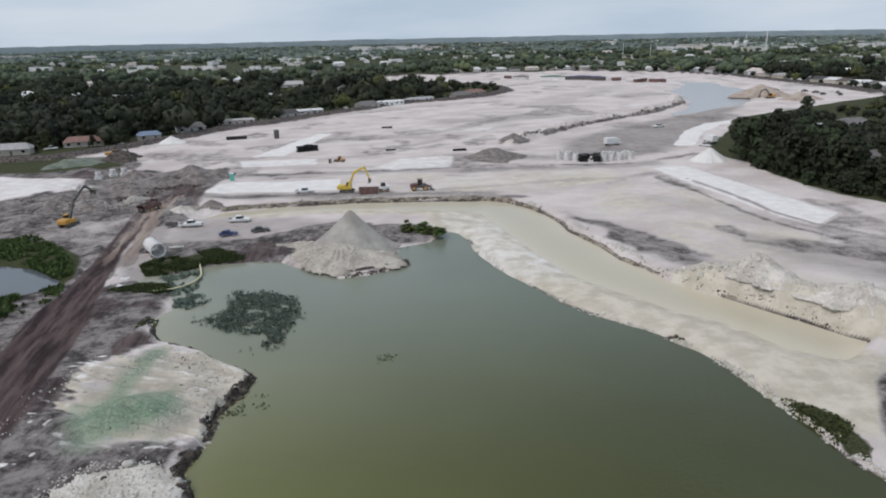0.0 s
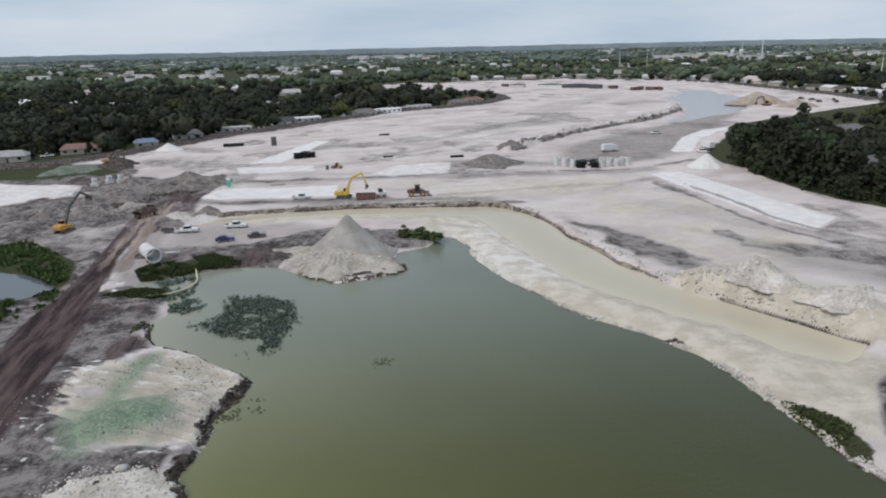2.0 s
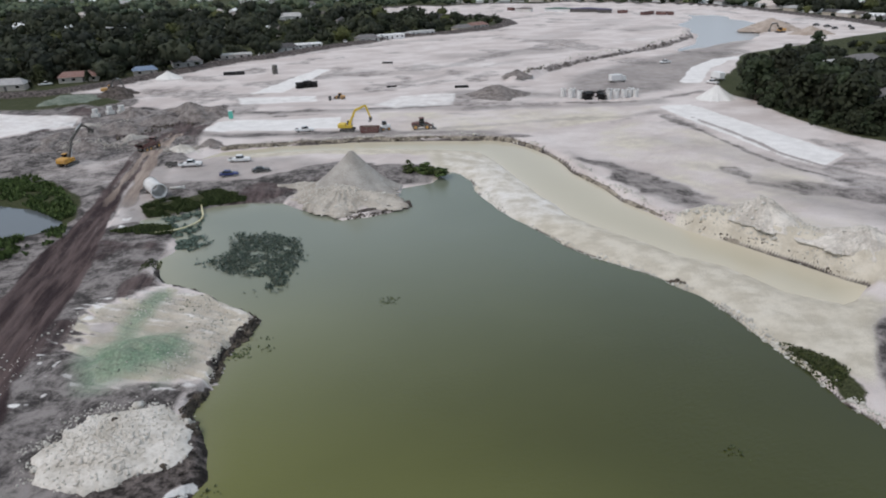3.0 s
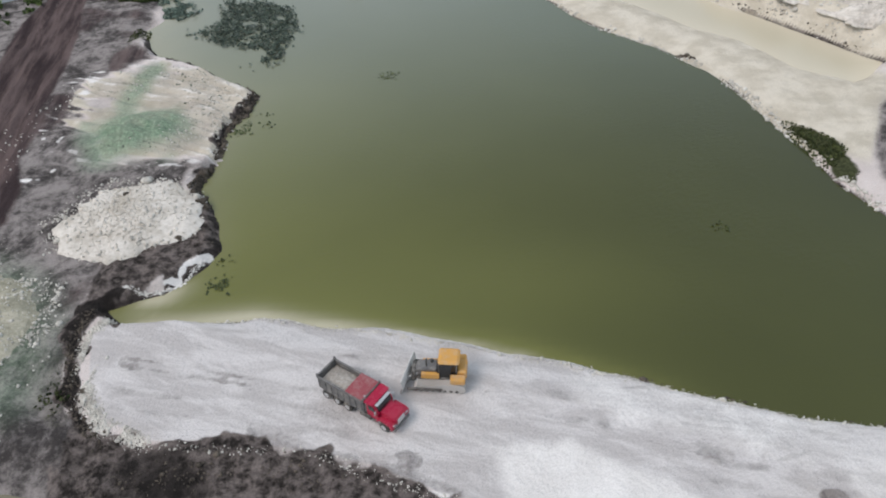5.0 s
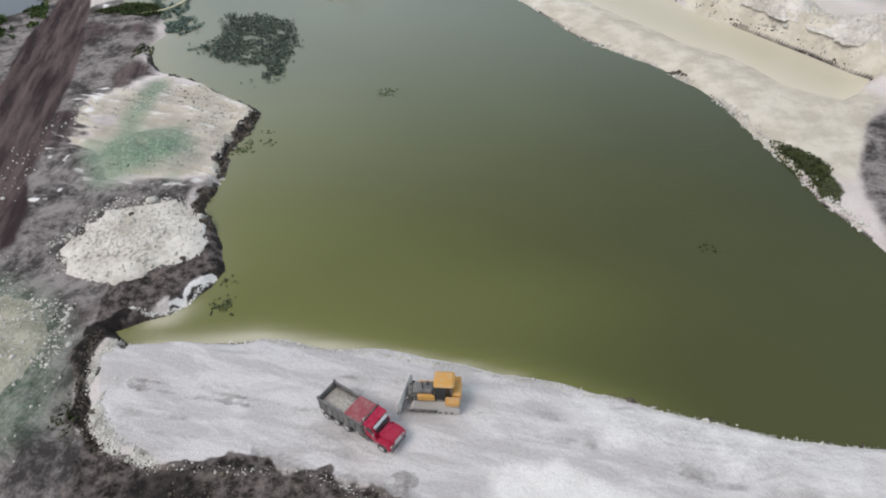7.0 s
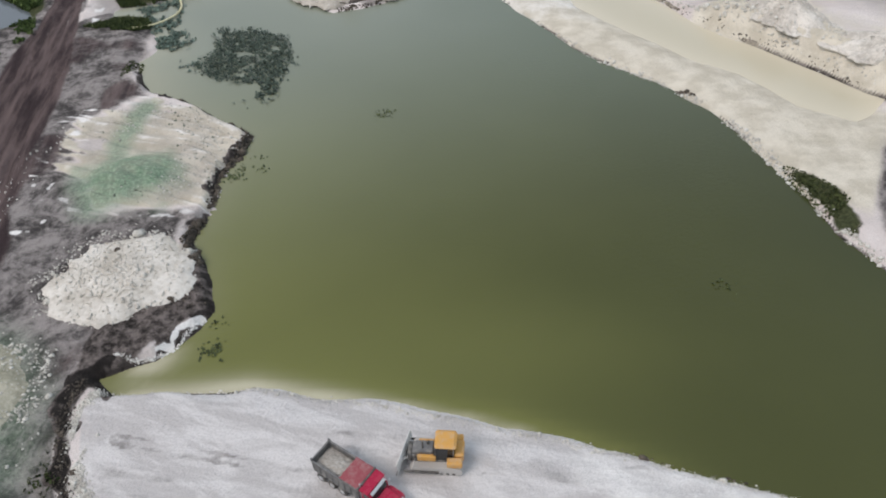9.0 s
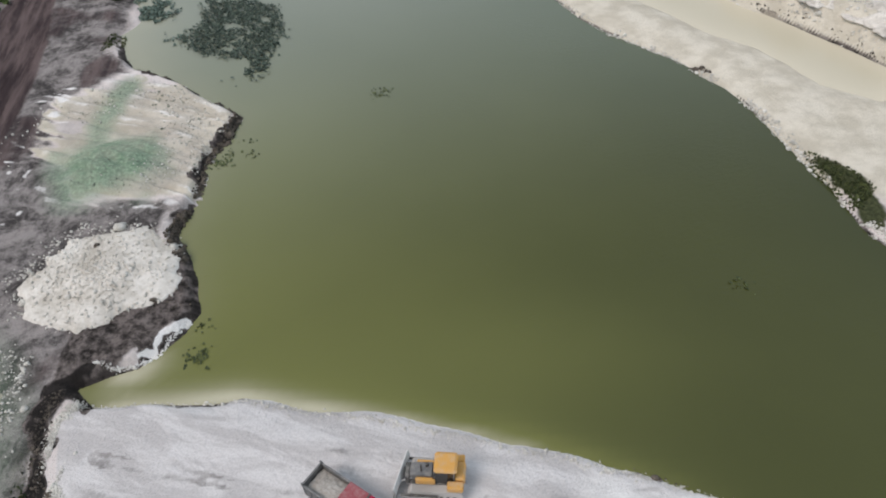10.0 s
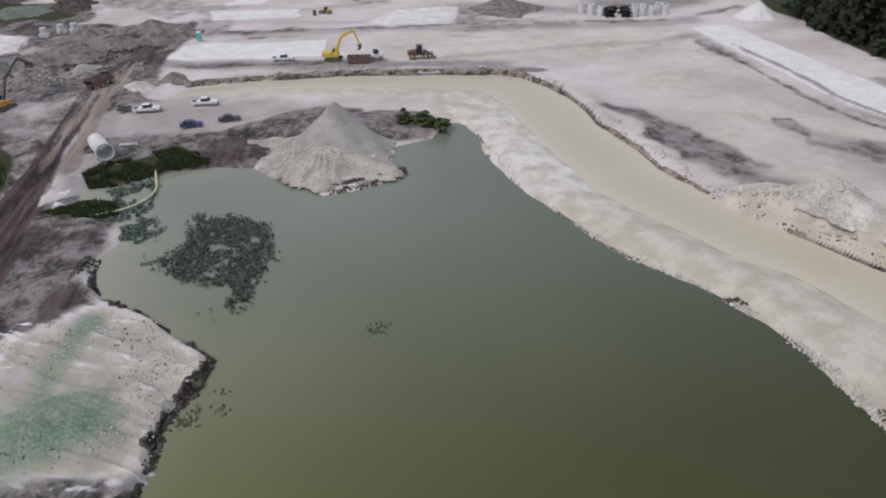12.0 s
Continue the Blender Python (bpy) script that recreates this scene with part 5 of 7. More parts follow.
def excavator(colour, boom_mat, label, pts, swing=0.0):
    """pts: boom foot, boom knee, boom tip, stick tip as (x, z)."""
    ob = thing("excavator", label, "excavator", "earthmovers")
    for y in (-1.3, 1.3):
        t = slab(B(), [(-1.9, 0.04), (1.9, 0.04), (2.3, 0.3), (2.35, 0.6), (2.1, 0.92), (-2.1, 0.92), (-2.35, 0.6), (-2.3, 0.3)], y - 0.32, y + 0.32)
        part("track", t, DARK_STEEL, ob)
    part("undercarriage", box(B(), (0, 0, 0.75), (2.4, 2.2, 0.5), bevel=0.06), DARK_STEEL, ob)
    u = B()
    box(u, (-0.5, 0, 1.35), (4.0, 2.7, 0.4), bevel=0.08)
    box(u, (-1.5, 0, 1.95), (2.2, 2.7, 1.0), bevel=0.12)
    box(u, (0.6, -0.95, 1.8), (1.6, 0.8, 0.6), bevel=0.06)
    body = part("house", u, colour, ob)
    part("counterweight", box(B(), (-2.65, 0, 1.75), (0.65, 2.6, 1.15), bevel=0.18), colour, body)
    cab = part("cab", box(B(), (0.65, 0.9, 2.3), (1.6, 0.95, 1.6), bevel=0.09), GLASS_DARK, ob, "dark glazed cab")
    part("cab_roof", box(B(), (0.62, 0.9, 3.12), (1.65, 1.0, 0.1), bevel=0.03), colour, cab)
    a, k, tip, end = pts
    for name, p0, p1, w in (("boom", a, k, 0.85), ("boom", k, tip, 0.75), ("stick", tip, end, 0.55)):
        d = Vector((p1[0] - p0[0], p1[1] - p0[1]))
        n = Vector((-d.y, d.x)).normalized()
        q = [(p0[0] + n.x * w / 2, p0[1] + n.y * w / 2), (p0[0] - n.x * w / 2, p0[1] - n.y * w / 2), (p1[0] - n.x * w * 0.36, p1[1] - n.y * w * 0.36), (p1[0] + n.x * w * 0.36, p1[1] + n.y * w * 0.36)]
        s = slab(B(), q, -0.28, 0.28)
        bmesh.ops.bevel(s, geom=s.edges[:], offset=0.05, segments=1, affect="EDGES")
        part(name, s, boom_mat, ob)
    for y in (-0.45, 0.45):
        tube(c := B(), (a[0] + 0.5, y, a[1] - 0.4), ((a[0] + k[0]) / 2 + 0.3, y, (a[1] + k[1]) / 2), 0.1, seg=8)
        part("boom_cylinder", c, CHROME, ob)
    tube(c := B(), ((k[0] + tip[0]) / 2, 0, (k[1] + tip[1]) / 2 + 0.6), (tip[0] + 0.2, 0, tip[1] + 0.5), 0.1, seg=8)
    part("stick_cylinder", c, CHROME, ob)
    bk = slab(B(), [(end[0] - 0.5, end[1]), (end[0] + 0.4, end[1] + 0.1), (end[0] + 0.5, end[1] - 0.7), (end[0] + 0.1, end[1] - 1.3), (end[0] - 0.7, end[1] - 1.3), (end[0] - 0.2, end[1] - 0.9)], -0.75, 0.75)
    part("bucket", bk, DARK_STEEL, ob, "muddy steel bucket")
    return ob


def hauler(colour, label, load=MUCK):
    ob = thing("articulated_hauler", label, "truck", "site trucks")
    part("frame", box(B(), (-0.2, 0, 1.1), (8.5, 1.0, 0.5), bevel=0.06), DARK_STEEL, ob)
    h = slab(B(), [(1.7, 1.1), (4.4, 1.1), (4.4, 1.7), (3.6, 2.1), (3.0, 2.2), (1.7, 2.2)], -1.05, 1.05)
    bmesh.ops.bevel(h, geom=h.edges[:], offset=0.1, segments=1, affect="EDGES")
    part("hood", h, colour, ob)
    cab = part("cab", box(B(), (2.2, 0, 2.75), (1.5, 1.7, 1.3), bevel=0.1, taper=(0.85, 0.9)), GLASS_DARK, ob)
    part("cab_roof", box(B(), (2.2, 0, 3.42), (1.5, 1.7, 0.1), bevel=0.03), colour, cab)
    b = B()
    for y in (-1.35, 1.35):
        slab(b, [(-4.8, 2.2), (-3.6, 1.5), (1.0, 1.5), (1.4, 2.9), (-4.6, 2.7)], y - 0.06, y + 0.06)
    box(b, (-1.6, 0, 1.55), (5.0, 2.7, 0.12))
    box(b, (1.2, 0, 2.2), (0.12, 2.7, 1.5))
    body = part("tipper_body", b, colour, ob)
    g = B()
    bmesh.ops.create_grid(g, x_segments=16, y_segments=10, size=0.5)
    for v in g.verts:
        v.co = Vector((-1.6 + v.co.x * 5.2, v.co.y * 2.6, 2.45 + 0.8 * math.cos(v.co.x * 3) * math.cos(v.co.y * 2.8) + 0.2 * noise.noise(v.co * 9)))
    part("load", g, load, body, "heaped dark soil")
    for x in (-3.2, -1.4, 2.9):
        for y in (-1.15, 1.15):
            wheel(ob, x, y, 0.85, 0.65, AMBER)
    return ob


def loader(colour, label):
    ob = thing("wheel_loader", label, "loader", "earthmovers")
    part("frame", box(B(), (0, 0, 1.1), (5.0, 1.2, 0.6), bevel=0.08), DARK_STEEL, ob)
    h = slab(B(), [(-2.9, 1.1), (-0.6, 1.1), (-0.6, 2.2), (-2.7, 1.95)], -0.95, 0.95)
    bmesh.ops.bevel(h, geom=h.edges[:], offset=0.1, segments=1, affect="EDGES")
    part("engine_hood", h, colour, ob)
    cab = part("cab", box(B(), (0.1, 0, 2.45), (1.5, 1.5, 1.6), bevel=0.1, taper=(0.9, 0.92)), GLASS_DARK, ob)
    part("cab_roof", box(B(), (0.1, 0, 3.28), (1.6, 1.6, 0.12), bevel=0.04), colour, cab)
    for x in (-1.7, 1.6):
        for y in (-1.15, 1.15):
            wheel(ob, x, y, 0.82, 0.62, AMBER)
    for y in (-0.6, 0.6):
        part("lift_arm", slab(B(), [(0.9, 1.9), (1.3, 2.1), (3.3, 1.0), (3.2, 0.7), (2.9, 0.75)], y - 0.1, y + 0.1), colour, ob)
    part("bucket", slab(B(), [(3.1, 0.15), (4.3, 0.1), (3.5, 0.4), (3.35, 1.1), (3.5, 1.35), (3.1, 1.3), (2.95, 0.7)], -1.4, 1.4), STEEL, ob)
    return ob


def car(name, colour, label, profile, glass, width, wheels, r=0.34, bed=None, group="parked vehicles"):
    ob = thing(name, label, "car" if bed is None else "pickup", group)
    b = slab(B(), profile, -width / 2, width / 2)
    bmesh.ops.bevel(b, geom=b.edges[:], offset=0.06, segments=2, affect="EDGES")
    body = part("body", b, colour, ob)
    g = slab(B(), glass, -width / 2 + 0.1, width / 2 - 0.1)
    for v in g.verts:
        v.co.y *= 1 - 0.16 * max(0, v.co.z - glass[0][1]) / 0.6
    gh_ = part("greenhouse", g, GLASS_DARK, body, "dark side glass and windscreen")
    xs = [p[0] for p in glass]
    top = max(p[1] for p in glass)
    xt = [p[0] for p in glass if p[1] > top - 0.05]
    part("roof", box(B(), ((min(xt) + max(xt)) / 2, 0, top + 0.03), (max(xt) - min(xt) + 0.1, (width - 0.2) * 0.86, 0.08), bevel=0.03), colour, gh_)
    for x in wheels:
        for y in (-width / 2 + 0.1, width / 2 - 0.1):
            wheel(ob, x, y, r, 0.24, CHROME)
    x_f, x_b = max(p[0] for p in profile), min(p[0] for p in profile)
    for y in (-width * 0.36, width * 0.36):
        part("headlight", box(B(), (x_f - 0.03, y, 0.72), (0.12, 0.34, 0.16), bevel=0.02), CHROME, ob)
        part("tail_light", box(B(), (x_b + 0.03, y * 1.1, 0.85), (0.1, 0.18, 0.3), bevel=0.02), MAROON, ob)
    part("bumper", box(B(), (x_f, 0, 0.46), (0.16, width * 0.96, 0.2), bevel=0.04), DARK_STEEL, ob)
    if bed:
        w = B()
        box(w, ((bed[0] + bed[1]) / 2, 0, 1.085), (bed[1] - bed[0], width - 0.34, 0.02))
        part("load_bed", w, DARK_STEEL, ob, "open dark load bed")
    return ob


PICKUP_SIDE = [(-2.9, 0.5), (2.85, 0.5), (2.9, 0.85), (2.75, 1.05), (1.35, 1.16), (-2.9, 1.07)]
PICKUP_GLASS = [(-0.75, 1.1), (1.35, 1.1), (0.75, 1.78), (-0.65, 1.8)]
SEDAN_SIDE = [(-2.25, 0.42), (2.25, 0.42), (2.3, 0.66), (1.95, 0.84), (1.0, 0.94), (-1.7, 0.98), (-2.25, 0.9)]
SEDAN_GLASS = [(-1.75, 0.92), (1.05, 0.9), (0.35, 1.4), (-0.95, 1.42)]

# ---- the machines on the dam ----
place(dump_truck(RED, GRAVEL, "red dump truck with a loaded grey tipper and half-drawn tarp"), -8.0, 36.2, -33.6, 0, 0.93)
place(bulldozer(AMBER, "dusty yellow bulldozer working on the white dam"), -1.45, 38.85, 176, 0, 1.04)
place(bulldozer(YELLOW, "bright yellow bulldozer at the dam's dusty haul track"), 27.0, 23.9, -88)

# ---- machines beyond the lake ----
place(excavator(YELLOW, YELLOW, "yellow excavator with its boom raised beside a soil bin", [(0.6, 1.9), (2.6, 6.4), (5.9, 7.9), (7.3, 4.2)]), -31.4, 215.2, 0)
place(excavator(ORANGE, DARK_STEEL, "orange excavator with a dark arched boom on churned mud", [(0.6, 1.9), (3.2, 6.3), (8.6, 9.2), (12, 7.4)]), -101.4, 179.4, 82)
place(excavator(AMBER, DARK_STEEL, "small yellow excavator by a dark muck heap at the boundary", [(0.6, 1.9), (2.6, 5.4), (5.2, 5.2), (6.2, 2.2)]), -143, 296, 20)
place(excavator(AMBER, DARK_STEEL, "far brown excavator digging at the spoil hill", [(0.6, 1.9), (3, 5.4), (6, 5), (7, 2)]), 231, 500, 190, 0, 1.2)
place(hauler(MAROON, "dusty brown articulated hauler on the haul road"), -86, 195.5, 78, 0, 0.95)
place(loader(MAROON, "dark brown wheel loader on the upper bank"), -8.4, 217, 5, 0, 1.1)
place(loader(AMBER, "small dark wheel loader on white ground"), -42, 274, 160, 0, 0.7)

pick = car("pickup_truck", WHITE_PAINT, "white crew-cab pickup parked on pale ground", PICKUP_SIDE, PICKUP_GLASS, 1.98, (-1.8, 1.85), 0.4, (-2.75, -0.95))
place(pick, -56.2, 181.3, 8)
for px, py, hd in ((-67.8, 176.8, 12), (-45.4, 216.8, 8), (109.5, 356.5, 200), (110.5, 293.5, 120), (-184, 322, 40), (-163, 341, 100), (-128, 396, 30), (-110, 425, 80), (-93, 447, 20), (-67, 478, 110), (-45, 500, 40), (-28, 522, 10)):
    copy_thing(pick, pose(px, py, height(px, py), 0, 0, hd))
place(car("sedan", BLUE_PAINT, "navy blue sedan parked on the shore road", SEDAN_SIDE, SEDAN_GLASS, 1.8, (-1.4, 1.42)), -54.9, 167.2, 14)
place(car("sedan", GREY_PAINT, "dark grey sedan parked on the shore road", SEDAN_SIDE, SEDAN_GLASS, 1.8, (-1.4, 1.42)), -47.8, 170.7, 16)
far_car = car("sedan", GREY_PAINT, "dark vehicle parked on white ground by the far boundary", SEDAN_SIDE, SEDAN_GLASS, 1.8, (-1.4, 1.42))
place(far_car, 278, 545, 30, 0, 1.3)
for px, py, hd in ((281, 534, 10), (279, 520, 40), (295, 530, 60), (262, 560, 20), (287, 512, 70)):
    copy_thing(far_car, pose(px, py, height(px, py), 0, 0, hd))


def box_truck(label):
    ob = thing("box_truck", label, "truck", "site trucks")
    part("frame", box(B(), (0, 0, 0.8), (7.6, 0.9, 0.25)), DARK_STEEL, ob)
    part("cargo_box", box(B(), (-1.1, 0, 2.2), (5.2, 2.4, 2.5), bevel=0.05), WHITE_PAINT, ob)
    cab = part("cab", slab(B(), [(1.7, 0.7), (3.7, 0.7), (3.75, 1.5), (3.2, 2.6), (1.7, 2.7)], -1.1, 1.1), WHITE_PAINT, ob)
    part("windscreen", box(B(), (3.52, 0, 2.05), (0.05, 1.9, 0.9), (0, -26, 0)), GLASS_DARK, cab)
    for x in (-2.4, 2.7):
        for y in (-1.05, 1.05):
            wheel(ob, x, y, 0.48, 0.4, CHROME)
    return ob


truck_w = place(box_truck("white box truck parked on grey graded ground"), 73, 302, 20)
copy_thing(truck_w, pose(116, 303, height(116, 303), 0, 0, 100))

# trailer and dark gear behind the parked pickup
tr = thing("utility_trailer", "dark low utility trailer behind a white pickup", "trailer")
part("deck", box(B(), (0, 0, 0.6), (3.0, 1.7, 0.16), bevel=0.03), DARK_STEEL, tr)
part("side_rail", box(B(), (0, 0.82, 0.85), (3.0, 0.06, 0.4)), DARK_STEEL, tr)
part("side_rail", box(B(), (0, -0.82, 0.85), (3.0, 0.06, 0.4)), DARK_STEEL, tr)
for y in (-0.92, 0.92):
    wheel(tr, -0.2, y, 0.34, 0.2, CHROME)
part("drawbar", box(B(), (1.9, 0, 0.55), (1.0, 0.1, 0.1)), DARK_STEEL, tr)
place(tr, -73, 177.2, 12)

# soil bin that the yellow excavator fills, and a small white compactor
sb = thing("soil_bin", "dark maroon open steel bin beside the excavator", "container")
b = B()
for y in (-1.2, 1.2):
    slab(b, [(-2.7, 0.1), (2.7, 0.1), (3.0, 1.9), (-3.0, 1.9)], y - 0.05, y + 0.05)
    for k in range(6):
        box(b, (-2.4 + k * 0.96, y * 1.06, 1.0), (0.12, 0.08, 1.7))
box(b, (0, 0, 0.15), (5.4, 2.4, 0.1))
box(b, (-2.85, 0, 1.0), (0.1, 2.4, 1.8), (0, -9, 0))
box(b, (2.85, 0, 1.0), (0.1, 2.4, 1.8), (0, 9, 0))
part("shell", b, MAROON, sb)
g = B()
bmesh.ops.create_grid(g, x_segments=14, y_segments=8, size=0.5)
for v in g.verts:
    v.co = Vector((v.co.x * 5.4, v.co.y * 2.3, 1.5 + 0.5 * math.cos(v.co.x * 3) * math.cos(v.co.y * 3) + 0.15 * noise.noise(v.co * 8)))
part("load", g, BROWN_MUCK, sb, "dark soil")
place(sb, -24.2, 212.2, 0)
wc = thing("compact_loader", "small white compact loader on grey ground", "loader", "earthmovers")
part("body", box(B(), (-0.3, 0, 0.95), (2.2, 1.1, 0.9), bevel=0.12), WHITE_PAINT, wc)
part("cab", box(B(), (0.1, 0, 1.75), (1.1, 1.0, 0.9), bevel=0.08, taper=(0.85, 0.9)), GLASS_DARK, wc)
part("bucket", box(B(), (1.8, 0, 0.5), (0.7, 1.7, 0.6), (0, 12, 0), bevel=0.1), STEEL, wc)
for x in (-0.8, 0.6):
    for y in (-0.75, 0.75):
        wheel(wc, x, y, 0.42, 0.3, AMBER)
place(wc, -19.8, 215, 200, 0, 1.3)

# ---- concrete pipe, float hose, risers, small gear ----
pp = thing("concrete_pipe", "large white precast pipe lying on the shore road", "pipe")
ang = np.linspace(0, 2 * np.pi, 40, endpoint=False)
b = B()
rings = []
for x, r in ((-3.5, 1.75), (-3.5, 1.62), (-3.3, 1.58), (3.3, 1.58), (3.3, 1.78), (3.7, 1.78), (3.7, 1.5), (3.1, 1.46), (-3.3, 1.42), (-3.5, 1.45)):
    rings.append([b.verts.new((x, r * math.cos(a), 1.72 + r * math.sin(a))) for a in ang])
for r0, r1 in zip(rings, rings[1:] + rings[:1]):
    for i in range(40):
        b.faces.new((r0[i], r0[(i + 1) % 40], r1[(i + 1) % 40], r1[i]))
bmesh.ops.recalc_face_normals(b, faces=b.faces[:])
part("barrel", b, PRECAST, pp, smooth=True)
for x in (-2.2, 2.2):
    part("timber_block", box(B(), (x, 1.3, 0.22), (0.3, 0.35, 0.44), bevel=0.03), BARK, pp)
    part("timber_block", box(B(), (x, -1.3, 0.22), (0.3, 0.35, 0.44), bevel=0.03), BARK, pp)
place(pp, -68.0, 153.5, -54, -0.1)
ps = thing("pipe_collar", "short pale pipe section lying on mud", "pipe")
b = B()
tube(b, (-1.6, 0, 0.35), (1.6, 0, 0.35), 0.32, seg=16, caps=False)
bmesh.ops.solidify(b, geom=b.faces[:], thickness=0.06)
part("barrel", b, CONCRETE, ps, smooth=True)
part("end_flange", tube(B(), (1.5, 0, 0.35), (1.7, 0, 0.35), 0.5, seg=16), CONCRETE, ps)
place(ps, -64.5, 157.5, 12)


def bent_pipe(name, pts, r, material, label, category):
    cu = bpy.data.curves.new(name, "CURVE")
    cu.dimensions, cu.bevel_depth, cu.bevel_resolution, cu.resolution_u = "3D", r, 3, 10
    s = cu.splines.new("NURBS")
    s.points.add(len(pts) - 1)
    for p, c in zip(s.points, pts):
        p.co = (*c, 1)
    s.use_endpoint_u, s.order_u = True, 4
    tmp = bpy.data.objects.new(name, cu)
    me = bpy.data.meshes.new_from_object(tmp)
    bpy.data.objects.remove(tmp)
    me.materials.clear()
    me.materials.append(material)
    return tagged(new(name, me), label, category)


bent_pipe("float_hose", [(-55.2, 146.5, 0.8), (-54.2, 143.5, 0.5), (-52.2, 139.5, 0.35), (-52.4, 135.5, 0.3), (-54, 132.4, 0.3), (-56.3, 130, 0.45), (-58.5, 128.3, 0.9)], 0.2, HOSE, "pale yellow discharge hose curving over the marsh", "hose")

riser = thing("concrete_riser", "white precast concrete riser standing on grey ground", "concrete riser", "precast risers")
b = B()
tube(b, (0, 0, 0), (0, 0, 2.8), 1.0, seg=18)
tube(b, (0, 0, 2.8), (0, 0, 3.0), 1.12, seg=18)
part("shaft", b, PRECAST, riser)
tube(b := B(), (0, 0, 3.0), (0, 0, 3.08), 0.45, seg=14)
part("hatch", b, DARK_STEEL, riser)
place(riser, 44.6, 269.5, 0)
for k, (px, py) in enumerate(((47, 266), (48.2, 269.6), (50, 264), (60.6, 262.6), (63.4, 263.5), (64.5, 267), (66.8, 264.6), (69.2, 266.4), (71.5, 266), (70.6, 269.4), (62, 267.5))):
    copy_thing(riser, pose(px, py, height(px, py), 0, 0, 20 * k))
rack = thing("pipe_rack", "stack of black plastic drain pipes between risers", "pipe stack", "black pipe stacks")
k = 0
for row in range(4):
    for col in range(5 - row % 2):
        y0, dy, dz = -1.6 + col * 0.8 + 0.4 * (row % 2), 0.5 * math.sin(7.1 * k), 0.22 * math.sin(3.3 * k)
        tube(b := B(), (-1.9 + 0.3 * math.sin(2.9 * k), y0 - dy, 0.45 + row * 0.78 - dz), (1.7 + 0.4 * math.cos(4.7 * k), y0 + dy, 0.45 + row * 0.78 + dz), 0.36, seg=12)
        part("pipe", b, BLACK_PLASTIC, rack)
        k += 1
place(rack, 52.6, 262.6, 100, 0, 0.8)
for px, py, hd, s in ((58.0, 262.4, 80, 0.75), (53.5, 267.5, 20, 0.7), (58.6, 268, 65, 0.8), (55.4, 270.5, 110, 0.6)):
    place(copy_thing(rack, pose(px, py, 0)), px, py, hd, 0, s)
# these three copies stand in for a jumble of scrap, away from the risers
for px, py, hd, s in ((-63, 301, 25, 0.8), (-60.2, 302.5, 70, 0.9), (-57.4, 303.5, 15, 0.75)):
    place(copy_thing(rack, pose(px, py, 0)), px, py, hd, 0, s)
tk = thing("storage_tank", "tall dark storage tank standing on white ground", "tank")
part("shell", tube(B(), (0, 0, 0), (0, 0, 4.2), 1.3, seg=20), DARK_STEEL, tk)
part("lid", tube(B(), (0, 0, 4.2), (0, 0, 4.5), 1.3, 0.4, seg=20), DARK_STEEL, tk)
place(tk, -83.9, 346, 0)
bl = thing("concrete_chamber", "white precast concrete chamber beside the muddy track", "concrete chamber", "precast chambers")
part("base", box(B(), (0, 0, 0.6), (2.6, 2.6, 1.2), bevel=0.06), CONCRETE, bl)
part("riser", tube(B(), (0, 0, 1.2), (0, 0, 2.8), 1.0, seg=18), CONCRETE, bl)
place(bl, -125.7, 247, 10)
for px, py in ((-122, 250.5), (-118, 251)):
    copy_thing(bl, pose(px, py, height(px, py), 0, 0, 40))
tt = thing("portable_toilet", "teal portable toilet beside the white pad", "toilet")
part("cabin", box(B(), (0, 0, 1.15), (1.2, 1.2, 2.1), bevel=0.05), TEAL, tt)
part("roof", box(B(), (0, 0, 2.28), (1.25, 1.25, 0.2), bevel=0.08, taper=(0.8, 0.8)), WHITE_PAINT, tt)
part("door", box(B(), (0.62, 0, 1.1), (0.05, 0.8, 1.8), bevel=0.01), TEAL, tt)
place(tt, -74.6, 237.8, -70, 0, 1.2)
# pipe bundles stand in for low dark shapes, among them a machine
for px, py, hd, s, nm in ((6.1, 295.5, 10, 0.8, "low dark pipe bundle on white ground"), (-23.6, 299.3, 20, 0.6, "low dark pipe bundle on white ground"), (-31.4, 377.8, 5, 0.8, "low dark pipe bundle on white ground"), (-104, 346, 12, 1.4, "low dark pipe bundle by the boundary bank")):
    ob = thing("pipe_bundle", nm, "pipe stack", "pipe bundles")
    for j in range(4):
        tube(b := B(), (-3.5, -0.9 + j * 0.6, 0.3), (3.5, -0.9 + j * 0.6, 0.3), 0.28, seg=10)
        part("pipe", b, BLACK_PLASTIC, ob)
    for j in range(3):
        tube(b := B(), (-3.5, -0.6 + j * 0.6, 0.78), (3.5, -0.6 + j * 0.6, 0.78), 0.28, seg=10)
        part("pipe", b, BLACK_PLASTIC, ob)
    place(ob, px, py, hd, 0, s)
dr = thing("oil_drum", "dark drum standing on white ground", "drum")
part("barrel", tube(B(), (0, 0, 0), (0, 0, 1.6), 0.6, seg=14), DARK_STEEL, dr)
part("rim", tube(B(), (0, 0, 1.55), (0, 0, 1.65), 0.64, seg=14), STEEL, dr)
place(dr, -45.6, 271.4, 0)


# ---- plants ----
def spread(outline, n, rng):
    """n points inside an outline, kept apart from one another."""
    pool = scatter(outline, n * 12, rng)
    got = [pool[0]]
    for k in range(1, n):
        some = pool[rng.randint(0, len(pool), 24)]
        far = np.min(np.linalg.norm(some[:, None] - np.array(got)[None], axis=2), axis=1)
        got.append(some[np.argmax(far)])
    return np.array(got)


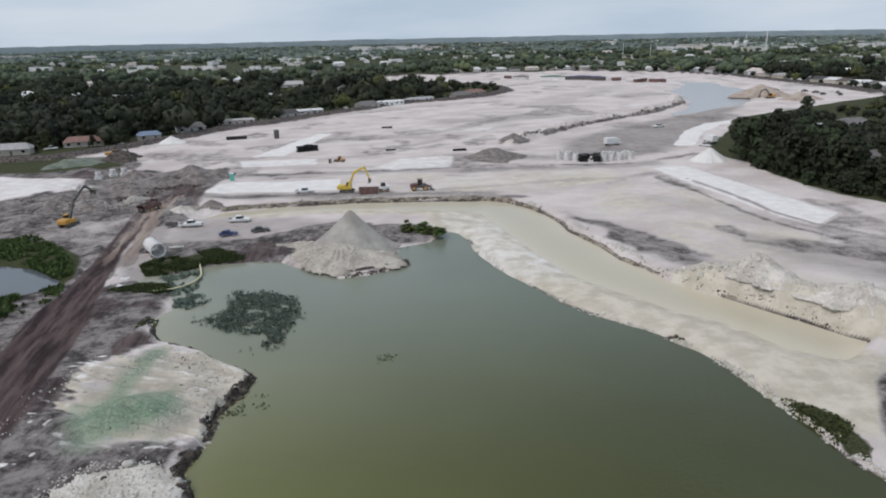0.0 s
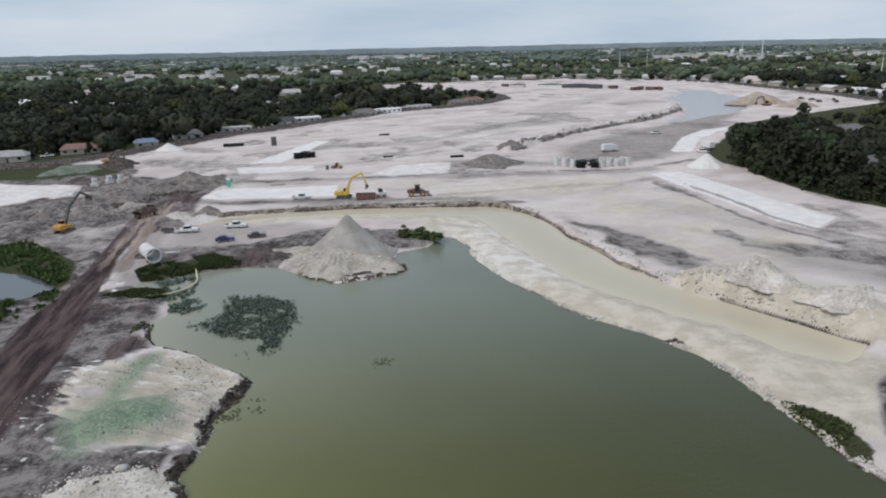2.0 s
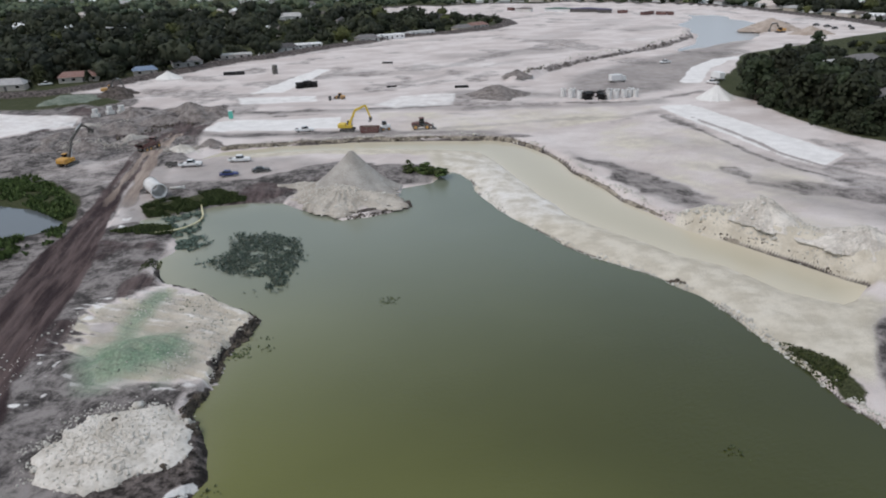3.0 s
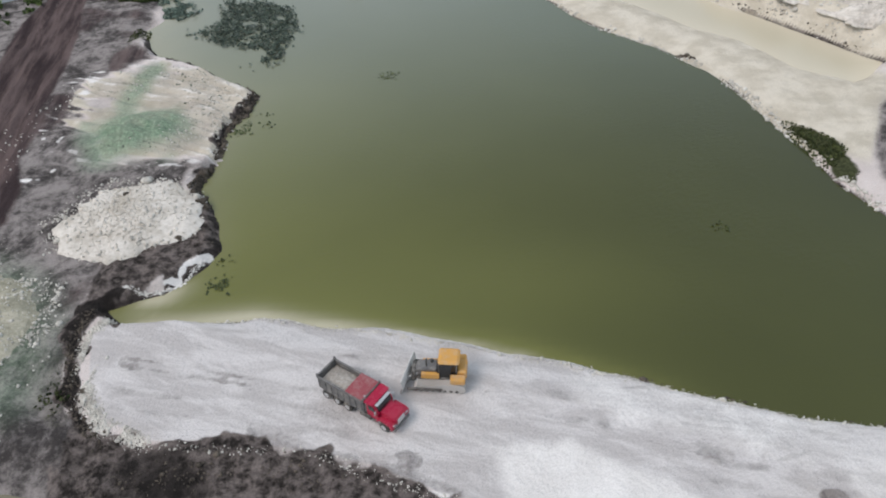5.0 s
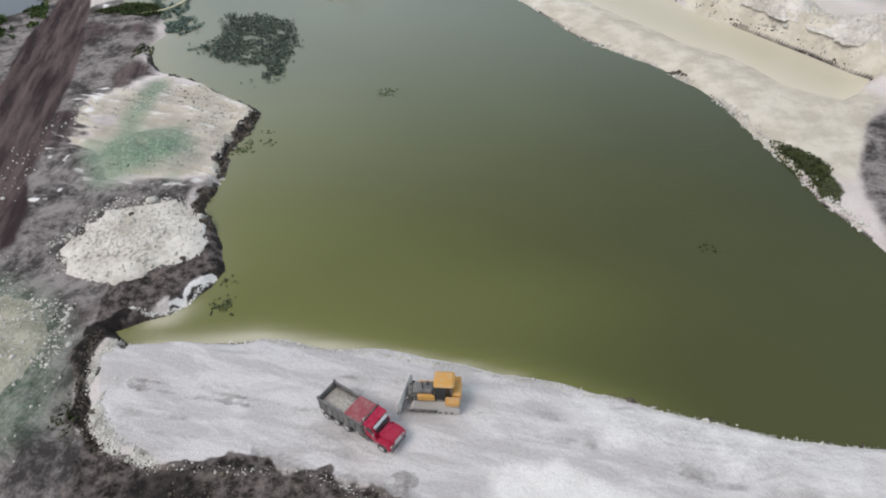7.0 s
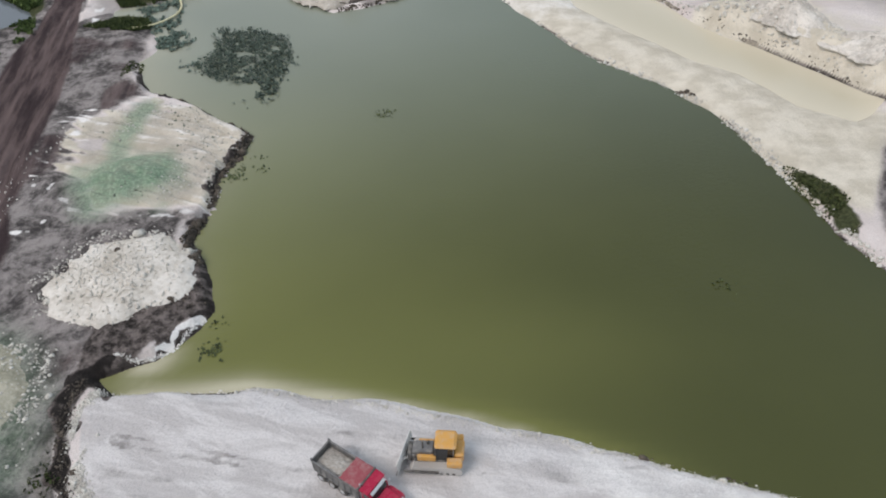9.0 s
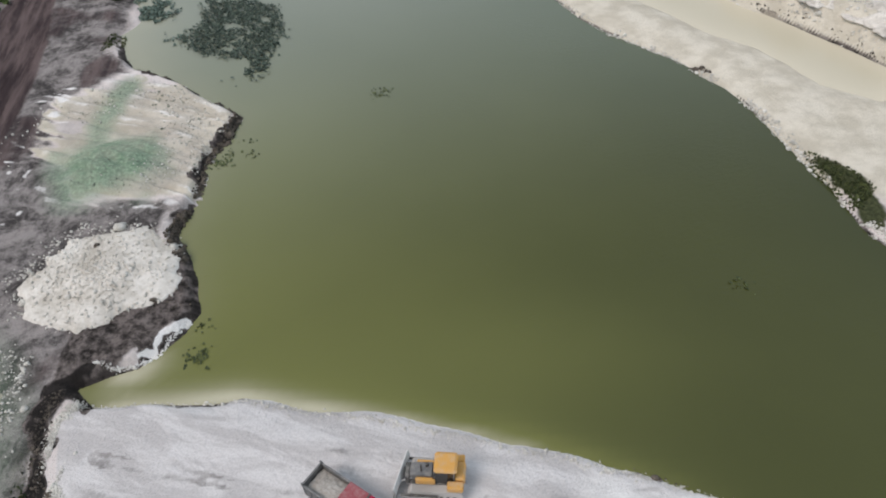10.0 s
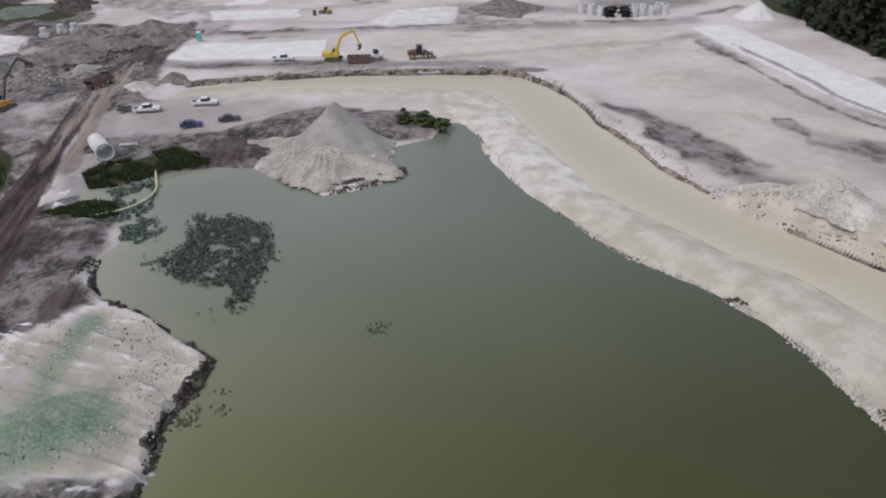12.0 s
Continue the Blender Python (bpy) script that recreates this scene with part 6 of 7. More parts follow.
def scatter(outline, n, rng):
    """n random points inside an outline."""
    o = np.array(outline)
    got = np.empty((0, 2))
    while len(got) < n:
        p = rng.uniform(o.min(0), o.max(0), (n * 3, 2))
        got = np.concatenate([got, p[inside(p[:, 0], p[:, 1], list(map(tuple, outline))) > 0]])
    return got[:n]


def cards(centres, normals, size, rng, droop=0.35):
    """One small four-cornered leaf clump at each centre, turned roughly along its normal."""
    n = len(centres)
    nrm = normals + rng.normal(0, droop, (n, 3))
    nrm /= np.linalg.norm(nrm, axis=1)[:, None] + 1e-9
    ref = rng.normal(0, 1, (n, 3))
    u = np.cross(nrm, ref)
    u /= np.linalg.norm(u, axis=1)[:, None] + 1e-9
    v = np.cross(nrm, u)
    s = size * rng.uniform(0.6, 1.35, (n, 1))
    corner = [centres + u * s + v * s * 0.1, centres + v * s * 0.8, centres - u * s * 0.9 - v * s * 0.1, centres - v * s * 0.75]
    verts = np.stack(corner, 1).reshape(-1, 3)
    return verts, np.arange(4 * n).reshape(n, 4)


def crown_points(rng, blobs, radius, height_, width, per):
    """Leaf places on the outside of overlapping clumps: an uneven crown with gaps."""
    cs, ns = [], []
    for k in range(blobs):
        a, t = rng.uniform(0, 2 * np.pi), rng.uniform(0, 1)
        r = width * math.sqrt(rng.uniform(0.02, 1)) * (1 - 0.55 * t) * (0.55 + 0.45 * min(1, t * 4))
        c = np.array([r * math.cos(a), r * math.sin(a), t * height_])
        d = rng.normal(0, 1, (per, 3))
        d /= np.linalg.norm(d, axis=1)[:, None]
        d[:, 2] = np.where(d[:, 2] < -0.45, -d[:, 2], d[:, 2])
        b = radius * rng.uniform(0.65, 1.25)
        cs.append(c + d * np.array([b, b, b * 0.72]) * rng.uniform(0.75, 1.08, (per, 1)))
        ns.append(d)
    return np.concatenate(cs), np.concatenate(ns)


def tree(name, seed, tall, width, blobs, per, material, label, category="tree", bare=0.14, group="trees round the works"):
    rng = np.random.RandomState(seed)
    ob = thing(name, label, category, group)
    foot = tall * bare
    tr_ = B()
    top = (rng.uniform(-0.3, 0.3), rng.uniform(-0.3, 0.3), tall * 0.62)
    if bare > 0:
        tube(tr_, (0, 0, -0.4), top, 0.028 * tall, 0.010 * tall, 8)
        for k in range(5):
            a = 2 * math.pi * k / 5 + rng.uniform(-0.4, 0.4)
            z = tall * rng.uniform(0.25, 0.45)
            tube(tr_, (0, 0, z), (width * 0.6 * math.cos(a), width * 0.6 * math.sin(a), z + tall * rng.uniform(0.15, 0.3)), 0.012 * tall, 0.004 * tall, 6)
        part("trunk", tr_, BARK, ob)
    else:
        tr_.free()
    c, n = crown_points(rng, blobs, width * 0.42, tall * (1 - bare) * 0.8, width, per)
    c[:, 2] += foot + tall * 0.06
    v, f = cards(c, n, 0.049 * tall if bare > 0 else 0.085 * tall, rng, 0.28)
    crown = new("crown", mesh_np("crown", v, f, material))
    crown.parent = ob
    return ob


rng = np.random.RandomState(11)
oaks = [tree("tree", 1, 13, 6.0, 26, 60, LEAF, "dark broad evergreen tree at the edge of the works"),
        tree("tree", 2, 11, 5.2, 22, 60, LEAF, "dark broad evergreen tree at the edge of the works"),
        tree("tree", 3, 15, 6.2, 30, 60, LEAF, "tall dark evergreen tree at the edge of the works"),
        tree("tree", 4, 9, 4.8, 18, 60, LEAF_OLIVE, "olive green rounded tree among houses"),
        tree("tree", 5, 16, 4.0, 22, 60, LEAF, "tall narrow dark tree among houses")]
belt_east = [(112, 248), (113, 236), (117, 219), (117, 200), (125, 189), (144, 164), (170, 150), (196, 212), (168, 262), (146, 285), (124, 262)]
NEAR_WOODS = [(-330, 272), (-212, 322), (-188, 326), (-178, 342), (-160, 356), (-146, 380), (-150, 420), (-230, 430), (-340, 360)]
belt_west = [(-330, 275), (-205, 312), (-172, 318), (-150, 348), (-130, 392), (-104, 440), (-72, 482), (-36, 530), (10, 562), (30, 590), (44, 640), (10, 690), (-120, 640), (-260, 500), (-360, 400)]
spots = [(p, 0) for p in spread(belt_east, 60, rng)] + [(p, 1) for p in scatter(belt_west, 100, rng)] + [(p, 2) for p in spread(NEAR_WOODS, 62, rng)]
# a dense front row on the east belt
FRONT = [(110, 247), (115, 235), (115.5, 214), (120.5, 203), (126.5, 192), (143, 163), (154, 140)]


def on_front(t):
    k = min(int(t * 6), 5)
    f = t * 6 - k
    return FRONT[k][0] * (1 - f) + FRONT[k + 1][0] * f, FRONT[k][1] * (1 - f) + FRONT[k + 1][1] * f


for px, py in ((113, 252), (116, 257), (119, 262), (117, 250), (122, 268), (126, 275), (121, 255), (125, 263), (130, 284), (115, 246), (119, 246), (124, 284), (129, 296), (134, 310), (140, 324), (147, 338), (156, 352), (166, 364), (178, 374), (130, 278), (137, 294), (145, 312), (155, 332), (120, 272), (190, 384), (205, 398)):
    spots.append(((px, py), 3))
for px, py in ((-188, 317), (-183, 325), (-163, 337), (-167, 328), (-158, 344), (-146, 368), (-143, 357), (-131, 372), (-129, 394), (-112, 424), (-107, 416), (-205, 306), (-77, 474), (-65, 482), (-6, 541), (3, 552)):
    spots.append(((px, py), 4))
for k in range(24):
    fx, fy = on_front(k / 23)
    spots.append(((fx + rng.uniform(4, 9), fy + rng.uniform(0, 5)), 5))
for px, py in ((112, 254), (114, 262), (118, 269), (116, 248), (121, 258), (118, 240), (123, 247), (116, 231), (125, 238), (128, 253), (124, 228), (132, 244), (126, 264), (131, 272), (137, 262), (136, 284), (142, 276), (133, 230), (140, 250)):
    spots.append(((px, py), 6))
used = set()
HOMES = [(-195, 312, 14, 0), (-174, 333, 24, 2), (-152, 350, 20, 1), (-139, 381, 26, 0), (-121, 406, 22, 3), (-100, 444, 20, 0), (-89, 455, 26, 3),
         (-54, 492, 30, 0), (-39, 507, 34, 3), (-18, 530, 32, 3), (13, 560, 36, 0), (25, 585, 40, 1)]
for (px, py), side in spots:
    if side in (1, 2) and min(math.hypot(px - h[0], py - h[1]) for h in HOMES) < 10:
        continue
    k = rng.choice([0, 2]) if side in (3, 5, 6) else rng.randint(0, 5) if side else rng.choice([0, 0, 2, 1, 3])
    s = rng.uniform(1.2, 1.5) if side == 6 else rng.uniform(0.85, 1.45) if side == 5 else rng.uniform(0.5, 0.85) * (1 if py < 270 else 1.1) if side == 3 else rng.uniform(0.45, 0.7) if side == 4 else rng.uniform(1.0, 1.4) if side == 2 else rng.uniform(0.62, 1.0) if side else rng.uniform(0.5, 0.8)
    m = pose(px, py, 0.8, 0, 0, rng.uniform(0, 360)) @ Matrix.Diagonal((s * rng.uniform(0.9, 1.15), s, s, 1))
    if k not in used:
        used.add(k)
        oaks[k].matrix_basis = m
    else:
        copy_thing(oaks[k], m)

# woods over the plain: crowns of several lumpy lobes with leaf clumps on them
def lump(subdivisions):
    b_ = bmesh.new()
    bmesh.ops.create_icosphere(b_, subdivisions=subdivisions, radius=1)
    v_, f_ = np.array([v.co for v in b_.verts]), np.array([[v.index for v in f.verts] for f in b_.faces])
    b_.free()
    return v_, f_


# pale built-up quarters: x from, x to, y from, y to, number, size from, size to
QUARTERS = [(700, 1180, 1570, 2250, 26, 0.6, 1.4), (560, 760, 1830, 1990, 8, 0.9, 1.4), (-420, -150, 1560, 2300, 34, 0.2, 0.5), (-440, 60, 2700, 3300, 18, 0.8, 1.8),
            (-520, -380, 1150, 1290, 11, 0.2, 0.5), (-320, -250, 1080, 1480, 14, 0.2, 0.5), (-1610, -1480, 2500, 2640, 5, 0.9, 1.4), (-760, -420, 1560, 1800, 8, 0.3, 0.6),
            (60, 420, 1250, 1420, 9, 0.3, 0.55), (230, 700, 1050, 1200, 9, 0.25, 0.45)]
wr = np.random.RandomState(5)
REAR_EAST = [(121, 262), (129, 292), (144, 330), (185, 372), (240, 420), (330, 470), (430, 560), (520, 560), (330, 300), (190, 190), (150, 180), (134, 205), (126, 235)]


def woods_points(n, y0, y1, spread):
    y = np.exp(wr.uniform(np.log(y0), np.log(y1), n)) if y1 / y0 > 1.6 else wr.uniform(y0, y1, n)
    x = wr.uniform(-1, 1, n) * spread * y
    keep = inside(x, y, SITE) < -7
    keep &= fbm(x, y, 120, 3, 33) > 0.26 + 0.17 * (y > 900)
    keep &= ((y > 330) & ((x < 60) | (y > 470))) | ((inside(x, y, REAR_EAST) > 0) & (fbm(x, y, 26, 2, 34) > 0.36))
    # the open strip behind the west peninsula stays in view
    keep &= ~((x > -190) & (x < 60) & (y > 690) & (y < 930) & (wr.uniform(0, 1, n) < 0.8))
    for hx, hy, *_ in HOMES:
        keep &= np.hypot(x - hx, y - hy) > 11
    for x0, x1, q0, q1, *_ in QUARTERS:
        keep &= ~((x > x0 - 15) & (x < x1 + 15) & (y > q0 - 70) & (y < q1) & (wr.uniform(0, 1, n) < 0.5))
    return x[keep], y[keep]


# farther belts take paler, bluer materials with the haze mixed in
for n, y0, y1, wid, tall, many, per, fine, material in ((3800, 200, 900, 5.6, 8.8, 4, 22, 1, WOODS), (4600, 800, 1900, 6.6, 9.0, 3, 7, 1, MID_HAZE_WOODS), (6000, 1700, 4700, 15, 10, 2, 4, 1, FAR_HAZE_WOODS)):
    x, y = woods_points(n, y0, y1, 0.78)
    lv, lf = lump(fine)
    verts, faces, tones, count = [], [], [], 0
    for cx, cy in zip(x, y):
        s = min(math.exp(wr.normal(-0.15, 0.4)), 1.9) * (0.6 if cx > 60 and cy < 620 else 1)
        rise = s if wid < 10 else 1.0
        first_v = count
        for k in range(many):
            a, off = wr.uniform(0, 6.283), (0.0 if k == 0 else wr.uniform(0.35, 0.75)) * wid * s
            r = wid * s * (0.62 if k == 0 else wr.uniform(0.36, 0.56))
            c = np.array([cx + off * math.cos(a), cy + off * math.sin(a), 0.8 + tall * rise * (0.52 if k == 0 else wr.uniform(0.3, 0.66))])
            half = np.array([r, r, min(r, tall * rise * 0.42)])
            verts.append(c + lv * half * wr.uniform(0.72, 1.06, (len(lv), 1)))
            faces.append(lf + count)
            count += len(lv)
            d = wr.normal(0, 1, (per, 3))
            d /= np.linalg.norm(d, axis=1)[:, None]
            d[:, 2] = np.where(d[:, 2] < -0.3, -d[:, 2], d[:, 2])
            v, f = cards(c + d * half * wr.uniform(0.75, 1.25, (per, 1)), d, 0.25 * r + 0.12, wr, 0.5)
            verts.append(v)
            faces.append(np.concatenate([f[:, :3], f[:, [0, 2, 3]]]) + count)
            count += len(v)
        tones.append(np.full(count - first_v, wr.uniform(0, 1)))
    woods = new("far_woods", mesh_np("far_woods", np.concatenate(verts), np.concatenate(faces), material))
    tagged(woods, "dense dark green woods over the flat suburbs, haze painted into the farther crowns", "woods", kind="stuff")
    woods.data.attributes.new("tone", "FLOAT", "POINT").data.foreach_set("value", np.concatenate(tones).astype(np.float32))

bush = tree("bush", 31, 4.2, 2.8, 9, 50, LEAF, "dark bush under the tree belt", "bush", 0.0, "bushes under the trees")
bush.matrix_basis = pose(111, 242, 0.6)
for k in range(60):
    fx, fy = on_front(k / 59)
    s = rng.uniform(0.6, 1.15)
    copy_thing(bush, pose(fx + rng.uniform(-1.4, 2.4), fy + rng.uniform(-2, 2), 0.5, 0, 0, rng.uniform(0, 360)) @ Matrix.Diagonal((s, s, s, 1)))
shrub = tree("shrub", 21, 2.8, 1.9, 10, 90, GRASS, "bright green shrub on the lake's muddy point", "shrub", 0.0, "shrubs on the point")
shrub.matrix_basis = pose(-9.8, 168.6, 0.9)
for px, py, s in ((-7.4, 169.8, 1.05), (-5.4, 168, 1.2), (-3.6, 166.6, 1.15), (-2.2, 165.2, 1.0), (-6.6, 167, 0.8), (-8.8, 170.4, 1.0), (-4.6, 169.2, 1.1), (-2.8, 167.6, 0.9), (-1.4, 166.6, 0.7)):
    copy_thing(shrub, pose(px, py, 0.7, 0, 0, px * 70) @ Matrix.Diagonal((s * 1.15, s * 1.15, s * 0.72, 1)))


def blades(name, zones, tall, wide, material, label, category, seed, thin=0.44):
    """Tufts of upright blades over outlines: (outline, number)."""
    r = np.random.RandomState(seed)
    p = np.concatenate([scatter(o, n, r) for o, n in zones])
    p = p[fbm(p[:, 0], p[:, 1], 3.0, 3, seed) > thin]
    z = np.maximum(heights(p[:, 0], p[:, 1]), 0.0)
    n = len(p)
    a = r.uniform(0, 2 * np.pi, n)
    h = tall * r.uniform(0.5, 1.25, n) * (0.5 + vnoise(p[:, 0], p[:, 1], 4, seed + 1))
    w = wide * r.uniform(0.6, 1.3, n)
    lean = r.normal(0, 0.35, (n, 2)) * h[:, None]
    base = np.stack([p[:, 0], p[:, 1], z - 0.05], 1)
    side = np.stack([np.cos(a) * w, np.sin(a) * w, 0 * a], 1)
    mid = base + np.stack([lean[:, 0] * 0.4, lean[:, 1] * 0.4, h * 0.6], 1)
    tip = base + np.stack([lean[:, 0], lean[:, 1], h], 1)
    v = np.stack([base - side * 0.6, base + side * 0.6, mid + side, tip, mid - side], 1).reshape(-1, 3)
    f = np.arange(5 * n).reshape(n, 5)
    return tagged(new(name, mesh_np(name, v, f, material)), label, category, kind="stuff")


blades("reed_bed", [([(-67.6, 144), (-64.2, 148.4), (-59.6, 152.5), (-54, 155.4), (-46.4, 151.4), (-46.2, 149.2), (-53.2, 146.6), (-59.2, 141), (-64.8, 139.6)], 15000),
                    ([(-67.5, 129), (-61.6, 135), (-57.5, 133.8), (-55.4, 130), (-58, 127.2), (-62, 127.6)], 3600)], 0.7, 0.14, REED, "dark olive reeds along the marshy shore", "reeds", 3, 0.36)
blades("bank_grass", [([(-112, 167), (-104.8, 169.3), (-93.5, 160), (-80, 141), (-83, 138.5), (-89.5, 144), (-102, 152), (-114, 155)], 3800),
                      ([(-90, 123), (-84, 129.7), (-78, 132.5), (-75.5, 126.5), (-78, 117), (-84, 113), (-96, 114)], 2400)], 0.9, 0.3, GRASS, "rank green grass round the grey pond", "grass", 4)
blades("shore_grass", [(SPIT_GREEN, 1000), ([(-36.5, 36), (-34, 35), (-33.5, 38.5), (-35.5, 41)], 90), ([(-54, 109), (-51.5, 112), (-52.5, 117), (-55, 116)], 160)], 0.3, 0.16, REED, "low mossy grass on the stony shore", "grass", 5)


def pads(name, zones, size, label, seed, lift=0.3, thin=0.42, material=None):
    """Floating leaves: tilted six-cornered pads over the water."""
    r = np.random.RandomState(seed)
    p = np.concatenate([scatter(o, n, r) for o, n in zones])
    p = p + r.normal(0, 0.5, p.shape)
    p = p[fbm(p[:, 0], p[:, 1], 1.9, 3, seed) > thin]
    p = p[heights(p[:, 0], p[:, 1]) < 0.1]
    n = len(p)
    c = np.stack([p[:, 0], p[:, 1], r.uniform(0.05, lift, n)], 1)
    nrm = np.stack([r.normal(0, 0.35, n), r.normal(0, 0.35, n), np.ones(n)], 1)
    nrm /= np.linalg.norm(nrm, axis=1)[:, None]
    u = np.cross(nrm, np.array([1.0, 0.2, 0]))
    u /= np.linalg.norm(u, axis=1)[:, None]
    w = np.cross(nrm, u)
    s = size * r.uniform(0.55, 1.3, (n, 1))
    v = np.stack([c + (u * math.cos(k * math.pi / 3) + w * math.sin(k * math.pi / 3) * 0.75) * s for k in range(6)], 1).reshape(-1, 3)
    return tagged(new(name, mesh_np(name, v, np.arange(6 * n).reshape(n, 6), material or LILY)), label, "water plants", kind="stuff")


pads("water_plants", [([(-42.8, 129), (-37, 129.5), (-29.5, 125.2), (-27, 116.7), (-28, 108), (-27.9, 102.3), (-29.6, 102.3), (-31.7, 107.9), (-38.7, 109.8), (-43.6, 114.5), (-41.2, 120.4)], 4400)], 0.22, "grey-green floating water plants in a loose raft", 7, 0.35, 0.31)
pads("water_plants", [([(-52, 133), (-46.5, 126), (-47, 121), (-50, 119), (-54, 124), (-55.5, 130)], 1300), ([(-45, 118), (-42, 116), (-43, 113), (-46, 114)], 60), ([(-36, 101.5), (-33.5, 103), (-32.5, 101), (-35, 99.6)], 40)], 0.24, "scattered floating plants near the muddy shore", 8, thin=0.52)
pads("water_plants", [([(-61, 139.5), (-55, 143.5), (-52, 138.5), (-51.5, 131), (-54.5, 129), (-57.5, 134)], 1100), ([(-53, 130), (-48, 127), (-49.5, 122), (-53, 124)], 420)], 0.3, "floating plants round the pale hose", 9, thin=0.46)
# the last two leaf patches stand in for dark stones under water
for cx, cy, r_, n, k in ((-10.2, 98.3, 1.1, 60, 1), (30, 60.6, 0.7, 30, 2), (-24.6, 52.2, 0.9, 80, 3), (-25, 55.4, 0.5, 16, 4), (-24.5, 142, 0.6, 14, 5), (-29, 109, 0.5, 9, 6), (-27.2, 85, 1.5, 130, 7), (-29.3, 82.4, 0.9, 50, 8)):
    pads("floating_weed", [([(cx - r_, cy - r_ * 0.6), (cx + r_, cy - r_ * 0.7), (cx + r_ * 0.8, cy + r_), (cx - r_ * 0.7, cy + r_ * 0.9)], n)], 0.16, "small dark leaf patch on the lake, for floating weed and sunken stones", 20 + k, 0.12, 0.46, REED)


# ---- stones ----
ICO = bmesh.new()
bmesh.ops.create_icosphere(ICO, subdivisions=1, radius=1)
ICO_V, ICO_F = np.array([v.co for v in ICO.verts]), np.array([[v.index for v in f.verts] for f in ICO.faces])
ICO.free()


def stones(name, places, size, material, label, seed, gap=0.3):
    """places: (polyline, half width, number)."""
    r = np.random.RandomState(seed)
    pts = []
    for line, half, n in places:
        seg = np.array([math.dist(a, b) for a, b in zip(line, line[1:])])
        i = r.choice(len(seg), n, p=seg / seg.sum())
        t = r.uniform(0, 1, n)[:, None]
        a, b = np.array(line)[i], np.array(line)[i + 1]
        pts.append(a + (b - a) * t + r.normal(0, half * 0.6, (n, 2)))
    p = np.concatenate(pts)
    z = heights(p[:, 0], p[:, 1])
    ok = (z > -0.12) & (vnoise(p[:, 0], p[:, 1], 2.6, seed + 60) > gap)
    p, z = p[ok], z[ok]
    n = len(p)
    s = size * np.exp(r.normal(-0.1, 0.45, (n, 1, 1)))
    shape = ICO_V[None] * r.uniform(0.55, 1.2, (n, 1, 3)) * r.uniform(0.78, 1.15, (n, 12, 1)) * s
    v = shape + np.concatenate([p, (z + s[:, 0, 0] * 0.2)[:, None]], 1)[:, None, :]
    f = ICO_F[None] + (np.arange(n) * 12)[:, None, None]
    return tagged(new(name, mesh_np(name, v.reshape(-1, 3), f.reshape(-1, 3), material)), label, "stones", kind="stuff")


stones("dam_rubble", [([(-33.6, 46.6), (-34.6, 43.4), (-32.2, 37), (-30, 34.4), (-25.6, 32.6)], 0.6, 4200), ([(-33, 46.6), (-20, 47.2), (-5.7, 44.8), (14, 40), (29, 35.6), (38, 34.6), (48, 33)], 0.5, 2400), ([(-25, 32.3), (-11.4, 31.4), (0, 27)], 0.5, 260)], 0.07, STONE, "pale broken stones along the dam's edge", 1, 0.1)
stones("shore_rubble", [([(46.5, 70), (44.8, 76), (43.8, 83), (42, 91.5), (39.2, 98.6), (33, 107.2), (25.7, 114.2)], 0.7, 1300), ([(45, 78), (47, 70), (49, 64)], 0.8, 360), ([(25.7, 114), (12.7, 136), (5.4, 161)], 0.6, 300)], 0.13, STONE, "pale stones along the spit's waterline", 2)
stones("shore_stones", [([(-47.7, 105.6), (-36.7, 98.9), (-29.3, 92.6), (-29.4, 87.5), (-30.9, 83.7), (-30.7, 76), (-31.6, 69)], 0.4, 1300), ([(-31.6, 69), (-29, 64)], 0.8, 120), ([(-12, 150), (-8.6, 143.8), (-16.9, 138.4), (-22, 137)], 0.5, 220), ([(38, 102), (29, 110.2)], 0.3, 90)], 0.2, DARK_STONE, "dark wet stones under the cut bank", 3)
stones("ledge_stones", [([(-66, 196.3), (-50, 201.8), (-28.8, 205.3), (0.5, 205.5), (12, 204.5), (18.4, 201.8), (23.1, 195.8), (27.3, 187), (30, 178), (31.6, 166.8), (36.4, 154.8), (38.3, 145.2), (43.4, 134.9), (49, 124.9), (54.8, 118.3), (59.6, 112.3), (64.8, 103.4)], 0.35, 520)], 0.13, DARK_STONE, "dark loose rock along the channel bank", 4)
stones("bank_rubble", [([(-60, 199.5), (-28.8, 206.6), (0.5, 206.8), (12.5, 205.8), (24, 196.5), (31, 178), (37.5, 155), (44.5, 135.2), (56, 118.6), (66, 103.8)], 0.9, 1500), ([(50, 129), (60, 118), (74, 104), (84, 96)], 3.5, 1200)], 0.17, STONE, "cream broken rock on the channel bank", 5)
stones("mud_stones", [([(-60, 60), (-58, 82), (-55, 95)], 3.0, 160), ([(-46, 52), (-40.5, 50.5), (-39.6, 45), (-41, 40)], 1.0, 340), ([(-112, 205), (-95, 200), (-76, 195)], 6, 300), ([(-55, 62), (-40, 35)], 5, 120), ([(-46, 62), (-42, 69), (-33, 69), (-30.5, 65.5), (-35, 57), (-44, 57.5), (-46, 62)], 1.2, 700)], 0.12, STONE, "loose pale stones on dark mud", 6)
stones("pier_stones", [([(-50, 96), (-40, 96), (-33, 91), (-33, 80), (-36, 76)], 3.5, 1300)], 0.09, STONE, "small pale stones on the landing", 7)
stones("pier_clods", [([(-52, 92), (-44, 97), (-36, 93), (-34, 82), (-40, 77), (-48, 79)], 3.0, 700)], 0.075, GREEN_CLAY, "green-grey clay lumps on the landing", 14)
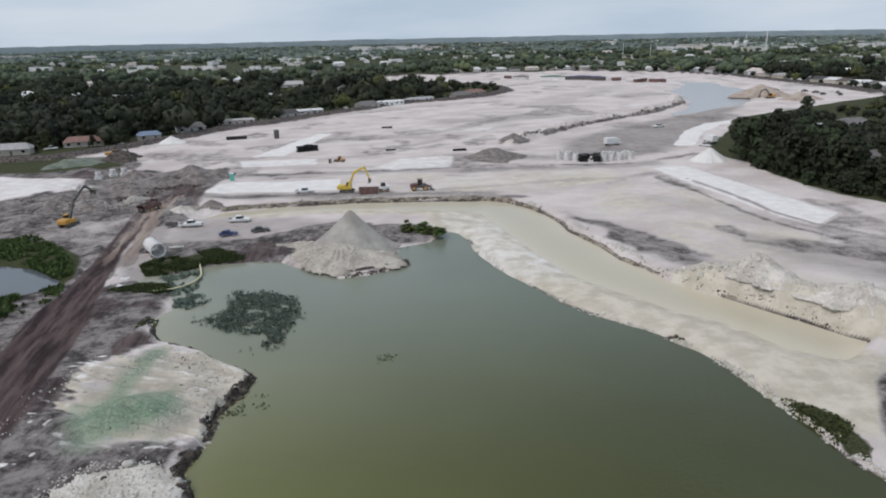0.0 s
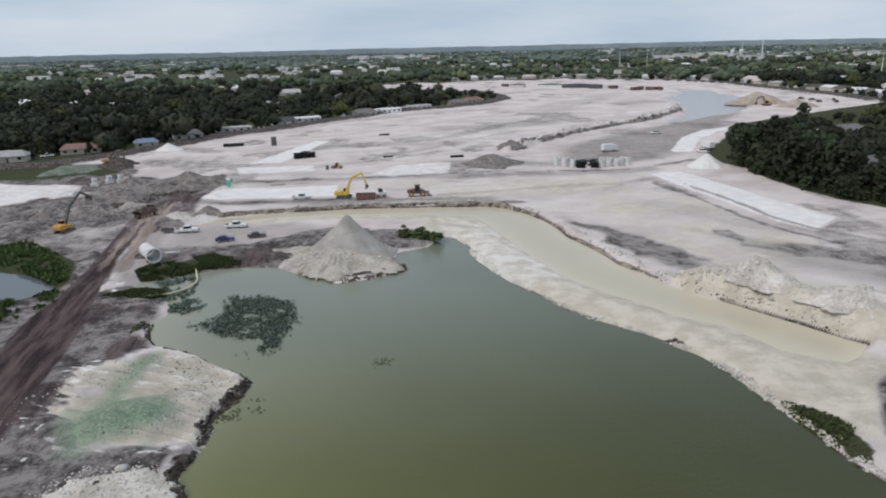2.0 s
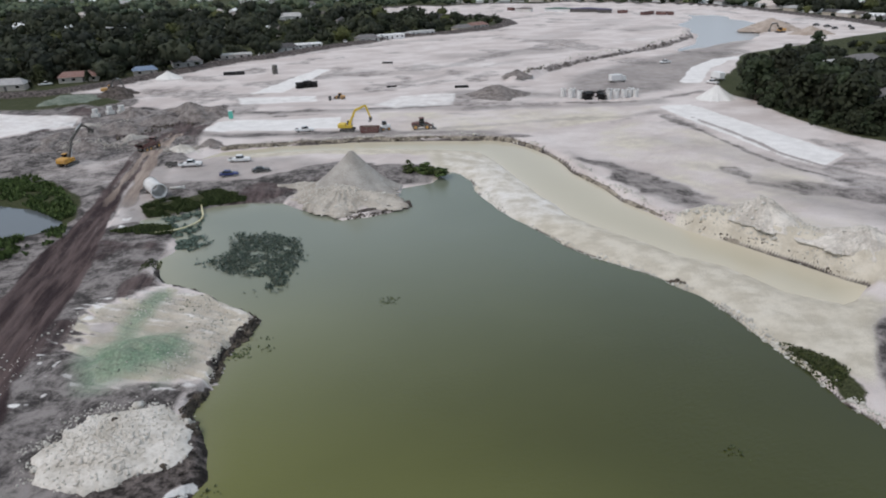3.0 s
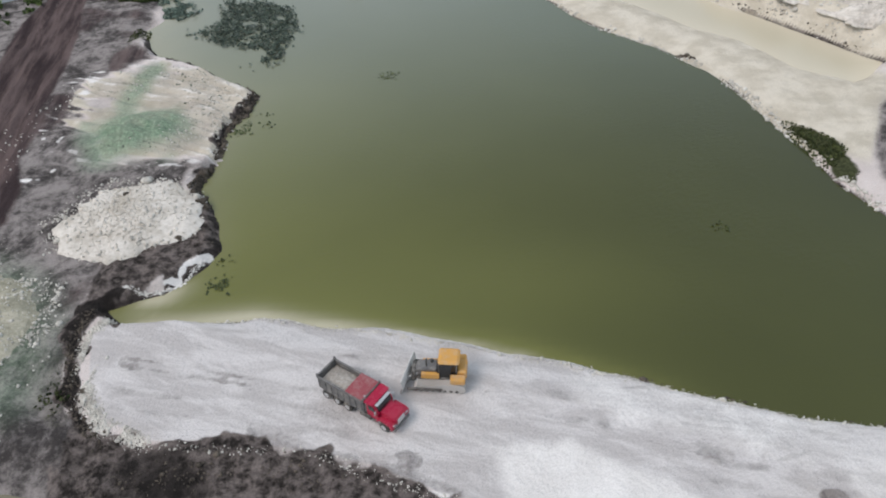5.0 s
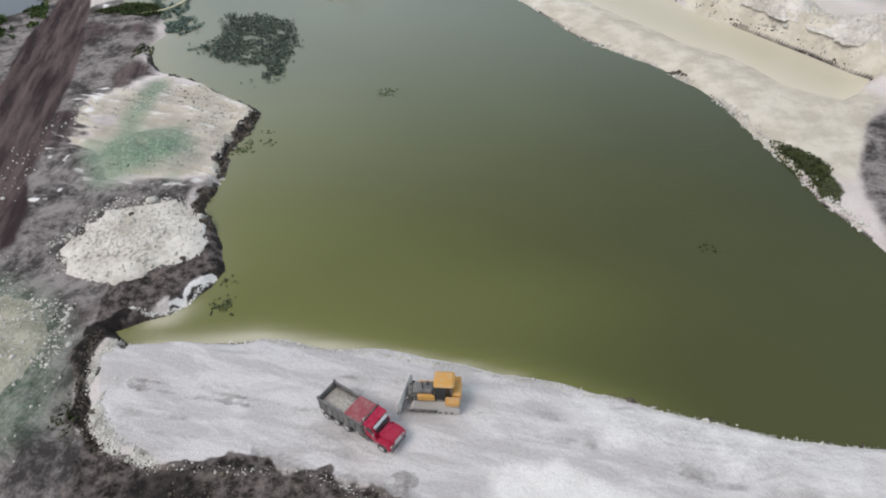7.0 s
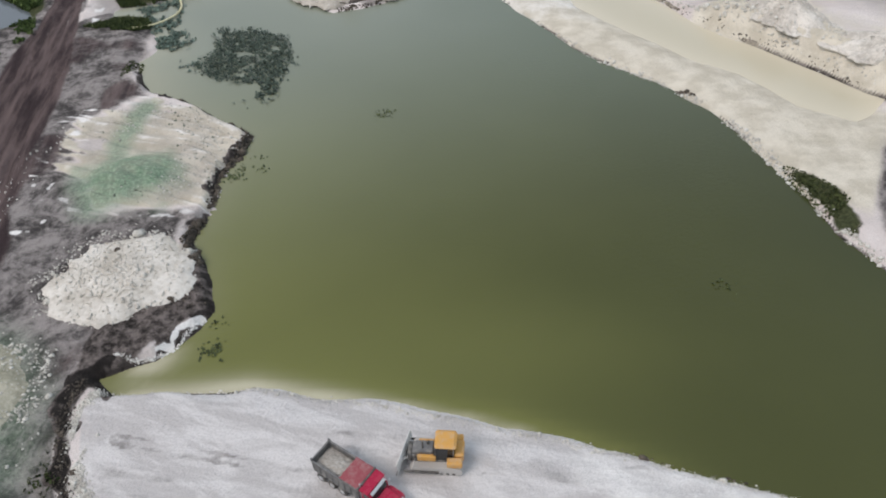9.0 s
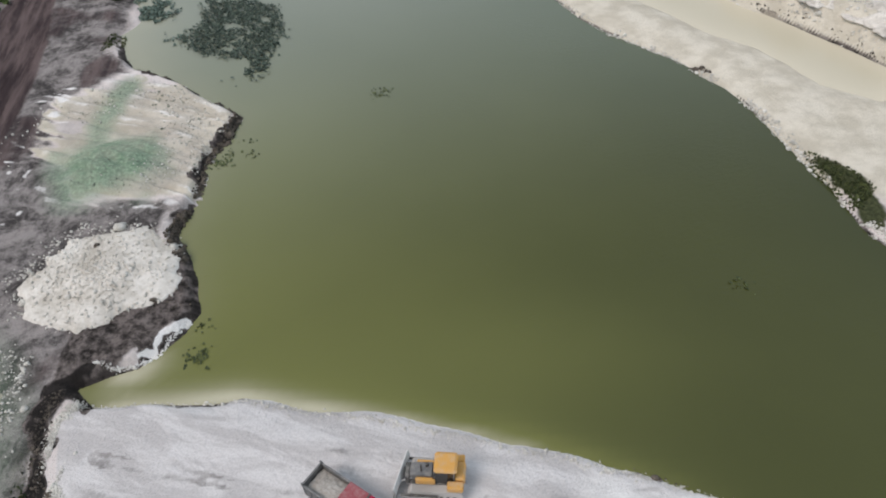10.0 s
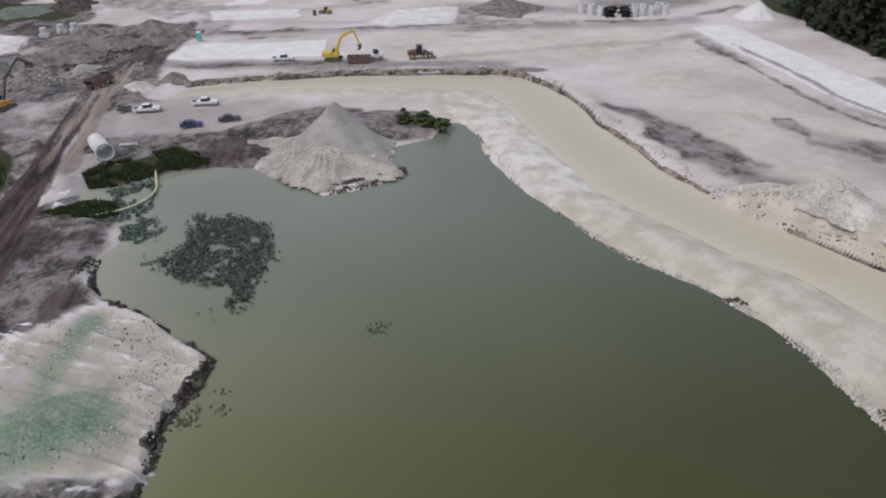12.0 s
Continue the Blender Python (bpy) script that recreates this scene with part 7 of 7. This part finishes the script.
stones("concrete_rubble", [([(-116, 199), (-104, 203), (-92, 200)], 4.5, 280), ([(-80, 191), (-73, 199)], 2.6, 200), ([(-120, 207), (-108, 205)], 4, 80), ([(-114, 230), (-100, 233)], 5, 80)], 0.34, GRAVEL, "broken pale concrete rubble by the excavator", 11)
stones("ridge_stones", [([(-95, 215), (-100, 225), (-85, 243)], 8, 260)], 0.32, DARK_STONE, "dark clods on the churned ground", 8)
stones("mud_clods", [([(-28, 29), (-15, 30.5), (-6, 27.5)], 1.4, 300), ([(-35.8, 48), (-36, 43), (-33, 36), (-29, 32.5)], 0.7, 420), ([(-36, 58), (-31, 62), (-29, 58)], 1.8, 380)], 0.085, DARK_STONE, "dark muck clods behind the dam", 9)
stones("waterline_debris", [([(15, 40.3), (22, 38.1), (28.5, 36), (38, 34.5), (48, 33)], 0.22, 300)], 0.085, DARK_STONE, "dark debris along the dam's waterline", 15)
stones("shell_stones", [([(-26.3, 56.2), (-27.8, 54.1), (-28.3, 52.4), (-30, 51.1), (-31.9, 50.5), (-33.6, 50.7)], 0.16, 420)], 0.075, WHITE_SAND, "white broken rock along the slumped shore", 10)
bs = thing("boulder", "single dark boulder on the white lime heap", "rock")
b = B()
bmesh.ops.create_icosphere(b, subdivisions=2, radius=0.4)
for v in b.verts:
    v.co *= 1 + 0.35 * noise.noise(v.co * 2.3)
part("stone", b, DARK_STONE, bs)
bs.matrix_basis = pose(-38.5, 65.6, 1.9)


def crust(name, heap, n, size, material, label, seed):
    """Loose stones lying over the surface of a heap."""
    r = np.random.RandomState(seed)
    co = np.empty(len(heap.data.vertices) * 3, np.float32)
    heap.data.vertices.foreach_get("co", co)
    co = co.reshape(-1, 3)[r.randint(0, len(co) // 3, n)] + r.normal(0, 0.16, (n, 3)) * np.array([1, 1, 0.2])
    s = size * np.exp(r.normal(-0.1, 0.5, (n, 1, 1)))
    v = ICO_V[None] * r.uniform(0.55, 1.2, (n, 1, 3)) * r.uniform(0.78, 1.15, (n, 12, 1)) * s + co[:, None, :]
    f = ICO_F[None] + (np.arange(n) * 12)[:, None, None]
    return tagged(new(name, mesh_np(name, v.reshape(-1, 3), f.reshape(-1, 3), material)), label, "stones", kind="stuff")


crust("lime_stones", bpy.data.objects["lime_mound"], 1700, 0.12, LIME_RUBBLE, "broken white stones on the lime heap", 1)
for k, (nm, n, sz) in enumerate((("spoil_mound", 1500, 0.14), ("spoil_mound.001", 900, 0.10), ("spoil_mound.004", 900, 0.10), ("spoil_mound.005", 700, 0.10))):
    crust("spoil_stones", bpy.data.objects[nm], n, sz, STONE, "pale loose stones on the spoil", 2 + k)
stones("canal_rubble", [([(170, 520), (160, 483), (126, 430), (94.6, 400), (63, 366), (44.5, 337), (30, 311)], 1.6, 300)], 0.38, STONE, "pale rubble along the far canal bank", 12)
stones("canal_clods", [([(163, 482), (128.5, 428), (97, 398), (65.5, 364), (47, 336)], 0.8, 110), ([(47, 339), (38, 325), (31, 313)], 1.8, 160)], 0.34, DARK_STONE, "dark rubble along the far canal bank", 13)

# cut rock ledge along the far side of the channel
def ledge(name, line, high, label, seed, material):
    pts, out = np.array(line, float), []
    for a, b in zip(pts, pts[1:]):
        k = max(2, int(np.linalg.norm(b - a) / 0.45))
        out.append(a + (b - a) * np.linspace(0, 1, k, endpoint=False)[:, None])
    p = np.concatenate(out + [pts[-1:]])
    p = p + 0.9 * (np.stack([fbm(p[:, 0], p[:, 1], 5, 3, seed), fbm(p[:, 0], p[:, 1], 5, 3, seed + 7)], 1) - 0.5)
    d = np.gradient(p, axis=0)
    d /= np.linalg.norm(d, axis=1)[:, None] + 1e-9
    side = np.stack([-d[:, 1], d[:, 0]], 1)
    tall = high * (0.55 + 0.9 * fbm(p[:, 0], p[:, 1], 6, 3, seed + 3)) * (1 - 0.5 * step(p[:, 0], 14, 30))
    rows = []
    for j, (o, z) in enumerate(((-0.35, -0.4), (-0.2, 0.25), (0.0, 0.55), (0.1, 0.8), (0.45, 1.0), (1.3, 0.92), (2.0, 0.2))):
        w = o + 0.45 * (fbm(p[:, 0] * 1.0 + 31 * j, p[:, 1], 1.2, 3, seed + j) - 0.5)
        rows.append(np.concatenate([p + side * w[:, None], (z * tall)[:, None]], 1))
    n = len(p)
    return tagged(new(name, mesh_np(name, np.concatenate(rows), quads(7, n), material)), label, "bank", kind="structure")


LEDGE = earth("stained_ledge_rock", (0.035, 0.028, 0.022), (0.42, 0.37, 0.30), 0.7, 1.6, 0.3)
ledge("bank_ledge", [(-66, 196.3), (-50, 201.8), (-28.8, 205.3), (0.5, 205.5), (12, 204.5), (18.4, 201.8), (23.1, 195.8), (27.3, 187), (30, 178), (31.6, 166.8), (36.4, 154.8), (38.3, 145.2), (43.4, 134.9), (49, 124.9), (54.8, 118.3), (59.6, 112.3), (64.8, 103.4)], 1.25, "stained dark rock ledge above milky water", 40, LEDGE)
ledge("toe_ledge", [(-23.5, 137.6), (-19.2, 139.2), (-15, 141.6), (-11.4, 143.4), (-8.4, 145.1)], 0.9, "dark undercut toe of the gravel spoil at the water", 47, MUCK)

# ---- houses and far buildings ----
def house(name, label, l_, w_, eave, ridge, wall=WALL, roof=ROOF, flat=False, group="suburban houses", windows=True):
    ob = thing(name, label, "house" if not flat else "building", group)
    part("wall", box(B(), (0, 0, eave / 2), (l_, w_, eave)), wall, ob)
    if flat:
        part("roof", box(B(), (0, 0, eave + 0.2), (l_ + 0.4, w_ + 0.4, 0.4), bevel=0.05), roof, ob)
    else:
        o = 0.5
        b_ = B()
        a = [b_.verts.new(c) for c in ((-l_ / 2 - o, -w_ / 2 - o, eave - 0.1), (l_ / 2 + o, -w_ / 2 - o, eave - 0.1), (l_ / 2 + o, w_ / 2 + o, eave - 0.1), (-l_ / 2 - o, w_ / 2 + o, eave - 0.1), (-l_ / 2 + ridge, 0, eave + ridge), (l_ / 2 - ridge, 0, eave + ridge))]
        for q in ((0, 1, 5, 4), (2, 3, 4, 5), (1, 2, 5), (3, 0, 4), (3, 2, 1, 0)):
            b_.faces.new([a[i] for i in q])
        part("roof", b_, roof, ob)
    if windows:
        n = max(2, int(l_ / 4))
        for k in range(n):
            x = -l_ / 2 + (k + 0.5) * l_ / n
            if k == n // 2:
                part("door", box(B(), (x, -w_ / 2 - 0.03, 1.05), (1.0, 0.1, 2.1)), DARK_STEEL, ob)
            else:
                part("window", box(B(), (x, -w_ / 2 - 0.03, eave * 0.6), (1.4, 0.1, 1.1)), GLASS_DARK, ob)
    return ob


kinds = [house("house", "low suburban house with a weathered hip roof", 15, 9, 2.8, 2.2), house("house", "low house with a rust-red roof among trees", 17, 10, 2.8, 2.0, roof=ROOF_RUST),
         house("house", "small house with a blue sheet roof", 11, 8, 2.7, 1.6, roof=ROOF_BLUE), house("mobile_home", "long white mobile home facing the works", 20, 5.5, 3.2, 0.7, wall=PALE_WALL, roof=PALE_ROOF)]
kinds[1].matrix_basis, kinds[2].matrix_basis = pose(*HOMES[2][:2], 0.9, 0, 0, 20), pose(-150, 352, 0.9, 0, 0, 25)
kinds[1].matrix_basis = pose(-174, 334, 0.9, 0, 0, 22)
first = {1, 2}
for hx, hy, hd, k in HOMES:
    if k in (1, 2) and k in first and (hx, hy) in ((-174, 333), (-152, 350)):
        continue
    m = pose(hx, hy, 0.9, 0, 0, hd)
    if k not in first:
        first.add(k)
        kinds[k].matrix_basis = m
    else:
        copy_thing(kinds[k], m)
hr = np.random.RandomState(21)
simple = [house("house", "distant suburban house roof showing among trees", 15, 10, 3.0, 2.2, windows=False), house("house", "distant pale house among trees", 18, 9, 3.2, 2.0, wall=PALE_WALL, roof=PALE_ROOF, windows=False)]
simple[0].matrix_basis, simple[1].matrix_basis = pose(-230, 470, 0.9, 0, 0, 10), pose(-150, 560, 0.9, 0, 0, 30)
n = 0
while n < 105:
    y_ = math.exp(hr.uniform(math.log(520), math.log(1700)))
    x_ = hr.uniform(-0.72, 0.72) * y_
    if inside(np.array([x_]), np.array([y_]), SITE)[0] > -14:
        continue
    s = hr.uniform(0.8, 1.25)
    copy_thing(simple[hr.randint(0, 2)], pose(x_, y_, 0.9, 0, 0, hr.choice([0, 12, 90, 100, 25])) @ Matrix.Diagonal((s, s, s * 1.25, 1)))
    n += 1
# houses lining the far boundary
for k in range(30):
    t_ = k / 29
    q = [(10, 950), (90, 962), (170, 975), (215, 945), (300, 870), (334, 770), (340, 650), (350, 580), (345, 520)]
    i = min(int(t_ * 8), 7)
    f_ = t_ * 8 - i
    x_, y_ = q[i][0] * (1 - f_) + q[i + 1][0] * f_, q[i][1] * (1 - f_) + q[i + 1][1] * f_
    copy_thing(simple[k % 2], pose(x_ + hr.uniform(-3, 3), y_ + hr.uniform(0, 8), 0.9, 0, 0, hr.uniform(-20, 20) - 60 * (i > 3)))
for hx, hy, hd in ((151, 246, 20), (178, 262, 70), (172, 322, 15), (198, 340, 15), (150, 214, 30)):
    copy_thing(simple[0], pose(hx, hy, 0.9, 0, 0, hd))
block = house("commercial_building", "far pale commercial block with a flat roof", 32, 18, 6, 0, wall=PALE_WALL, roof=PALE_ROOF, flat=True, group="far pale buildings", windows=False)
block.matrix_basis = pose(138, 1700, 0.9, 0, 0, 2) @ Matrix.Diagonal((2.0, 1, 1.5, 1))
places = []
for x0, x1, q0, q1, n, s0, s1 in QUARTERS:
    for k in range(n):
        places.append((hr.uniform(x0, x1), hr.uniform(q0, q1), hr.uniform(s0, s1)))
for k in range(110):
    y_ = hr.uniform(1300, 4200)
    places.append((hr.uniform(-0.66, 0.66) * y_, y_, hr.uniform(0.35, 0.9)))
for x_, y_, s in places:
    copy_thing(block, pose(x_, y_, 0.9, 0, 0, hr.choice([0, 5, 90, -10])) @ Matrix.Diagonal((s * 0.8, s * 0.7, 0.45 + 0.42 * s, 1)))
# sheds and stores on the far edge of the works
for x_, y_, l_, w_, rf, label in ((118, 765, 26, 10, FABRIC_GREEN, "green-netted store at the far edge of the works"), (146, 752, 34, 11, ROOF_PURPLE, "dark violet sheet-roofed shed at the far edge"),
                                  (160, 735, 14, 8, ROOF_PURPLE, "small dark violet shed at the far edge"), (84, 778, 16, 9, GREY_SPOIL, "grey covered store at the far edge")):
    ob = thing("storage_shed", label, "shed", "far sheds")
    part("wall", box(B(), (0, 0, 1.5), (l_, w_, 3.0)), DARK_STEEL if rf is ROOF_PURPLE else PALE_WALL, ob)
    part("roof", slab(B(), [(-l_ / 2 - 0.4, 3.0), (l_ / 2 + 0.4, 3.0), (l_ / 2 + 0.4, 3.4), (0, 4.3), (-l_ / 2 - 0.4, 3.4)], -w_ / 2 - 0.4, w_ / 2 + 0.4), rf, ob)
    ob.matrix_basis = pose(x_, y_, 0.9, 0, 0, -18)
for k, (x_, y_) in enumerate(((175, 722), (190, 694), (197, 700), (212, 688), (72, 800), (204, 690))):
    copy_thing(bpy.data.objects["soil_bin"], pose(x_, y_, height(x_, y_), 0, 0, 30 * k) @ Matrix.Diagonal((1.6, 1.6, 1.6, 1)))
mast = thing("radio_mast", "thin white radio mast far over the suburbs", "mast", "far masts")
part("pole", tube(B(), (0, 0, 0), (0, 0, 42), 1.6, 1.0, 8), WHITE_PAINT, mast)
part("antenna", tube(B(), (0, 0, 42), (0, 0, 46), 0.5, 0.3, 6), WHITE_PAINT, mast)
mast.matrix_basis = pose(690, 1540, 0.9)
for x_, y_, s in ((360, 1250, 0.6), (330, 1320, 0.62), (520, 1500, 0.6), (470, 760, 0.6), (860, 2050, 0.8)):
    copy_thing(mast, pose(x_, y_, 0.9) @ Matrix.Diagonal((s * 0.6, s * 0.6, s, 1)))

dome = thing("water_tower", "far white domed water tower over the suburbs", "tower", "far masts")
part("shaft", tube(B(), (0, 0, 0), (0, 0, 14), 4.5, 4.5, 12), WHITE_PAINT, dome)
d_ = B()
bmesh.ops.create_uvsphere(d_, u_segments=14, v_segments=8, radius=5.5, matrix=Matrix.Translation((0, 0, 15)))
part("dome", d_, WHITE_PAINT, dome, smooth=True)
dome.matrix_basis = pose(752, 1850, 0.9)
copy_thing(dome, pose(775, 1850, 0.9))

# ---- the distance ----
# blue-grey base colour paints the haze over the horizon woods
HAZE_WOODS = earth("haze_blue_grey_distance", (0.19, 0.24, 0.265), (0.25, 0.30, 0.315), 0.006, 0.05, 0.0)
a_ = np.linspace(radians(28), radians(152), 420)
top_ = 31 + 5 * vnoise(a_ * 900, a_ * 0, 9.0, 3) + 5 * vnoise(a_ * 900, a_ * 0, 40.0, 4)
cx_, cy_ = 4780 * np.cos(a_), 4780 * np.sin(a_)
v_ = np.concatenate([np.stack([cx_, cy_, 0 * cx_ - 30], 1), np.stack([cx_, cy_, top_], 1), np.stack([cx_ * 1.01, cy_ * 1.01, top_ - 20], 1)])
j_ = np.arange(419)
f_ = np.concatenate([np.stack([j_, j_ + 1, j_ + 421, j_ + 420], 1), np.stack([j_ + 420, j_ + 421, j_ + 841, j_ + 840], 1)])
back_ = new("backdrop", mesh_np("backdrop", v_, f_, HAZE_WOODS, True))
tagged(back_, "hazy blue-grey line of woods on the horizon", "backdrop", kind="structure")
